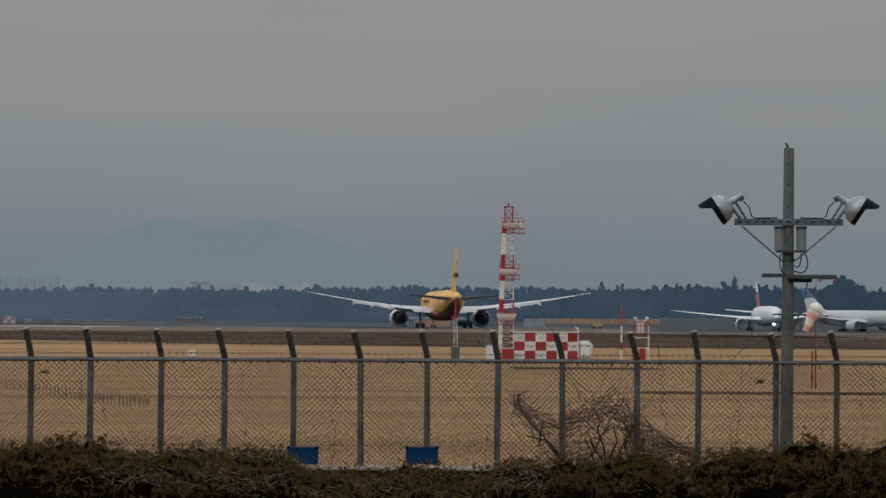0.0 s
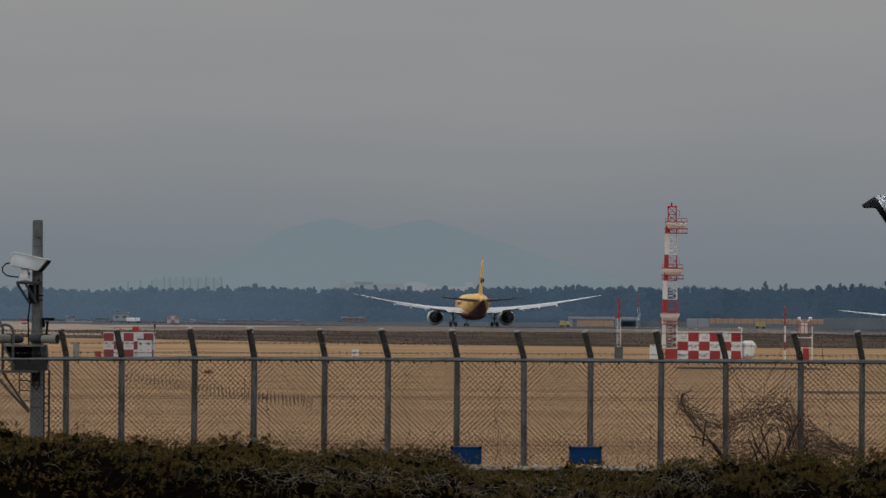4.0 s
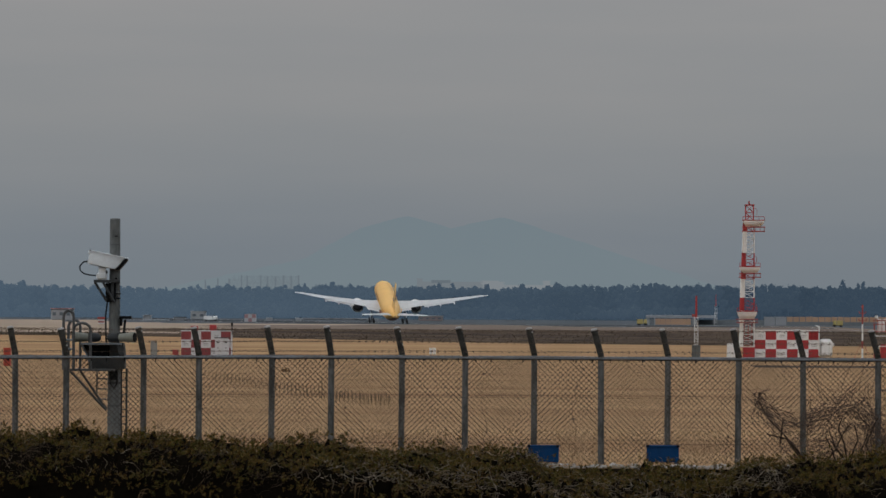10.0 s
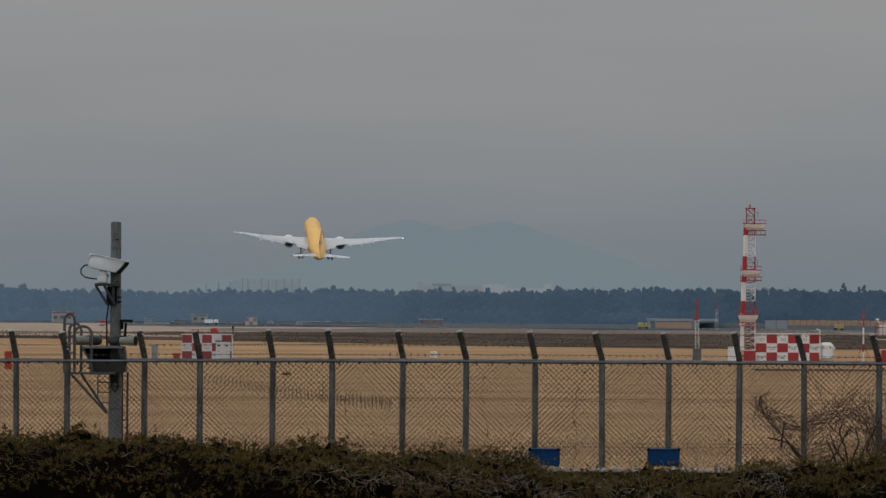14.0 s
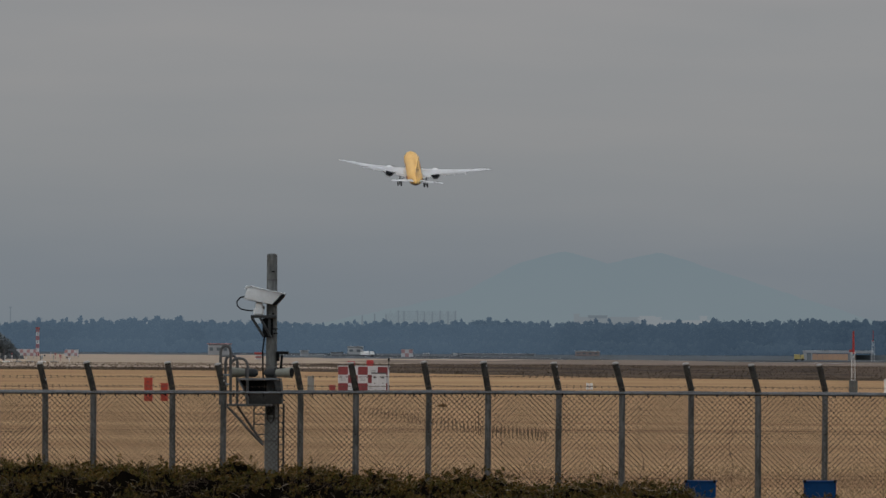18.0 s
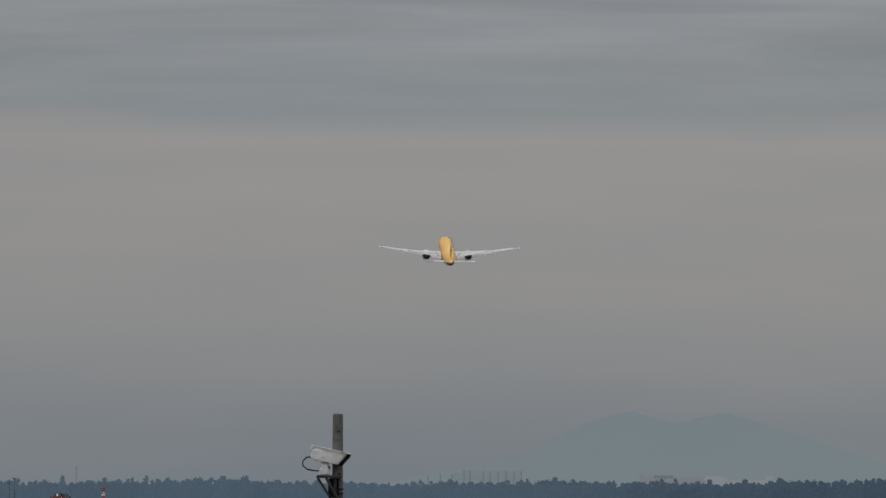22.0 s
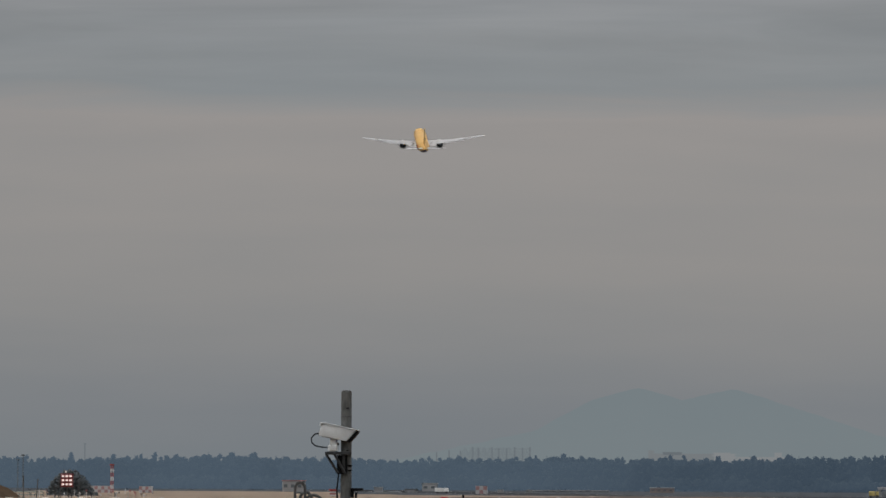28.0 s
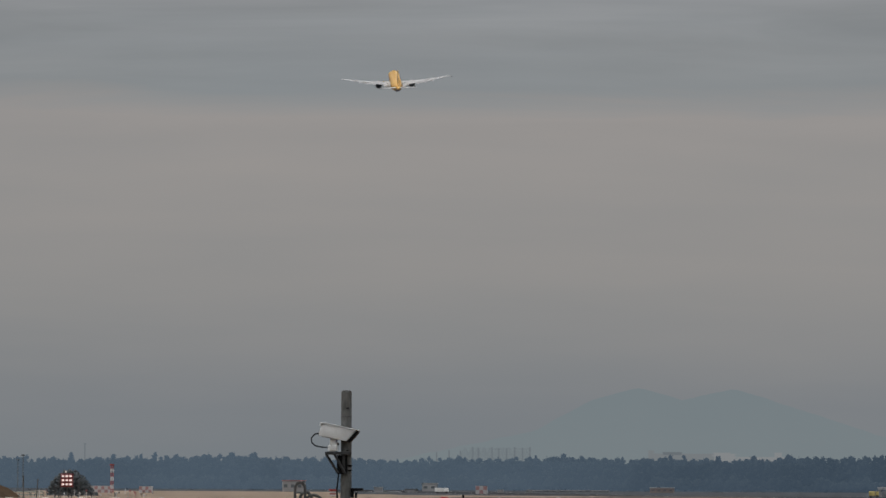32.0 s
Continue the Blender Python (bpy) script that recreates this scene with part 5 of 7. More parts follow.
def weed_tufts():
    rng = np.random.default_rng(14)
    count = 26000
    x = rng.uniform(-190, 150, count)
    foot = np.array([bank_foot(a) for a in x])
    y = foot - 4 + (1112 - foot) * rng.random(count) * np.where(x < -84, 0.5, 1.0)
    keep = rng.random(count) < np.where(x > 55, 0.35, 1.0)
    x, y = x[keep], y[keep]
    n = len(x)
    z = np.array([ground_z(a, b) for a, b in zip(x, y)])
    h = rng.uniform(0.06, 0.24, n) * (1 + (rng.random(n) < 0.02) * 0.9)
    vs, k = [], 4
    for i in range(k):
        a = rng.uniform(0, math.tau, n)
        dx, dy = np.cos(a) * h * 0.5, np.sin(a) * h * 0.5
        vs.append(np.stack([np.stack([x - dy * 0.5, y + dx * 0.5, z], 1), np.stack([x + dy * 0.5, y - dx * 0.5, z], 1), np.stack([x + dx, y + dy, z + h * rng.uniform(0.6, 1, n)], 1)], 1))
    v = np.concatenate(vs)
    me = bpy.data.meshes.new("weed_tufts")
    me.from_pydata(v.reshape(-1, 3).tolist(), [], [(3 * i, 3 * i + 1, 3 * i + 2) for i in range(len(v))])
    me.materials.append(WEED_TUFT)
    tagged(new("weed_tufts", me), "dead brown weeds on the bank before the runway", "weeds", kind="stuff")
    # a pale grassy fringe along the crest of the bank
    count = 9000
    x = rng.uniform(-190, 60, count)
    y = 1084 + 30 * rng.random(count)
    ok = np.array([noise.noise((a * 0.06, b * 0.1, 2)) + 0.4 * noise.noise((a * 0.3, b * 0.3, 5)) > -0.05 for a, b in zip(x, y)])
    x, y = x[ok], y[ok]
    z = np.array([ground_z(a, b) for a, b in zip(x, y)])
    h, w = rng.uniform(0.10, 0.32, len(x)), rng.uniform(0.03, 0.09, len(x))
    lean = rng.normal(0, 0.4, len(x)) * h
    v = np.stack([np.stack([x - w, y, z], 1), np.stack([x + w, y, z], 1), np.stack([x + lean, y, z + h], 1)], 1)
    me = bpy.data.meshes.new("crest_grass")
    me.from_pydata(v.reshape(-1, 3).tolist(), [], [(3 * i, 3 * i + 1, 3 * i + 2) for i in range(len(v))])
    me.materials.append(CREST)
    tagged(new("crest_grass", me), "pale dry grass along the crest of the bank", "grass", kind="stuff")


straw_tufts()
gravel_stones()
weed_tufts()


# ---- things on the airfield ----
def at_ground(u, v, d):
    p = spot(u, v, d)
    p.z = ground_z(p.x, p.y)
    return p


def checker_hut(name, u, v, d, cols, rows, cw, ch, deep, odd, label, red=RED, white=WHITE):
    """A hut painted in red and white squares; each square is a panel of its own."""
    base = at_ground(u, v, d)
    t = thing(name, label, "hut", base)
    w, h = cols * cw, rows * ch
    part("body", Shape().box(0, deep / 2, h / 2, w, deep, h, bevel=0.03), white, t, "white walls", smooth=False)
    for i in range(cols):
        for j in range(rows):
            s = Shape().box(-w / 2 + cw * (i + 0.5), -0.02, ch * (j + 0.5), cw - 0.015, 0.05, ch - 0.015, bevel=0.008)
            part("panel", s, red if (i + j + odd) % 2 == 0 else white, t, smooth=False)
            if (i + j + odd) % 2 and d < 1000:
                for k in (-0.16, 0.02):
                    part("louvre", Shape().box(-w / 2 + cw * (i + 0.5 + 0.06 * (j - 1)), -0.05, ch * (j + 0.5 + k), cw * 0.5, 0.03, 0.05), HORN, t, "grey louvre strip", smooth=False)
    part("roof_slab", Shape().box(0, deep / 2, h + 0.05, w + 0.16, deep + 0.2, 0.1, bevel=0.02), white, t, smooth=False)
    return t, w, h


def glide_tower():
    d = 768.0
    k = d / UNIT
    t, w, h = checker_hut("checkered_hut", 966.5, 636, d, 6, 3, 19.0 * k, 16.0 * k, 3.4, 1, "red and white checkered equipment hut beside the tower")
    x0 = spot(966.5, 636, d).x
    X = lambda u: spot(u, 610, d).x - x0
    zb = ground_z(x0, d)
    Z = lambda v: spot(950, v, d).z - zb
    # railing box at the roof corner, pale tank and annex at the ends
    s = Shape()
    for u in (1006, 1013, 1021):
        s.tube((X(u), -0.1, Z(588)), (X(u), -0.1, Z(603)), 0.05, n=6)
    for v in (590, 596, 602):
        s.tube((X(1005), -0.1, Z(v)), (X(1023), -0.1, Z(v)), 0.05, n=6)
    part("roof_ladder_cage", s, RED, t, "red ladder cage")
    part("ladder", Shape().tube((X(1023), -0.2, Z(580)), (X(1023), -0.2, Z(632)), 0.06, n=6).tube((X(1017), -0.2, Z(579)), (X(1023), -0.2, Z(581)), 0.06, n=6), WHITE, t)
    s = Shape().box(X(1035), 1.4, Z(619), 1.5, 2.4, Z(603.5) - Z(636), bevel=0.3)
    part("tank", s, WHITE, t, "white rounded tank")
    part("tank_lip", Shape().box(X(1037), 1.4, Z(613), 1.66, 2.0, 0.55, bevel=0.2), WHITE, t)
    part("annex", Shape().box(X(868), 1.6, Z(624), 0.9, 1.6, Z(611) - Z(637), bevel=0.06), WHITE, t, "white side cabinet")
    # the lattice tower
    base = at_ground(896.5, 636, d)
    tw = thing("lattice_tower", "red and white lattice antenna tower with three boxed aerials", "tower", base)
    x1 = base.x
    X = lambda u: spot(u, 500, d).x - x1
    Z = lambda v: spot(897, v, d).z - base.z
    bands = [(636, 617, RED), (617, 573, WHITE), (573, 553, WHITE), (553, 530, RED), (530, 497, WHITE), (497, 451, RED), (451, 413, WHITE), (413, 393, RED), (393, 366, RED)]
    for i, (v0, v1, mat) in enumerate(bands):
        left = lambda v: 882.5 + (636 - v) * 0.036
        right = lambda v: 909.5 - (636 - v) * 0.006
        top = i == 8
        s2 = Shape()
        n = max(1, round(abs(v0 - v1) / 11))
        for sy in (0, 1.7):
            for side in (left, right):
                a, b = side(v0), side(v1)
                if top:
                    a, b = (893, 893) if side is left else (907, 907)
                r = 0.17 if side is left and sy == 0 and not top and i > 1 else 0.06
                part("tower_leg", Shape().tube((X(a), sy, Z(v0)), (X(b), sy, Z(v1)), r, n=8), mat, tw)
            for q in range(n):
                va, vb = v0 + (v1 - v0) * q / n, v0 + (v1 - v0) * (q + 1) / n
                la, rb, lb, ra = (left(va), right(vb), left(vb), right(va)) if not top else (893, 907, 893, 907)
                s2.tube((X(la), sy, Z(va)), (X(rb), sy, Z(vb)), 0.026, n=4)
                s2.tube((X(ra), sy, Z(va)), (X(lb), sy, Z(vb)), 0.026, n=4)
                s2.tube((X(la), sy, Z(va)), (X(ra), sy, Z(va)), 0.04, n=4)
        for v in (v0, v1):
            a, b = (893, 907) if top else (left(v), right(v))
            s2.tube((X(a), 0, Z(v)), (X(a), 1.7, Z(v)), 0.05, n=4).tube((X(b), 0, Z(v)), (X(b), 1.7, Z(v)), 0.05, n=4).tube((X(a), 1.7, Z(v)), (X(b), 1.7, Z(v)), 0.05, n=4)
        tagged(part("lattice", s2, mat, tw, smooth=False), kind="stuff")
        # solid face panel on the near left corner
        if not top and i > 0:
            part("cable_duct", Shape().box((X(left(v0)) + X(left(v1))) / 2 + 0.18, -0.1, (Z(v0) + Z(v1)) / 2, 0.34, 0.12, Z(v1) - Z(v0) - 0.02), mat, tw)
    # three boxed aerials with galleries
    for vt, vb, ul, ur, gal in ((394, 405, 888, 926, 413), (476, 487, 883, 919, 494), (555, 568, 879, 914, 574)):
        zt, zm = Z(vt), Z(vb)
        s = Shape()
        ring = lambda z, m: [(X(ul) + m, -1.6 + m, z), (X(ur) - m, -1.6 + m, z), (X(ur) - m, 0.4, z), (X(ul) + m, 0.4, z)]
        s.rings([ring(zm, 0.42), ring((zt + zm) / 2 - 0.05, 0.12), ring(zt - 0.12, 0.0), ring(zt, 0.0)])
        b = part("aerial_box", s, WHITE, tw, "white boxed aerial", smooth=False)
        part("box_edge", Shape().box((X(ul) + X(ur)) / 2, -0.6, zt + 0.04, X(ur) - X(ul) + 0.12, 2.1, 0.08), RED, b)
        g = Shape()
        for z in (Z(vb) - 0.02, Z(gal)):
            part("gallery_bar", Shape().tube((X(ul) - 0.1, 0.5, z), (X(ur) + 0.1, 0.5, z), 0.05, n=6), DARK_RED, b)
            g.tube((X(ul) - 0.1, -1.7, z), (X(ur) + 0.1, -1.7, z), 0.05, n=6)
        for q in range(6):
            x = X(ul) + (X(ur) - X(ul)) * q / 5
            g.tube((x, -1.7, Z(gal)), (x, -1.7, Z(vb)), 0.035, n=4)
        part("gallery", g, DARK_RED, b, "red gallery under the aerial")
        g = Shape()
        for q in range(5):
            x = X(ul) + (X(ur) - X(ul)) * q / 4
            g.tube((x, -1.65, zt), (x, -1.65, Z(vt - 7)), 0.035, n=4)
        g.tube((X(ul), -1.65, Z(vt - 7)), (X(ur), -1.65, Z(vt - 7)), 0.04, n=4)
        part("top_railing", g, RED, b)
    s = Shape()
    for u in (892, 899, 905):
        s.tube((X(u), 0.5, Z(616)), (X(u), 0.5, Z(575)), 0.045, n=5)
    for q in range(6):
        s.tube((X(892), 0.5, Z(612 - 7 * q)), (X(905), 0.5, Z(612 - 7 * q)), 0.04, n=5)
    part("ladder_cage", s, RED, tw, "red ladder cage inside the tower foot")
    part("top_platform", Shape().box(X(900), 0.8, Z(366), 1.1, 1.9, 0.12), RED, tw)
    part("top_lamp", Shape().turned([(0, 0.08), (0.25, 0.1), (0.4, 0.04)], (X(899), 0.8, Z(365)), (X(899), 0.8, Z(350)), 10), DARK_RED, tw, "red obstruction lamp")
    for k in range(4):
        part("side_aerial", Shape().hose([(X(909), 0, Z(372 + 84 * k)), (X(913), 0, Z(374 + 84 * k)), (X(913), 0, Z(384 + 84 * k))], 0.03, 4), DARK_RED, tw)
    s = Shape().box(X(899.5), -0.4, Z(627), 1.3, 0.4, Z(617.5) - Z(636), bevel=0.03)
    part("base_panel", s, RED, tw, "red panel at the tower foot")


glide_tower()


def second_hut():
    d = 790.0
    k = d / UNIT
    t, w, h = checker_hut("checkered_shelter", -61, 633.5, d, 5, 3, 17.6 * k, 14.6 * k, 3.0, 0, "red and white checkered shelter on the dry field", SHELTER_RED, PALE_WHITE)
    x0 = spot(-61, 633, d).x
    zb = ground_z(x0, d)
    X = lambda u: spot(u, 610, d).x - x0
    Z = lambda v: spot(-61, v, d).z - zb
    for u, vt in ((-82, 580), (-49, 578)):
        part("roof_box", Shape().box(X(u), 0.8, (Z(vt) + Z(589)) / 2, 0.78, 0.8, Z(vt) - Z(589), bevel=0.05), RED, t, "red roof ventilator box")
    s = Shape().box(X(-32), -0.35, (Z(602) + Z(632)) / 2, 1.6, 0.6, Z(602) - Z(632), bevel=0.05)
    c = part("pale_cabinet", s, PALE_WHITE, t, "pale grey-white cabinet at the wall")
    for u in (-39, -25):
        part("cabinet_door", Shape().box(X(u), -0.67, (Z(606) + Z(629)) / 2, 0.68, 0.04, (Z(606) - Z(629)) * 0.9, bevel=0.015), PALE_WHITE, c)
        part("vent", Shape().box(X(u), -0.70, Z(609), 0.3, 0.03, 0.16), DULL, c)
        part("vent", Shape().box(X(u), -0.70, Z(619), 0.16, 0.03, 0.12), HORN, c)
    part("cabinet_lid", Shape().box(X(-32), -0.35, Z(601), 1.75, 0.75, 0.1), DULL, c)
    part("whip_mast", Shape().tube((X(-15), 0, Z(595)), (X(-15), 0, Z(577)), 0.05, n=6).box(X(-15), 0, Z(577), 0.2, 0.2, 0.35), BLACK, t)
    part("side_box", Shape().box(X(-113), 0.3, Z(628), 0.45, 0.6, 0.7), DARK_RED, t, "small dark red box")
    part("side_box", Shape().box(X(-118), 0.3, Z(627), 0.3, 0.4, 0.6), DARK_RED, t)


second_hut()


def meet_field(u, v):
    """How far ahead the line of sight meets the falling field."""
    d = 200.0
    while d < 760 and spot(u, v, d).z > ground_z(spot(u, v, d).x, d):
        d += 1.0
    return d


def red_cabinet(u, v, w, h):
    d = meet_field(u, v)
    w, h = w * d / UNIT, h * d / UNIT
    base = at_ground(u, v, d)
    t = thing("red_cabinet", "orange-red steel cabinet standing on the dry grass", "cabinet", base, "red cabinets")
    part("body", Shape().box(0, 0, h / 2, w, 0.6, h, bevel=0.03), ORANGE, t)
    part("door", Shape().box(0, -0.31, h * 0.52, w * 0.86, 0.03, h * 0.84, bevel=0.01), ORANGE, t)
    part("lid", Shape().box(0, 0, h + 0.03, w * 1.1, 0.68, 0.07), ORANGE, t)
    part("plate", Shape().box(0, -0.335, h * 0.86, w * 0.3, 0.02, 0.12), DARK_RED, t)


red_cabinet(-440, 651, 14.0, 40.0)
red_cabinet(-411.5, 651, 12.5, 30.5)
# grey junction box between mast and shelter
jb = at_ground(-153, 632, 790)
whole("junction_box", Shape().box(0, 0, 0.85, 0.72, 0.5, 1.6, bevel=0.05).box(0, 0, 1.68, 0.8, 0.58, 0.08).box(0, -0.26, 0.9, 0.6, 0.03, 1.2), HORN,
      "pale grey steel junction box on the field", "junction box", jb)


def slim_mast(name, u, v0, v1, v2, d, label, wide, base_block=False):
    """A thin mast: white lattice below, red pole above."""
    base = at_ground(u, v0, d)
    t = thing(name, label, "mast", base)
    Z = lambda v: spot(u, v, d).z - base.z
    s = Shape()
    n = max(2, int((Z(v1) - 0.4) / 0.7))
    for sx in (-1, 1):
        for sy in (0, 0.5):
            s.tube((sx * wide, sy, 0), (sx * wide * 0.7, sy, Z(v1)), 0.035, n=4)
    for i in range(n):
        a, b = Z(v1) * i / n, Z(v1) * (i + 1) / n
        s.tube((-wide, 0, a), (wide, 0, b), 0.022, n=4).tube((wide, 0, a), (-wide, 0, b), 0.022, n=4).tube((-wide, 0, b), (wide, 0, b), 0.022, n=4)
    part("lattice", s, WHITE, t, "white lattice", smooth=False)
    part("red_pole", Shape().tube((0, 0.2, Z(v1) - 0.1), (0, 0.2, Z(v2)), 0.13, 0.10, n=8), RED, t, "red pole")
    part("bracket", Shape().box(-0.3, 0.1, Z(v1) + 0.2, 0.35, 0.2, 0.3), DARK_RED, t)
    if base_block:
        part("plinth", Shape().box(0, 0.2, 0.65, 0.95, 0.9, 1.4, bevel=0.06), CONCRETE, t, "grey concrete plinth")
    return t


slim_mast("slim_mast", 806, 635, 565, 527, 772, "slim mast with white lattice, red top and concrete plinth", 0.24, True)
slim_mast("striped_mast", 841, 580, 545, 525, 2300, "far grey lattice mast near the brown wall", 0.5)


def signal_mast():
    d = 760.0
    base = at_ground(1099.5, 640, d)
    t = thing("signal_mast", "thin red and white mast with small aerials", "mast", base)
    Z = lambda v: spot(1099.5, v, d).z - base.z
    bands = [(640, 620, WHITE), (620, 606, DARK_RED), (606, 577, WHITE), (577, 547, DARK_RED)]
    for a, b, m in bands:
        part("pole_section", Shape().tube((0, 0, max(0, Z(a))), (0, 0, Z(b)), 0.085, n=8), m, t)
    for v, w in ((558, 0.34), (571, 0.40)):
        part("aerial", Shape().tube((-w, 0, Z(v)), (w, 0, Z(v)), 0.05, n=4).tube((-w, 0, Z(v)), (-w, 0, Z(v - 4)), 0.05, n=4).tube((w, 0, Z(v)), (w, 0, Z(v - 4)), 0.05, n=4), DARK_RED, t)
    part("stay", Shape().tube((0, 0, Z(606)), (-0.9, 0.3, 0), 0.03, n=4).tube((0, 0, Z(606)), (0.9, 0.3, 0), 0.03, n=4), DARK_RED, t)
    part("lamp", Shape().turned([(0, 0.1), (0.3, 0.12), (0.4, 0.04)], (0, 0, Z(549)), (0, 0, 100), 8), DARK_RED, t)
    # open frame with lamps next to it
    base = at_ground(1135, 640, d)
    f = thing("lamp_frame", "red and white open steel frame with white lamps on top", "frame", base)
    Z = lambda v: spot(1135, v, d).z - base.z
    X = lambda u: spot(u, 600, d).x - base.x
    for u in (1121, 1148):
        for y in (0, 1.6):
            part("corner_post", Shape().tube((X(u), y, 0), (X(u), y, Z(577)), 0.045, n=6), WHITE if u > 1130 else DARK_RED, f)
    for v, m in ((616, WHITE), (598, WHITE), (590, RED), (577, DARK_RED), (570, DARK_RED)):
        for y in (0, 1.6):
            part("crossbar", Shape().tube((X(1119), y, Z(v)), (X(1150), y, Z(v)), 0.04, n=6), m, f)
    for u in (1120, 1127, 1134, 1141, 1149):
        part("rail_post", Shape().tube((X(u), 0, Z(590)), (X(u), 0, Z(570)), 0.045, n=4), DARK_RED, f)
    part("middle_box", Shape().box(X(1133), 0.8, (Z(572) + Z(592)) / 2, 0.8, 0.9, Z(572) - Z(592), bevel=0.06), WHITE, f)
    part("red_board", Shape().box(X(1137), 0.3, Z(626), 0.65, 0.2, Z(612) - Z(640), bevel=0.03), RED, f, "red equipment board")
    for u, sg in ((1128, -1), (1141, 1)):
        s = Shape().hose([(X(1134.5), 0.4, Z(570)), (X(u), 0.4, Z(569)), (X(u + 3 * sg), 0.4, Z(564))], 0.06, 6).turned([(0, 0.14), (0.2, 0.2), (0.3, 0.1)], (X(u + 3 * sg), 0.4, Z(566)), (X(u + 4 * sg), 0.4, Z(562)), 8)
        part("lamp_arm", s, WHITE, f, "white lamp on an arm")


signal_mast()


def windsock():
    d = 300.0
    base = at_ground(1441, 697, d)
    t = thing("windsock", "limp orange and white windsock on a red pole", "windsock", base)
    X = lambda u: spot(u, 600, d).x - base.x
    Z = lambda v: spot(1441, v, d).z - base.z
    part("pole", Shape().tube((X(1443), 0, 0), (X(1443), 0, Z(548)), 0.04, 0.03, n=8), DARK_RED, t, "dark red pole")
    part("service_pole", Shape().tube((X(1437), 0.1, 0), (X(1437), 0.1, Z(622)), 0.035, n=6).box(X(1437), 0.1, Z(668), 0.12, 0.1, 0.3), DARK_RED, t)
    part("red_sleeve", Shape().tube((X(1443), 0, 0), (X(1443), 0, Z(625)), 0.045, n=8), DARK_RED, t)
    head, tip = Vector((X(1448), -0.05, Z(537))), Vector((X(1424), -0.05, Z(586)))
    way = (tip - head).normalized()
    long = (tip - head).length
    sx, sy = way.cross(Vector((0, 1, 0))).normalized(), Vector((0, 1, 0))
    shape = [(0, 0.05), (0.03, 0.17), (0.09, 0.27), (0.18, 0.325), (0.27, 0.325), (0.38, 0.285), (0.46, 0.26), (0.56, 0.225), (0.68, 0.20), (0.80, 0.17), (0.90, 0.15), (1.0, 0.125)]
    rings = [[head + way * long * f + sx * r * math.cos(q) * (1 + 0.05 * math.sin(2 * q + f * 7)) + sy * r * 0.85 * math.sin(q) + sx * 0.025 * math.sin(f * 9) for q in [math.tau * j / 20 for j in range(20)]] for f, r in shape]
    for i0, i1, m, label in ((0, 5, SOCK_WHITE, "white mouth end of the windsock"), (5, 7, SOCK_ORANGE, "limp orange cloth band"), (7, 9, SOCK_WHITE, "limp white cloth band"), (9, 11, SOCK_ORANGE, "limp orange cloth tip")):
        part("sock_band", Shape().rings(rings[i0:i1 + 1], close=(i0 == 0, i1 == 11)), m, t, label)
    part("hoop", Shape().hose([head + way * long * 0.25 + (sx * math.cos(q) + sy * 0.85 * math.sin(q)) * 0.333 for q in [math.tau * j / 20 for j in range(21)]], 0.012, 6), DULL, t)


windsock()


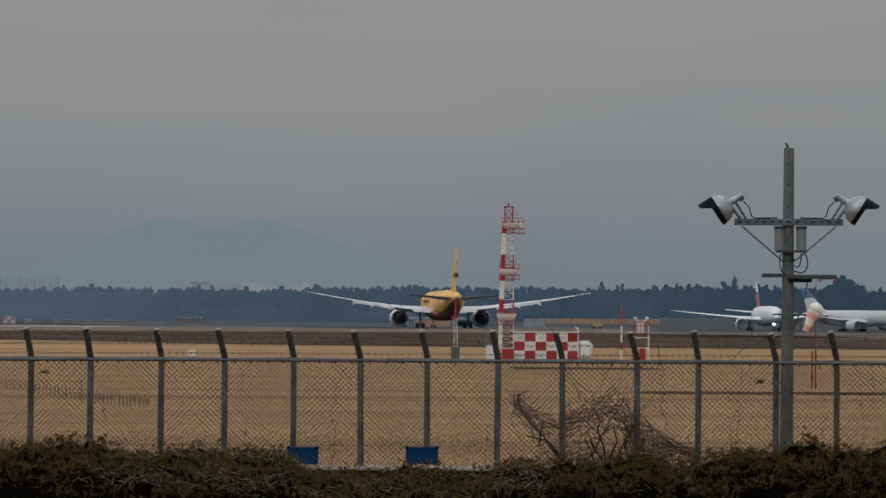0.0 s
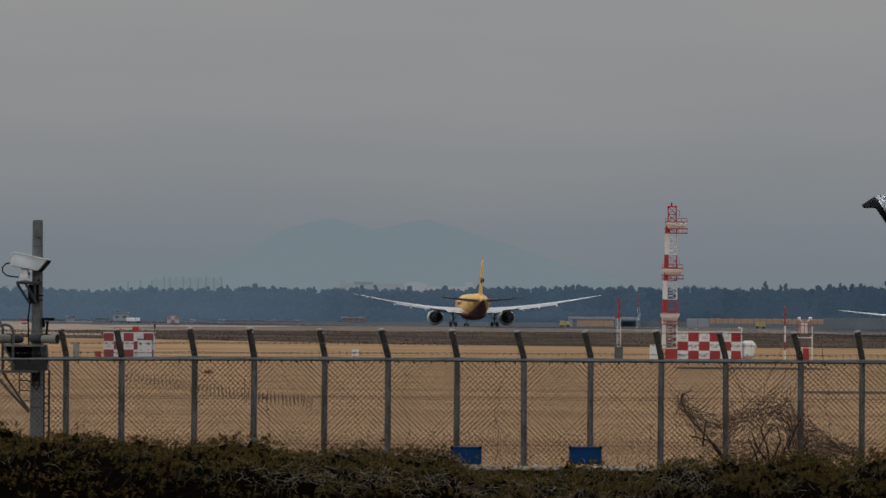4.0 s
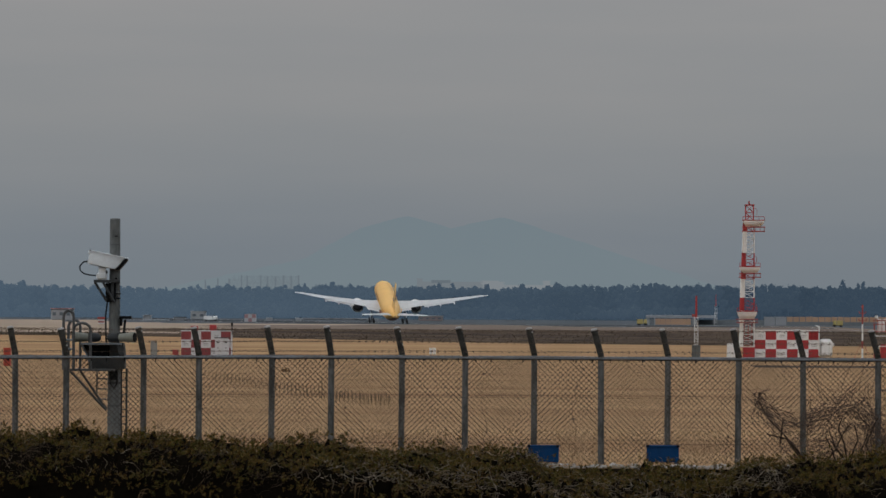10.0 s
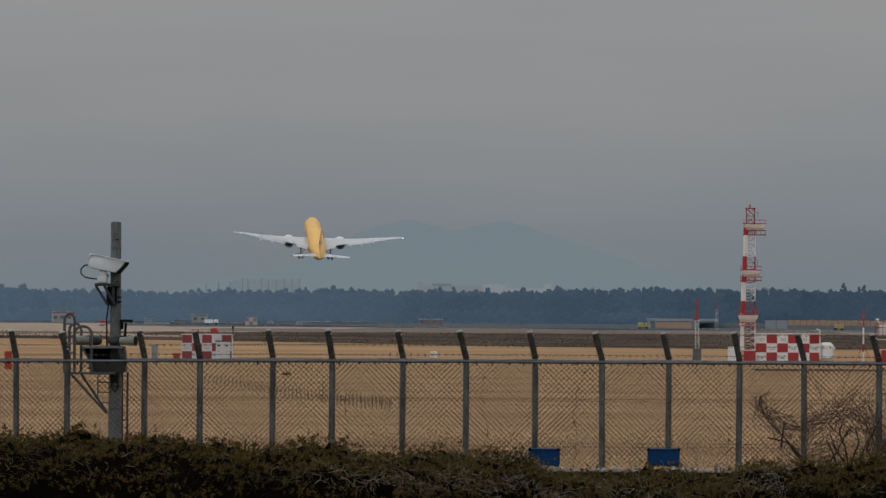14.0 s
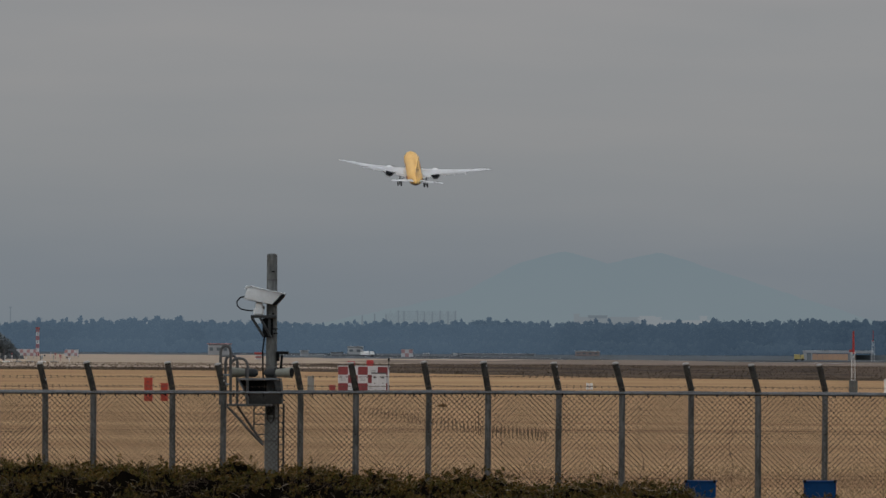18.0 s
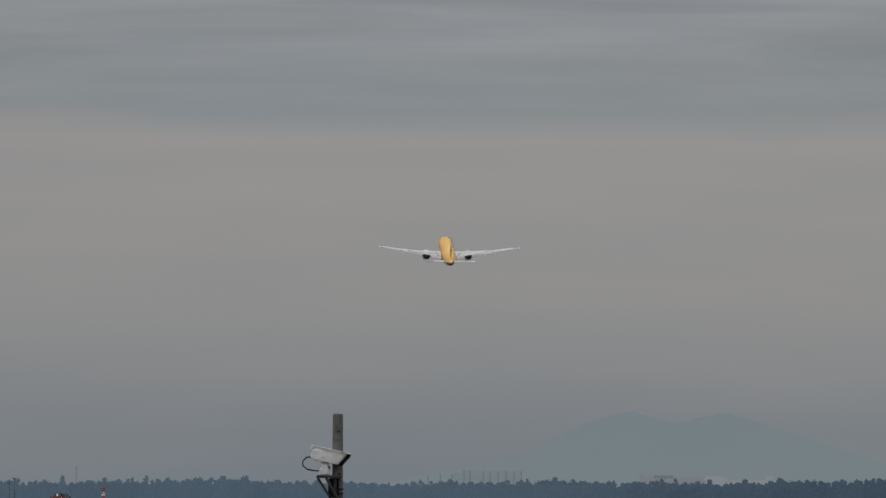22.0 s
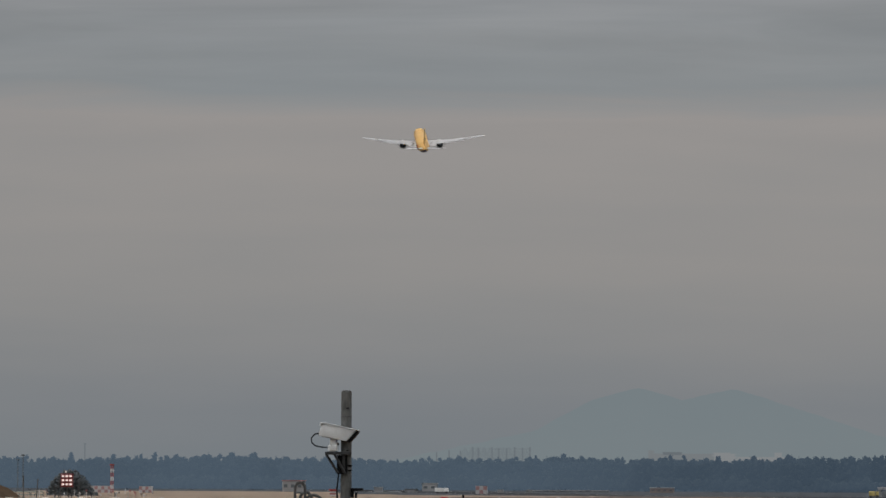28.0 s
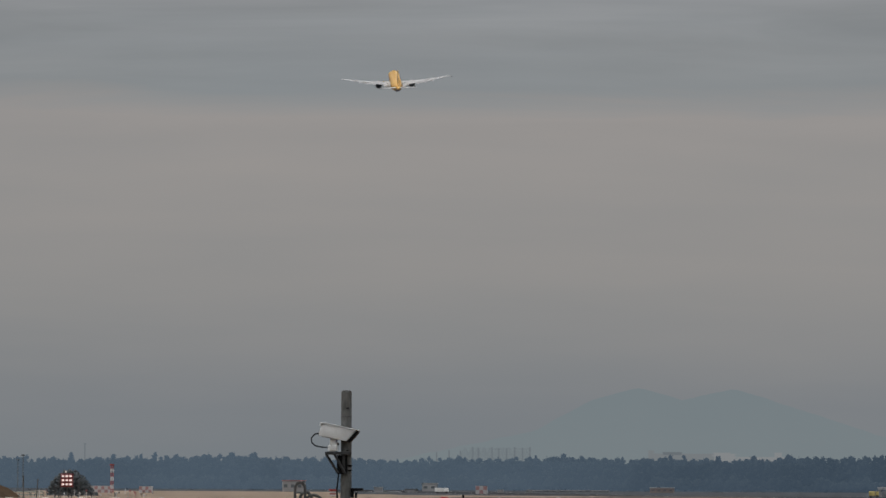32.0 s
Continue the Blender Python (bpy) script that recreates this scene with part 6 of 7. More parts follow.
def field_bits():
    # low wooden stakes in two slanting rows
    rng = random.Random(4)
    proto = None
    for row, n in ((0, 50), (1, 47)):
        for i in range(n):
            f = i / (n - 1)
            u = -62 + 326 * f + rng.uniform(-0.8, 0.8) - 3 * row
            v = float(np.interp(u, (-65, 3, 48, 123, 173, 263), (669, 678, 688, 699, 707, 716))) + rng.uniform(-0.5, 0.5) + 7 * row
            d = meet_field(u, v)
            p = at_ground(u, v, d)
            if proto is None:
                s = Shape().hose([(0, 0, -0.05), (0, 0, 0.29)], [0.014, 0.011], 6)
                proto = whole("marker_stake", s, STAKE, "short dark stake in a row on the dry field", "stake", p, "rows of stakes")
            else:
                m = pose(*p, 0, rng.uniform(-2, 2), rng.uniform(0, 90)) @ Matrix.Scale(rng.uniform(0.8, 1.1), 4)
                copy_thing(proto, m)
    for u, v0, v1 in ((144, 712, 672), (1478, 700, 682)):
        d = 200.0
        while d < 760 and spot(u, v0, d).z > ground_z(spot(u, v0, d).x, d):
            d += 1.0
        p = at_ground(u, v0, d)
        h = (v0 - v1) * d / UNIT
        whole("thin_post", Shape().tube((0, 0, 0), (0, 0, h), 0.014, n=6).box(0, 0, h, 0.045, 0.045, 0.04), STAKE, "thin dark post on the field", "post", p)
    # small white runway marker
    p = at_ground(340, 630, 795)
    t = thing("white_marker", "small marker of four white squares in the grass", "marker", p)
    for x in (-0.21, 0.21):
        for z in (0.28, 0.68):
            part("square", Shape().box(x, 0, z, 0.33, 0.08, 0.31, bevel=0.015), WHITE, t)
        part("leg", Shape().tube((x, 0.06, 0), (x, 0.06, 0.8), 0.03, n=6), DULL, t)
    part("crossbar", Shape().box(0, 0.06, 0.48, 0.74, 0.05, 0.1), DULL, t)
    # pale survey frame near the windsock
    p = at_ground(1541, 697, 300)
    t = thing("steel_stand", "small pale steel stand on the field", "stand", p)
    part("top", Shape().box(0, 0, 0.40, 0.36, 0.2, 0.05), STEEL, t)
    for k in (-0.13, 0.13):
        part("leg", Shape().tube((k, 0, 0), (k * 0.8, 0, 0.4), 0.018, n=6), STEEL, t)
    part("knob", Shape().tube((0.05, 0, 0.42), (0.05, 0, 0.50), 0.03, n=8), STEEL, t)
    # dark drain covers and a shallow ditch line
    for u0, u1, v in ((905, 1170, 653), (1130, 1640, 697)):
        d = 200.0
        um = (u0 + u1) / 2
        while d < 900 and spot(um, v, d).z > ground_z(spot(um, v, d).x, d):
            d += 1.0
        x0, x1 = spot(u0, v, d).x, spot(u1, v, d).x
        deep = 46.0 if v < 660 else 10.0
        strip("drain_line", line((x0, d), (x1, d), 4.0), deep * 1.15, WEEDS, "dark shallow drain across the grass", 0.03)
    for u, v in ((79, 662), (1343, 679), (1372, 680), (-265, 650)):
        d = meet_field(u, v)
        p = at_ground(u, v, d)
        pts = [(p.x + rng.gauss(0, 0.10), d + rng.gauss(0, 0.1), p.z + abs(rng.gauss(0, 0.07)) + 0.03) for k in range(26)]
        clumps("dead_grass_clump", pts, [rng.uniform(0.03, 0.075) for k in pts], CLOD, "brown ragged clump of dead grass on the field", "clump", "", 0.6, int(u) + 900, "clumps on the field")


field_bits()


# ---- far side of the airfield ----
def block(name, u0, u1, v0, v1, d, mat, label, cat="building", deep=20.0, roof=None, windows=0, base_on_ground=True, glass=None):
    p, q = spot(u0, v1, d), spot(u1, v0, d)
    z0 = ground_z((p.x + q.x) / 2, d) if base_on_ground else p.z
    t = thing(name, label, cat, ((p.x + q.x) / 2, d, z0))
    w, h = q.x - p.x, q.z - z0
    part("wall", Shape().box(0, deep / 2, h / 2, w, deep, h), mat, t, smooth=False)
    part("roof", Shape().box(0, deep / 2, h + 0.15, w + 0.6, deep + 0.6, 0.4), roof or mat, t, smooth=False)
    for i in range(windows):
        x = -w / 2 + w * (i + 0.5) / windows
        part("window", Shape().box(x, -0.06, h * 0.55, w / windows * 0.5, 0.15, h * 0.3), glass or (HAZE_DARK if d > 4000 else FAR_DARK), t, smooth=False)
    return t


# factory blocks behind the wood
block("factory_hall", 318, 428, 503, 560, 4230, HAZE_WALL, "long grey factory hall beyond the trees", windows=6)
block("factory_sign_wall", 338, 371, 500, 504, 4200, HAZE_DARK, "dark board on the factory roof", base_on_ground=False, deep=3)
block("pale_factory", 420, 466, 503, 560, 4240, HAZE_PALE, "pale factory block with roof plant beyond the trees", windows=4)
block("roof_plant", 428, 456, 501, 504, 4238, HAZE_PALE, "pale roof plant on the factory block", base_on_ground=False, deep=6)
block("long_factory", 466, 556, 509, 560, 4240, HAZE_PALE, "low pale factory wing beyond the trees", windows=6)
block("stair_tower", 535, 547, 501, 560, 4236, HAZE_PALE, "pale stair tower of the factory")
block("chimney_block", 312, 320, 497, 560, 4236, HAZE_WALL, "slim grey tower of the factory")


def net_frame():
    """The tall frame of a golf practice net behind the wood."""
    d = 4260.0
    base = at_ground(60, 560, d)
    t = thing("practice_net_frame", "hazy tall steel net frame of a driving range", "net", base)
    X = lambda u: spot(u, 500, d).x - base.x
    Z = lambda v: spot(20, v, d).z - base.z
    for u, v in ((-62, 499), (-40, 496), (-20, 497), (2, 490), (12, 491), (36, 490), (48, 492), (62, 492), (76, 490), (90, 491), (103, 490)):
        part("net_post", Shape().tube((X(u), 0, 0), (X(u), 0, Z(v)), 0.45, n=6), FAR_HAZE, t)
    s = Shape()
    for v in (492, 494, 497, 500, 503, 506, 510):
        s.tube((X(-20 if v > 495 else 2), 0, Z(v)), (X(103), 0, Z(v)), 0.09, n=4)
    for i in range(70):
        u = -20 + 123 * i / 69
        s.tube((X(u), 0, Z(515)), (X(u), 0, Z(494 + 4 * math.sin(i))), 0.09, n=4)
    tagged(part("net", s, FAR_HAZE, t, "dark hazy netting"), kind="stuff")


net_frame()
# rust-brown sound wall and grey sheds beside the runway
def panel_wall(u0, u1, v0, d, mat, label, step, plinth=0.0):
    p, q = spot(u0, v0, d), spot(u1, v0, d)
    z0 = ground_z(p.x, d)
    t = thing("panel_wall", label, "wall", (p.x, d, z0), "walls beside the runway")
    w, h = q.x - p.x, p.z - z0
    n = max(2, int(w / step))
    for i in range(n):
        part("panel", Shape().box(w * (i + 0.5) / n, 0, h / 2, w / n - 0.12, 0.5, h + 0.12 * math.sin(i * 2.7)), mat, t, smooth=False)
        part("stanchion", Shape().box(w * i / n, -0.3, h / 2, 0.25, 0.3, h + 0.2), GREY_WALL, t, smooth=False)
    if plinth:
        part("plinth", Shape().box(w / 2, -0.55, h * plinth / 2, w, 0.2, h * plinth), GREY_WALL, t, "grey lower wall", smooth=False)


panel_wall(808, 926, 569, 2486, GREY_WALL, "grey panel wall on the far side of the airfield", 3.2)
panel_wall(926, 966, 564, 2480, FAR_WALL, "pale grey panel wall on the far side of the airfield", 3.2)
panel_wall(966, 1168, 564, 2480, RUST_WALL, "rust-brown panel wall on the far side of the airfield", 2.2, 0.42)
# added panels that stand in for the hazy grey tarmac
panel_wall(1168, 1600, 563, 2700, GREY_WALL, "grey panels added for the hazy tarmac behind the waiting airliners", 4.5)


def open_shed():
    """A long open-fronted shed: pale roof edge and end wall, orange boards inside."""
    d = 2478.0
    base = at_ground(760, 587, d)
    t = thing("open_shed", "pale grey open-fronted shed with orange-brown boards inside", "shed", base)
    X = lambda u: spot(u, 570, d).x - base.x
    Z = lambda v: spot(760, v, d).z - base.z
    mid = lambda a, b: (X(a) + X(b)) / 2
    part("roof", Shape().box(mid(717, 842), 3.4, Z(563.5), X(842) - X(717), 9.0, Z(561) - Z(566)), FAR_WALL, t, "pale roof edge")
    part("end_wall", Shape().box(mid(718, 724), 3.6, Z(566) / 2, X(724) - X(718), 8.0, Z(566)), FAR_PALE, t, "pale end wall")
    for i in range(9):
        a = 725 + 9 * i
        part("board", Shape().box(mid(a, a + 9), -0.75, Z(567) / 2, X(a + 9) - X(a) - 0.06, 0.3, Z(567) - 0.1), RUST_WALL if 1 <= i <= 7 else GREY_WALL, t)
    for u in (733, 801, 838):
        part("pillar", Shape().box(X(u), -0.85, Z(566) / 2, 0.4, 0.4, Z(566)), FAR_WALL, t)


open_shed()


def service_truck(u, v, d, mat, label, turn=0.0, length=6.0):
    t = thing("service_truck", label, "truck", at_ground(u, v, d), "service vehicles", turn)
    s = Shape().box(-0.2 * length, 0, 1.35, length * 0.55, 2.2, 1.5, bevel=0.12)
    part("load_body", s, mat, t)
    s = Shape().box(length * 0.27, 0, 1.25, length * 0.3, 2.1, 1.6, bevel=0.2)
    cab = part("cab", s, mat, t)
    part("windscreen", Shape().box(length * 0.41, 0, 1.6, 0.12, 1.8, 0.6), AIR_GLASS, cab)
    part("chassis", Shape().box(0, 0, 0.55, length * 0.95, 1.8, 0.25), DULL, t)
    for x in (-length * 0.3, length * 0.28):
        for y in (-0.95, 0.95):
            part("wheel", Shape().tube((x, y - 0.12, 0.45), (x, y + 0.12, 0.45), 0.45, n=14), TYRE, t)


service_truck(711, 580, 2250, VEHICLE_YELLOW, "yellow airfield truck by the runway", 0.0, 3.6)
service_truck(1056, 584, 2250, VEHICLE_YELLOW, "yellow airfield truck by the rust-brown wall", 180, 3.6)
service_truck(-52, 577, 2700, AIR_WHITE, "white airfield truck far off")

# huts, cubicles and low sheds before the wood, with distance haze in their colours
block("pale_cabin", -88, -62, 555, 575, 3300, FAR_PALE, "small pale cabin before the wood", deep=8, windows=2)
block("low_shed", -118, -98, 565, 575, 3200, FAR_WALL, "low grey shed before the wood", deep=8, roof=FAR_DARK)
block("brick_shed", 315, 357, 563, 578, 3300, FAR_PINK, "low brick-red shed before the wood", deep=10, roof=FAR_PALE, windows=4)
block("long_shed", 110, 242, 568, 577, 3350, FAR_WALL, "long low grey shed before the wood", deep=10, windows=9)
block("red_roof_house", -335, -298, 550, 576, 2900, FAR_WALL, "grey house with a hazed red roof", deep=12, roof=HUT_PINK, windows=3)
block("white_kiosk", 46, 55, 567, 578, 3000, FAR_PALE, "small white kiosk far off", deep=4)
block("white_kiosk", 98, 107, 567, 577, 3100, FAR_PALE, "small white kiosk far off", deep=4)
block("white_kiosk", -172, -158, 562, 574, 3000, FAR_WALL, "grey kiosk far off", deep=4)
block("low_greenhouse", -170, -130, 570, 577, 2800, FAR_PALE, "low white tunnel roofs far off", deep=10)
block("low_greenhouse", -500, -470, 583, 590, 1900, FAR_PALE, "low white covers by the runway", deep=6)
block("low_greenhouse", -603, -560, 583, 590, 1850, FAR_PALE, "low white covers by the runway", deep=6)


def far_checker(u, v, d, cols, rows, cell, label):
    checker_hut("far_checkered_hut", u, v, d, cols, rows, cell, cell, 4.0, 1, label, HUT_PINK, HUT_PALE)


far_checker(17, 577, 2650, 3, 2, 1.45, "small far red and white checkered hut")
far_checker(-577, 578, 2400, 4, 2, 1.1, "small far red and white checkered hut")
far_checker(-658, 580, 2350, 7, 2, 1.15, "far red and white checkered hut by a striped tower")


def striped_tower(u, v0, v1, d, wide, bands, label):
    base = at_ground(u, v0, d)
    t = thing("striped_tower", label, "tower", base)
    h = spot(u, v1, d).z - base.z
    for i in range(bands):
        a, b = h * i / bands, h * (i + 1) / bands
        s = Shape()
        for sx in (-1, 1):
            for sy in (0, 1):
                s.tube((sx * wide / 2, sy * wide, a), (sx * wide / 2, sy * wide, b), wide * 0.14, n=4)
        n = 3
        for q in range(n):
            za, zb = a + (b - a) * q / n, a + (b - a) * (q + 1) / n
            s.tube((-wide / 2, 0, za), (wide / 2, 0, zb), wide * 0.09, n=4).tube((wide / 2, 0, za), (-wide / 2, 0, zb), wide * 0.09, n=4)
        for za in (a, b):
            for sx in (-1, 1):
                s.tube((sx * wide / 2, 0, za), (sx * wide / 2, wide, za), wide * 0.1, n=4)
            s.tube((-wide / 2, wide, za), (wide / 2, wide, za), wide * 0.1, n=4)
        part("tower_section", s, PALE_RED if (i + bands) % 2 else PALE_WHITE, t, smooth=False)
    part("gallery", Shape().box(0, wide / 2, h, wide * 1.6, wide * 1.6, 0.4), DARK_RED, t)
    return t


striped_tower(-636, 580, 521, 2350, 0.85, 7, "far red and white striped lattice tower")
striped_tower(-246, 590, 566, 1500, 1.0, 4, "short far red and white lattice mast")


def far_mast(u, v0, v1, d, r, head, label, mat=FAR_DARK):
    # beyond 4 km the mast gives off the haze colour
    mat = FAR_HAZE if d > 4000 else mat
    base = at_ground(u, v0, d)
    t = thing("far_mast", label, "mast", base, "far masts")
    h = spot(u, v1, d).z - base.z
    part("pole", Shape().tube((0, 0, 0), (0, 0, h), r, r * 0.7, n=6), mat, t)
    if head:
        part("head", Shape().box(0, 0, h, head, head * 0.6, head * 0.4), mat, t)


far_mast(-793, 580, 504, 2100, 0.20, 1.1, "slim far lamp mast")
far_mast(-802, 580, 512, 2300, 0.20, 1.0, "slim far lamp mast")
far_mast(-684, 575, 484, 4300, 0.5, 1.6, "far hazy radio mast behind the wood")
far_mast(-672, 580, 560, 2300, 0.15, 0.0, "slim far steel mast beside the hut")
def far_light_mast():
    d = 2600.0
    base = at_ground(1443, 585, d)
    t = thing("far_light_mast", "far hazy red mast with red lamps on a crossbar", "mast", base)
    X = lambda u: spot(u, 500, d).x - base.x
    Z = lambda v: spot(1443, v, d).z - base.z
    part("pole", Shape().tube((0, 0, 0), (0, 0, Z(486)), 0.22, 0.16, n=6), PALE_RED, t)
    part("crossbar", Shape().box(X(1462), 0, Z(494), X(1478) - X(1446), 0.3, 0.35), FAR_DARK, t)
    for u in (1451, 1476):
        part("red_lamp", Shape().turned([(0, 0.5), (0.7, 0.75), (1.1, 0.3)], (X(u), 0, Z(494)), (X(u), 0, Z(500)), 10), PALE_RED, t, "hazed red lamp")
    for u in (1448, 1458):
        part("pale_dish", Shape().turned([(0, 0.3), (0.4, 0.8), (0.9, 0.5)], (X(u), 0, Z(490)), (X(u), 0, Z(480)), 10), FAR_WALL, t, "pale hazy dish")


far_light_mast()
far_mast(1297, 575, 486, 4100, 0.5, 2.0, "far hazy radio mast above the wood")


def approach_panel():
    """The lit red board with nine lamps, on slanting legs."""
    d = 1250.0
    base = at_ground(-715, 592, d)
    t = thing("lit_signal_board", "dark red signal board with nine lit lamps on steel legs", "signal board", base)
    X = lambda u: spot(u, 560, d).x - base.x
    Z = lambda v: spot(-715, v, d).z - base.z
    w, h = X(-704) - X(-726.5), Z(536.5) - Z(561)
    cx, cz = (X(-704) + X(-726.5)) / 2, (Z(536.5) + Z(561)) / 2
    part("board", Shape().box(cx, 0, cz, w, 0.3, h, bevel=0.04), BOARD_RED, t, "dark red board")
    for i in range(3):
        for j in range(3):
            part("lamp", Shape().box(cx + (i - 1) * w * 0.3, -0.2, cz + (j - 1) * h * 0.3, w * 0.21, 0.12, h * 0.14, bevel=0.05), PANEL_LIGHT, t, "lit pale lamp")
    for u0, u1 in ((-737, -728), (-731, -721), (-712, -716), (-708, -704)):
        part("leg", Shape().tube((X(u0), 0.4, 0), (X(u1), 0.2, Z(548 if u0 < -720 else 560)), 0.10, n=6), DULL, t)
    part("brace", Shape().tube((X(-716), 0.3, Z(565)), (X(-706), 0.3, Z(580)), 0.07, n=4), DULL, t)
    part("top_lamp", Shape().box(cx - 0.2, 0, cz + h / 2 + 0.3, 0.3, 0.2, 0.35), WHITE, t)


approach_panel()


def round_shrubbery():
    rng = random.Random(31)
    d = 1400.0
    pts, rad = [], []
    for i in range(1500):
        f = rng.random()
        u = -750 + 80 * f
        peak = 532 + 44 * ((u + 716) / 40) ** 2 if u < -716 else 532 + 34 * ((u + 716) / 40) ** 2
        v = rng.uniform(min(peak, 588), 590)
        p = spot(u, v, d)
        pts.append((p.x, d + rng.uniform(0, 9), max(p.z, ground_z(p.x, d))))
        rad.append(rng.uniform(0.16, 0.42))
    clumps("dark_shrubbery", pts, rad, HAZED_SHRUB, "dark rounded evergreen shrubbery behind the signal board", "shrubs", "", 0.5, 8)
    # bare earth mound and dark posts beside it
    s = Shape()
    p0 = at_ground(-845, 590, 1200)
    rings = []
    for k, (r, z) in enumerate(((4.4, 0.0), (3.6, 0.75), (2.6, 1.5), (1.3, 2.1), (0.3, 2.35))):
        rings.append([(r * math.cos(a) * (1 + 0.1 * math.sin(3 * a)), r * math.sin(a), z + 0.15 * math.sin(5 * a + k)) for a in [math.tau * j / 24 for j in range(24)]])
    whole("earth_mound", s.rings(rings), SOIL, "brown bare earth mound", "mound", p0)
    for u, v, lean in ((-835, 548, 2), (-792, 542, 0), (-769, 548, -6), (-737, 560, 0), (-695, 560, 0), (-672, 575, 0)):
        d = 1180.0
        b = at_ground(u, 590, d)
        h = spot(u, v, d).z - b.z
        whole("approach_light_post", Shape().hose([(0, 0, 0), (-lean * 0.04, 0, h)], 0.10, 6).box(-lean * 0.04, 0, h, 0.26, 0.26, 0.22), DULL,
              "dark slim approach light post", "post", b, "approach light posts")


round_shrubbery()


def approach_clutter():
    """Low fittings, barriers and lamps at the runway's end."""
    rng = random.Random(17)
    for i in range(58):
        u = rng.uniform(-840, -560)
        d = rng.uniform(1150, 1650)
        b = at_ground(u, 585, d)
        h = rng.uniform(0.25, 1.25)
        head = rng.uniform(0.14, 0.42)
        s = Shape().tube((0, 0, 0), (0, 0, h), 0.04, n=6).box(0, 0, h, head, head * 0.6, rng.uniform(0.12, 0.3), bevel=0.03)
        if i % 4 == 0:
            s.tube((-head, 0, h * 0.7), (head, 0, h * 0.7), 0.03, n=5)
        m = (PALE_WHITE, HORN, DULL, HORN, PALE_RED, DULL, PALE_WHITE)[i % 7]
        whole("runway_end_light", s, m, {PALE_WHITE: "white", HORN: "pale grey", DULL: "dark grey", PALE_RED: "hazed red"}[m] + " low light fitting at the runway's end", "light fitting", b, "runway end lights")
    # pale green guard rails on short posts
    for v in (569, 574, 580):
        d = 1330.0 + 6 * (v - 569)
        p, q = spot(-842, v, d), spot(-757, v, d)
        z0 = ground_z(p.x, d)
        t = thing("guard_rail", "pale grey-green steel guard rail on short posts", "rail", (p.x, d, z0), "guard rails at the runway's end")
        part("rail", Shape().box((q.x - p.x) / 2, 0, p.z - z0, q.x - p.x, 0.08, 0.22, bevel=0.03), RAIL_GREEN, t)
        for k in range(5):
            part("post", Shape().tube(((q.x - p.x) * k / 4, 0.1, 0), ((q.x - p.x) * k / 4, 0.1, p.z - z0), 0.06, n=6), DULL, t)
    for i in range(14):
        u = -880 + 21 * i
        b = at_ground(u, 595, 1130)
        s = Shape().box(0, 0, 0.11, 1.2, 0.4, 0.22, bevel=0.05)
        whole("barrier_block", s, HORN if i % 3 else WHITE, "pale low barrier block beside the runway", "barrier", b, "barrier blocks")


approach_clutter()


def tall_pine():
    rng = random.Random(3)
    d = 3830.0
    for u, v, kind in ((-708, 495, "conifer"), (-425, 505, "broadleaf"), (840, 497, "broadleaf"), (1491, 476, "broadleaf"), (1507, 482, "broadleaf"), (1474, 485, "broadleaf"), (1175, 493, "broadleaf"), (1240, 489, "broadleaf"), (1280, 488, "broadleaf"), (945, 494, "broadleaf"),
                       (968, 493, "broadleaf"), (922, 497, "broadleaf"), (1300, 487, "conifer"), (1065, 499, "broadleaf")):
        b = at_ground(u, 575, d)
        tall = spot(u, v, d).z - b.z
        p, r = tree_points(rng, 0, 0, 0, tall, kind)
        t = thing("tall_tree", "tall dark blue-green %s standing above the wood" % ("conifer" if kind == "conifer" else "broadleaved tree"), "tree", b, "tall trees at the wood's edge")
        part("trunk", Shape().hose([(0, 0, 0), (0.2, 0, tall * 0.5), (0.1, 0, tall * 0.85)], [0.5, 0.35, 0.1], 6), HAZED_LEAF, t)
        c = clumps("crown", p, r, HAZED_LEAF, "", seed=rng.randint(1, 99))
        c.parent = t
        sprays("outer_leaves", p, r, 22, 0.95, HAZED_LEAF, t, 6)


tall_pine()


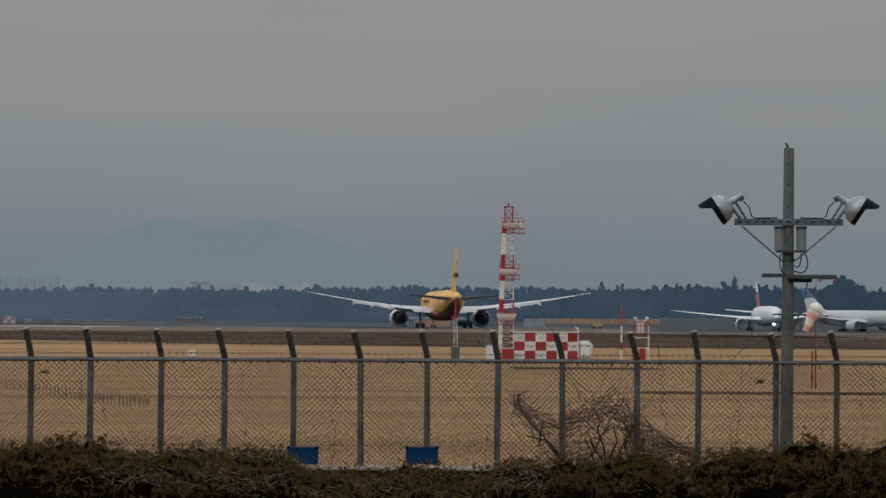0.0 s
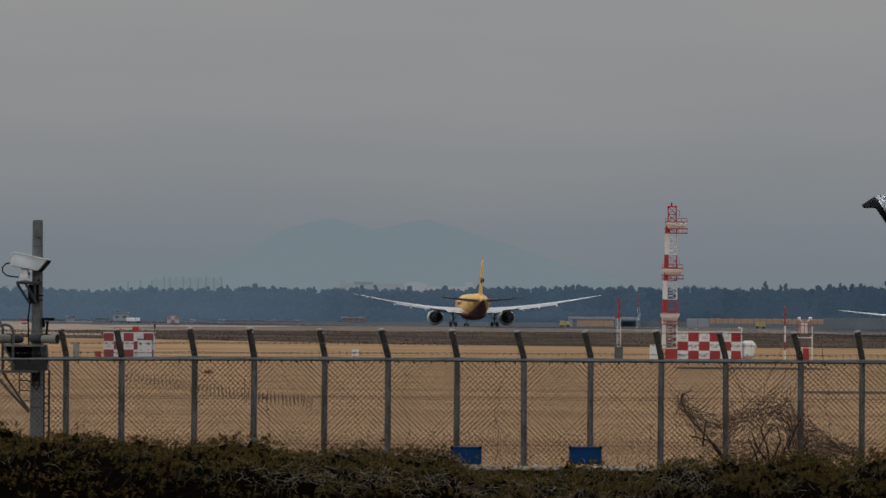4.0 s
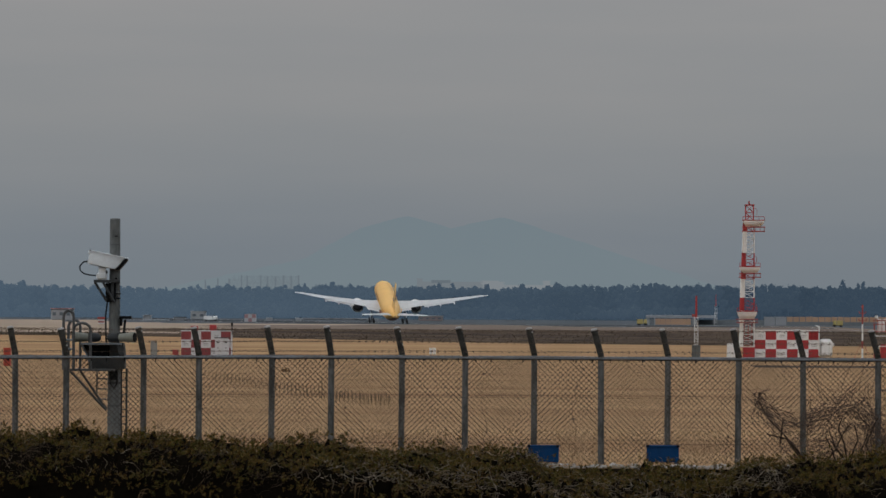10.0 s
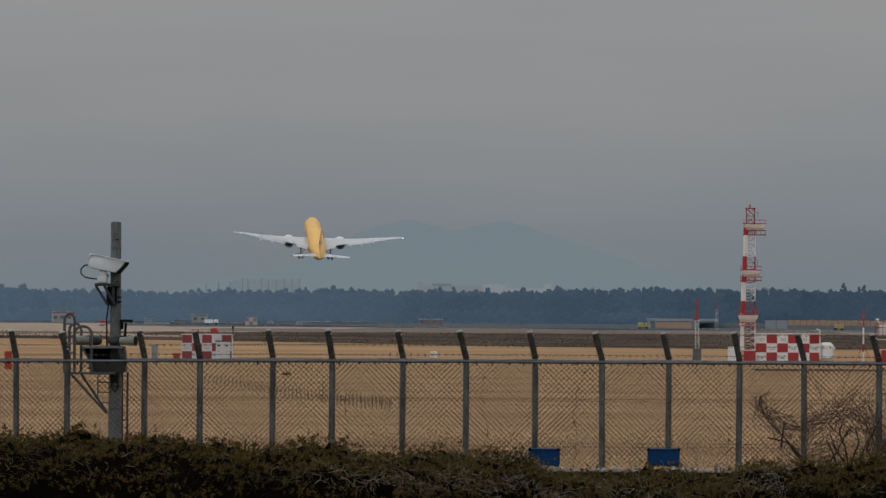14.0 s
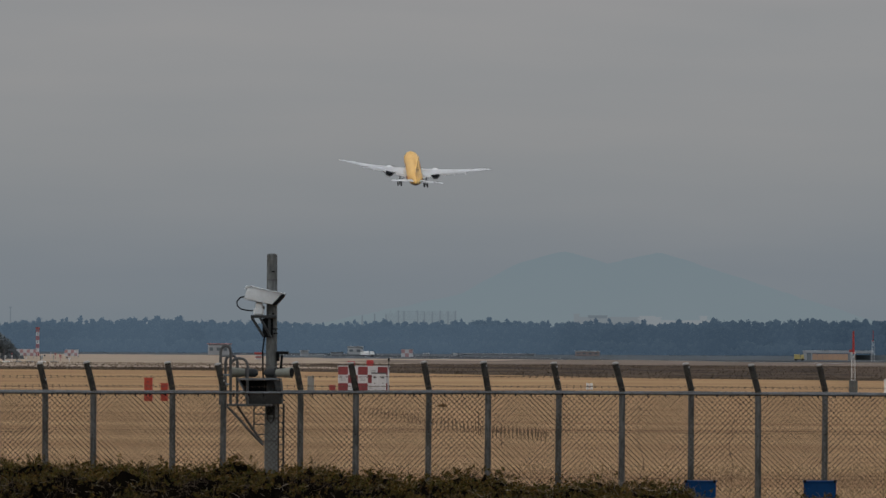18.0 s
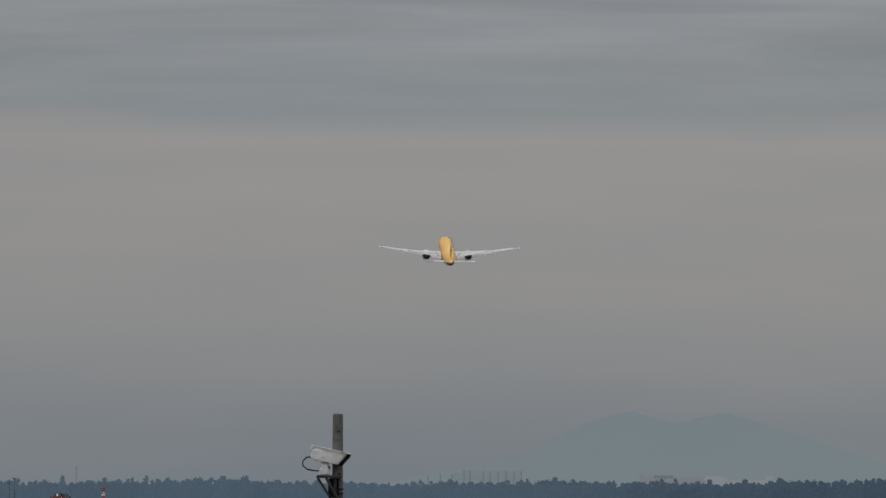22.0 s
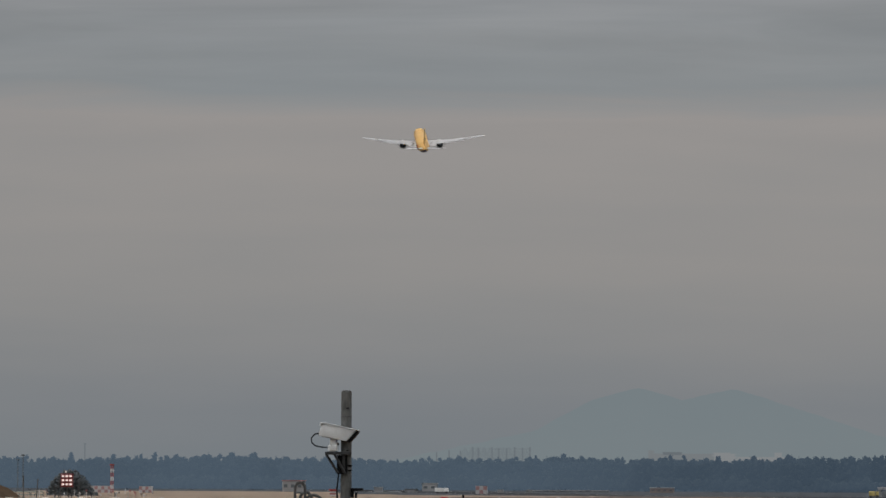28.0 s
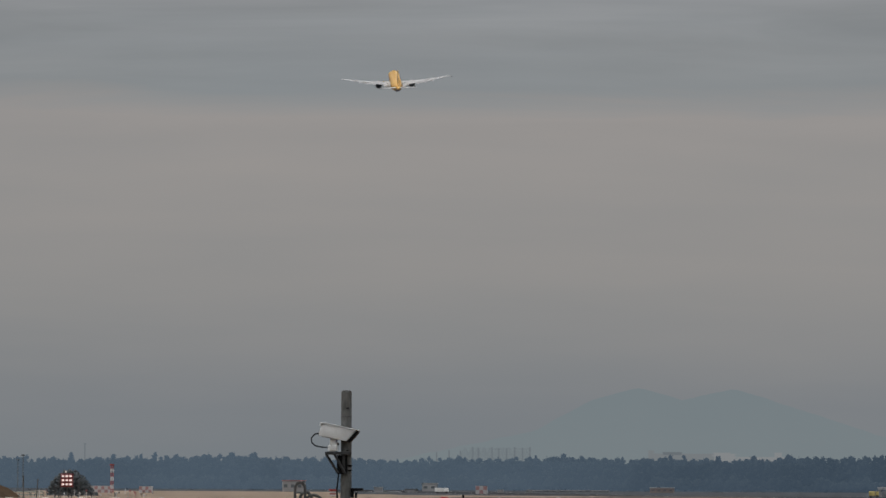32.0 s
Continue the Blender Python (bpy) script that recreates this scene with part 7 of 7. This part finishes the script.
# ---- airliners ----
def airliner(name, label, body, belly, wing_mat, fin_mat, fin_band, cowl, flex=0.0020, emblem=(3.6, 1.1), fin_low=None):
    """A large twin-engined airliner; nose along +y, origin on the body axis over the main wheels."""
    t = thing(name, label, "airliner")
    stations = [(31.0, 0.15, -0.9), (30.4, 0.85, -0.8), (29.2, 1.6, -0.6), (27.5, 2.25, -0.35), (25.5, 2.75, -0.12), (23.0, 3.05, 0), (18, 3.1, 0), (8, 3.1, 0), (-4, 3.1, 0), (-13, 3.1, 0),
                (-18, 2.85, 0.2), (-22, 2.4, 0.5), (-26, 1.75, 0.85), (-29.5, 1.05, 1.15), (-31.8, 0.5, 1.3), (-32.6, 0.15, 1.3)]
    n = 32
    rings = [[(r * math.sin(math.tau * j / n), y, z + r * math.cos(math.tau * j / n)) for j in range(n)] for y, r, z in stations]
    line_at = 12 if belly is not body else 17
    slots = lambda i, j: 1 if line_at <= j < n - line_at else 0
    fus = part("fuselage", Shape().rings(rings, slots=slots), [body, belly], t, "airliner body, darker underneath" if belly is not body else "")
    # nose glazing, tail cone outlet, belly fairing
    s = Shape()
    for k in (-2, -1, 0, 1, 2):
        s.box(k * 0.62, 28.75 - 0.22 * abs(k), 0.85 - 0.05 * abs(k), 0.52, 0.25, 0.5, (-38, 0, -16 * k), bevel=0.06)
    part("cockpit_window", s, AIR_GLASS, fus)
    part("tail_outlet", Shape().turned([(0, 0.35), (0.15, 0.3)], (0, -32.3, 1.3), (0, -33, 1.3), 12), HOT, fus)
    fair = [[(r * 1.15 * math.sin(math.tau * j / 20), y, -2.35 + r * 0.55 * math.cos(math.tau * j / 20)) for j in range(20)] for y, r in ((11, 0.4), (9, 2.0), (5, 2.75), (-4, 2.8), (-9, 2.2), (-12, 0.5))]
    part("belly_fairing", Shape().rings(fair), wing_mat if belly is body else belly, fus)
    for y, z in ((21, 0.4), (-18.5, 0.7)):
        for k in (-1, 1):
            part("door", Shape().box(k * 3.02, y, z, 0.12, 1.1, 1.9, (0, 8 * k, 0), bevel=0.05), body, fus)
    # plain bars stand in for the lettering along the body
    if belly is not body:
        for k in (-1, 1):
            part("side_stripe", Shape().box(k * 3.07, 8, 0.45, 0.06, 13, 1.0, (0, 9 * k, 0)), MAROON, fus, "plain red side stripe")
    foil = [(0, 0), (0.03, 0.32), (0.12, 0.55), (0.3, 0.68), (0.5, 0.58), (0.75, 0.3), (1, 0.03), (1, -0.03), (0.75, -0.18), (0.5, -0.34), (0.3, -0.42), (0.12, -0.36), (0.03, -0.2)]

    def flat_wing(sections, upright=False, trim=0.0, slots=None):
        rings = []
        for x, y, z, chord, thick in sections:
            ring = []
            for c, h in foil:
                ring.append((x, y - c * chord, z + h * thick + c * chord * trim) if not upright else (h * thick, y - c * chord, z))
            rings.append(ring)
        return Shape().rings(rings, slots=slots)

    wings = []
    for k in (-1, 1):
        lift = lambda x: -1.75 + 0.085 * (x - 2.5) + flex * (x - 2.5) ** 2
        sec = [(2.0, 10.2, 14.6, 1.8), (6.0, 6.9, 10.9, 1.4), (10.0, 3.9, 7.7, 1.05), (16.0, -0.3, 5.9, 0.8), (22.0, -4.4, 4.4, 0.55), (27.0, -7.9, 3.1, 0.38), (30.0, -10.2, 2.2, 0.26), (32.4, -13.4, 0.7, 0.1)]
        w = part("wing", flat_wing([(k * x, y, lift(x), c, th) for x, y, c, th in sec]), wing_mat, t, "pale grey swept wing")
        # flaps lowered a little behind the trailing edge
        for xa, xb in ((3.2, 7.4), (11.8, 21.5)):
            te = lambda x: np.interp(x, [q[0] for q in sec], [q[1] - q[2] for q in sec])
            ring = []
            for x in (xa, xb):
                c = 1.9 if x < 10 else (1.3 if x < 15 else 0.8)
                y0, z0 = te(x) + 0.5, lift(x) - 0.05
                ring.append([(k * x, y0, z0 + 0.15), (k * x, y0 - c * 0.5, z0 - 0.1), (k * x, y0 - c, z0 - 0.38), (k * x, y0 - c * 0.5, z0 - 0.26), (k * x, y0, z0 - 0.12)])
            part("flap", Shape().rings(ring), wing_mat, w)
        for x in (6.5, 13.0, 17.0, 21.5):
            y = np.interp(x, [q[0] for q in sec], [q[1] - q[2] for q in sec])
            z = lift(x) - 0.5
            s = Shape().turned([(0, 0.05), (0.8, 0.26), (2.4, 0.32), (3.8, 0.22), (4.6, 0.04)], (k * x, y + 3.2, z + 0.1), (k * x, y - 1.4, z - 0.25), 10)
            part("flap_fairing", s, wing_mat, w)
        tip = (k * 32.3, -13.9, lift(32.4))
        part("tip_light", Shape().turned([(0, 0.05), (0.08, 0.07), (0.16, 0.02)], tip, (tip[0], tip[1] - 1, tip[2]), 8), LIGHT, w, "lit white wing tip light")
        # engine: cowl, fan, core nozzle and plug, pylon
        ex, ez = k * 9.55, -3.2
        s = Shape().turned([(0.9, 1.52), (0.35, 1.56), (0, 1.68), (0.25, 1.90), (0.9, 2.06), (2.4, 2.12), (4.0, 2.04), (5.3, 1.88), (5.32, 1.84), (4.2, 1.62)], (ex, 10.2, ez), (ex, 0, ez), 28)
        e = part("engine", s, cowl, t, "large jet engine under the wing")
        part("fan_face", Shape().turned([(0, 1.5), (0.1, 1.5)], (ex, 9.6, ez), (ex, 0, ez), 28), HOT, e)
        part("spinner", Shape().turned([(0, 0.05), (0.5, 0.45), (0.6, 0.45)], (ex, 9.95, ez), (ex, 0, ez), 16), DULL, e)
        part("inlet_lip", Shape().turned([(0, 1.70), (-0.06, 1.78), (0.05, 1.86), (0.35, 1.95)], (ex, 10.22, ez), (ex, 0, ez), 28), STEEL, e)
        part("duct_back", Shape().turned([(0, 1.52), (0.05, 1.52)], (ex, 5.9, ez), (ex, 0, ez), 28), HOT, e)
        part("core_nozzle", Shape().turned([(0, 1.2), (1.2, 1.05), (2.6, 0.72), (2.62, 0.62), (2.0, 0.6)], (ex, 5.9, ez), (ex, 0, ez), 20), HOT, e)
        part("exhaust_plug", Shape().turned([(0, 0.45), (0.8, 0.38), (1.8, 0.06)], (ex, 3.9, ez), (ex, 0, ez), 14), DULL, e)
        s = Shape().rings([[(ex - 0.22, 7.6, ez + 1.7), (ex + 0.22, 7.6, ez + 1.7), (ex + 0.2, 0.6, ez + 1.1), (ex - 0.2, 0.6, ez + 1.1)],
                           [(ex - 0.2, 4.2, lift(9.75) + 0.3), (ex + 0.2, 4.2, lift(9.75) + 0.3), (ex + 0.18, -1.5, lift(9.75) - 0.3), (ex - 0.18, -1.5, lift(9.75) - 0.3)]])
        part("pylon", s, wing_mat, e)
        wings += [(k, w), (k, e)]
        # tailplane
        st = [(k * 0.8, -22.6, 0.7, 7.2, 0.6), (k * 5, -26.0, 1.15, 5.0, 0.4), (k * 10.6, -30.4, 1.75, 2.5, 0.2), (k * 10.9, -31.2, 1.78, 1.4, 0.08)]
        part("tailplane", flat_wing(st, trim=0.09), wing_mat, t, "pale grey tailplane")
    fin = [(0, -18.5, 2.3, 10.5, 0.9), (0, -21.0, 4.6, 8.6, 0.72), (0, -24.6, 8.2, 6.6, 0.55), (0, -28.9, 11.9, 4.0, 0.36), (0, -29.6, 12.3, 3.1, 0.15)]
    f = part("fin", flat_wing(fin, True, slots=lambda i, j: 1 if i < 2 else 0), [fin_mat, fin_low or fin_mat], t, "tall swept tail fin")
    for k in (-1, 1):
        part("fin_emblem", Shape().box(k * 0.36, -28.6, 6.4, 0.06, *emblem, (0, -3 * k, 0), bevel=0.02), fin_band, f, "plain coloured tail emblem")
    part("dorsal_fillet", flat_wing([(0, -15.5, 2.6, 6, 0.3), (0, -19.0, 3.6, 4, 0.3)], True), fin_low or fin_mat, f)
    # undercarriage
    gear = []
    for k in (-1, 1):
        g = new("main_gear")
        g.parent = t
        g.location = (k * 5.5, -2.4, -2.0)
        tagged(g, "six-wheeled main undercarriage leg")
        leg = part("leg", Shape().tube((0, 0, 0.6), (0, 0, -2.9), 0.24, 0.19, n=10).tube((-k * 2.0, 0, 0.2), (0, 0, -1.8), 0.10, n=6), DULL, g)
        part("bogie", Shape().box(0, 0, -2.98, 0.35, 3.3, 0.35, bevel=0.06), DULL, g)
        part("gear_door", Shape().box(k * 0.45, 0, -0.9, 0.08, 2.3, 1.9, bevel=0.02), SKIN, g)
        for y in (-1.45, 0, 1.45):
            for x in (-0.7, 0.7):
                part("wheel", Shape().turned([(0, 0.42), (0.06, 0.60), (0.18, 0.66), (0.34, 0.66), (0.46, 0.60), (0.52, 0.42)], (x - 0.26, y, -2.98), (x + 1, y, -2.98), 18), TYRE, g)
        gear.append(g)
    g = new("nose_gear")
    g.parent = t
    g.location = (0, 23.2, -2.4)
    tagged(g, "twin-wheeled nose undercarriage leg")
    part("leg", Shape().tube((0, 0, 0), (0, 0, -2.7), 0.16, 0.13, n=8).tube((0, 1.6, 0), (0, 0, -1.5), 0.08, n=6), DULL, g)
    for x in (-0.42, 0.42):
        part("wheel", Shape().turned([(0, 0.35), (0.05, 0.5), (0.2, 0.54), (0.31, 0.5), (0.36, 0.35)], (x - 0.18, 0, -2.70), (x + 1, 0, -2.70), 16), TYRE, g)
    for k in (-1, 1):
        part("gear_door", Shape().box(k * 0.6, 0.9, -0.55, 0.06, 1.8, 0.9), wing_mat, g)
    gear.append(g)
    return t, gear, wings


GROUND_TO_AXIS = 5.64
plane, plane_gear, plane_wings = airliner("cargo_airliner", "yellow cargo airliner with red belly taking off from the runway", YELLOW, MAROON, SKIN, YELLOW, MAROON, NACELLE)
taxi, taxi_gear, taxi_wings = airliner("taxiing_airliner", "white airliner with red tail taxiing nose on", AIR_WHITE, AIR_WHITE, AIR_WHITE, AIR_WHITE, TAIL_RED, AIR_WHITE, 0.0008, (4.6, 1.2), TAIL_RED)
part("landing_light", Shape().turned([(0, 0.3), (0.15, 0.42), (0.3, 0.3)], (0, 23.9, -3.1), (0, 40, -3.1), 12), glow("landing_lamp", (1.0, 0.92, 0.8), 8.0), taxi, "bright landing lamp")
parked, parked_gear, parked_wings = airliner("waiting_airliner", "white airliner with blue tail waiting side on", AIR_HAZED, AIR_HAZED, AIR_HAZED, AIR_BLUE, AIR_HAZED, AIR_HAZED, 0.0020, (0.5, 0.3), AIR_HAZED)
p = spot(1515, 588, 2440)
parked.matrix_basis = pose(p.x, 2440, ground_z(p.x, 2440) + GROUND_TO_AXIS * 0.85, 0, 0, -138) @ Matrix.Scale(0.85, 4)


def flying_bird():
    t = thing("flying_bird", "small dark bird flying low over the field", "bird")
    prof = [(-0.06, 0.003), (-0.04, 0.009), (-0.01, 0.016), (0.02, 0.015), (0.04, 0.012), (0.055, 0.010), (0.066, 0.003)]
    part("body", Shape().turned([(a + 0.06, r) for a, r in prof], (0, -0.06, 0), (0, 1, 0), 10), BIRD, t)
    for k in (-1, 1):
        part("wing", Shape().rings([[(k * x, y0, z), (k * x, (y0 + y1) / 2, z + 0.006), (k * x, y1, z), (k * x, (y0 + y1) / 2, z - 0.003)] for x, y0, y1, z in
                                    ((0.010, 0.026, -0.016, 0.008), (0.04, 0.032, -0.013, 0.027), (0.07, 0.02, -0.013, 0.03), (0.095, -0.003, -0.013, 0.02))]), BIRD, t)
    part("tail", Shape().box(0, -0.07, 0, 0.022, 0.034, 0.005), BIRD, t)
    part("beak", Shape().turned([(0, 0.004), (0.013, 0.001)], (0, 0.064, 0), (0, 1, 0), 6), BLACK, t)
    return t


bird = flying_bird()


def motions():
    # the take-off: seconds, place, pitch, bank, heading
    run = [(0, 0.1, 1599.4, 5.46, -0.3, 0.0, 5.6), (1, -8.7, 1653.2, 5.44, -0.3, 0.0, 5.6), (2, -17.5, 1712.0, 5.42, -0.3, 0.0, 5.6), (3, -26.3, 1775.2, 5.39,
           -0.3, 0.0, 5.6), (4, -35.2, 1842.3, 5.31, -0.3, 0.0, 5.6), (6.5, -59.4, 2023.1, 4.86, -0.3, 0.0, 5.6), (7, -64.3, 2061.0, 4.75, -0.3, 0.0, 5.6), (7.5,
           -69.5, 2099.3, 4.66, 0.4, 0.0, 5.6), (8, -75.6, 2138.0, 4.55, 2.0, 0.0, 5.6), (8.5, -81.0, 2176.8, 4.62, 5.3, 0.2, 5.8), (9, -86.4, 2215.8, 4.85, 8.3,
           0.5, 6.1), (10, -97.5, 2294.3, 6.05, 10.8, 0.7, 6.6), (11, -108.1, 2373.0, 9.70, 13.0, 1.2, 6.7), (12, -118.6, 2451.4, 14.74, 14.5, 2.0, 6.7), (13,
           -128.9, 2529.3, 22.18, 15.2, 1.2, 6.8), (13.5, -133.6, 2568.1, 26.31, 15.0, 1.4, 6.8), (15.5, -154.5, 2720.1, 47.36, 14.5, 2.3, 6.8), (16, -159.7,
           2757.3, 53.02, 14.3, 2.7, 6.8), (17, -169.6, 2830.6, 65.30, 14.0, 3.5, 6.8), (18, -178.9, 2902.6, 76.98, 13.6, 3.0, 6.8), (19, -187.3, 2973.2, 88.77,
           13.3, 2.0, 6.8), (20, -195.5, 3042.8, 100.39, 13.2, 1.1, 6.8), (21, -203.0, 3111.5, 109.84, 13.1, 0.4, 6.8), (22, -210.6, 3179.8, 119.64, 12.9, 0.3,
           6.8), (23, -218.4, 3248.2, 129.40, 12.8, 0.4, 6.8), (24, -226.6, 3317.4, 139.51, 12.8, 0.2, 6.8), (25, -233.9, 3388.2, 149.91, 12.8, -0.2, 6.8), (28,
           -258.1, 3620.2, 181.66, 12.8, -1.6, 6.8), (29, -267.6, 3708.3, 193.67, 12.8, -1.8, 6.8), (30, -277.8, 3804.2, 206.90, 12.8, -2.0, 6.8), (31, -289.4,
           3909.7, 221.11, 12.8, -2.2, 6.8), (32, -302.6, 4026.8, 236.44, 12.8, -2.4, 6.8)]
    walk(plane, [(t, pose(x, y, z, pitch, bank, turn)) for t, x, y, z, pitch, bank, turn in run])
    # the wings bend up as they take the load; the engines go with them
    for k, w in plane_wings:
        root = Matrix.Translation((k * 2.5, 0, -1.75))
        bend = lambda a: root @ pose(0, 0, 0, 0, -k * a, 0) @ root.inverted()
        walk(w, [(0, bend(0)), (5, bend(0.3)), (7.5, bend(1.2)), (8.5, bend(3.4)), (9.5, bend(5.3)), (11, bend(6.0)), (14, bend(5.9)), (20, bend(4.9)), (32, bend(4.7))])
    # the wheels fold away during the climb
    for k, g in zip((-1, 1), plane_gear):
        at = Vector(g.location)
        walk(g, [(0, pose(*at)), (8.8, pose(*at)), (10.2, pose(at.x, at.y, at.z - 0.7)), (19.2, pose(at.x, at.y, at.z - 0.6)), (20.0, pose(*at, 0, 30 * k, 0)), (20.8, pose(*at, 0, 48 * k, 0)),
                 (21.4, pose(*at, 0, 66 * k, 0)), (22.0, pose(at.x, at.y, at.z + 0.3, 0, 84 * k, 0)), (32, pose(at.x, at.y, at.z + 0.3, 0, 84 * k, 0))])
    at = Vector(plane_gear[2].location)
    walk(plane_gear[2], [(0, pose(*at)), (19.9, pose(*at)), (20.8, pose(*at, 45, 0, 0)), (21.7, pose(at.x, at.y, at.z + 0.5, 88, 0, 0)), (32, pose(at.x, at.y, at.z + 0.5, 88, 0, 0))])
    # the white airliner creeps along the taxiway
    creep = []
    for t, u in ((0, 1355), (2, 1355.5), (4, 1362), (7, 1400), (10, 1450), (14, 1530), (20, 1660), (32, 1920)):
        q = spot(u, 588, 2440)
        creep.append((t, pose(q.x, 2440, ground_z(q.x, 2440) + GROUND_TO_AXIS, 0, 0, 184.0)))
    walk(taxi, creep)
    # a bird crosses from the right
    fly = []
    for t, u, v, d in ((0, 12000, 250, 150), (10, 4800, 270, 150), (14.5, 1600, 285, 150), (15.5, 903, 290, 150), (15.6, 838, 298, 150), (16.0, 545, 339, 150), (16.4, 250, 292, 150), (16.5, 202, 304, 150), (16.7, 70, 354, 150), (16.9, -72, 450, 150), (17.1, -210, 550, 150), (17.3, -350, 600, 150), (17.6, -560, 628, 150),
                       (18.0, -860, 640, 150), (22, -3700, 610, 150), (32, -10500, 520, 150)):
        q = spot(u, v, d) if abs(u - 784) < 3000 else Vector(((u - 784) / UNIT * d, d, spot(784, v, d).z))
        fly.append((t, pose(q.x, q.y, q.z, 4, 20 if int(t * 5) % 2 else -20, 88)))
    walk(bird, fly)


motions()
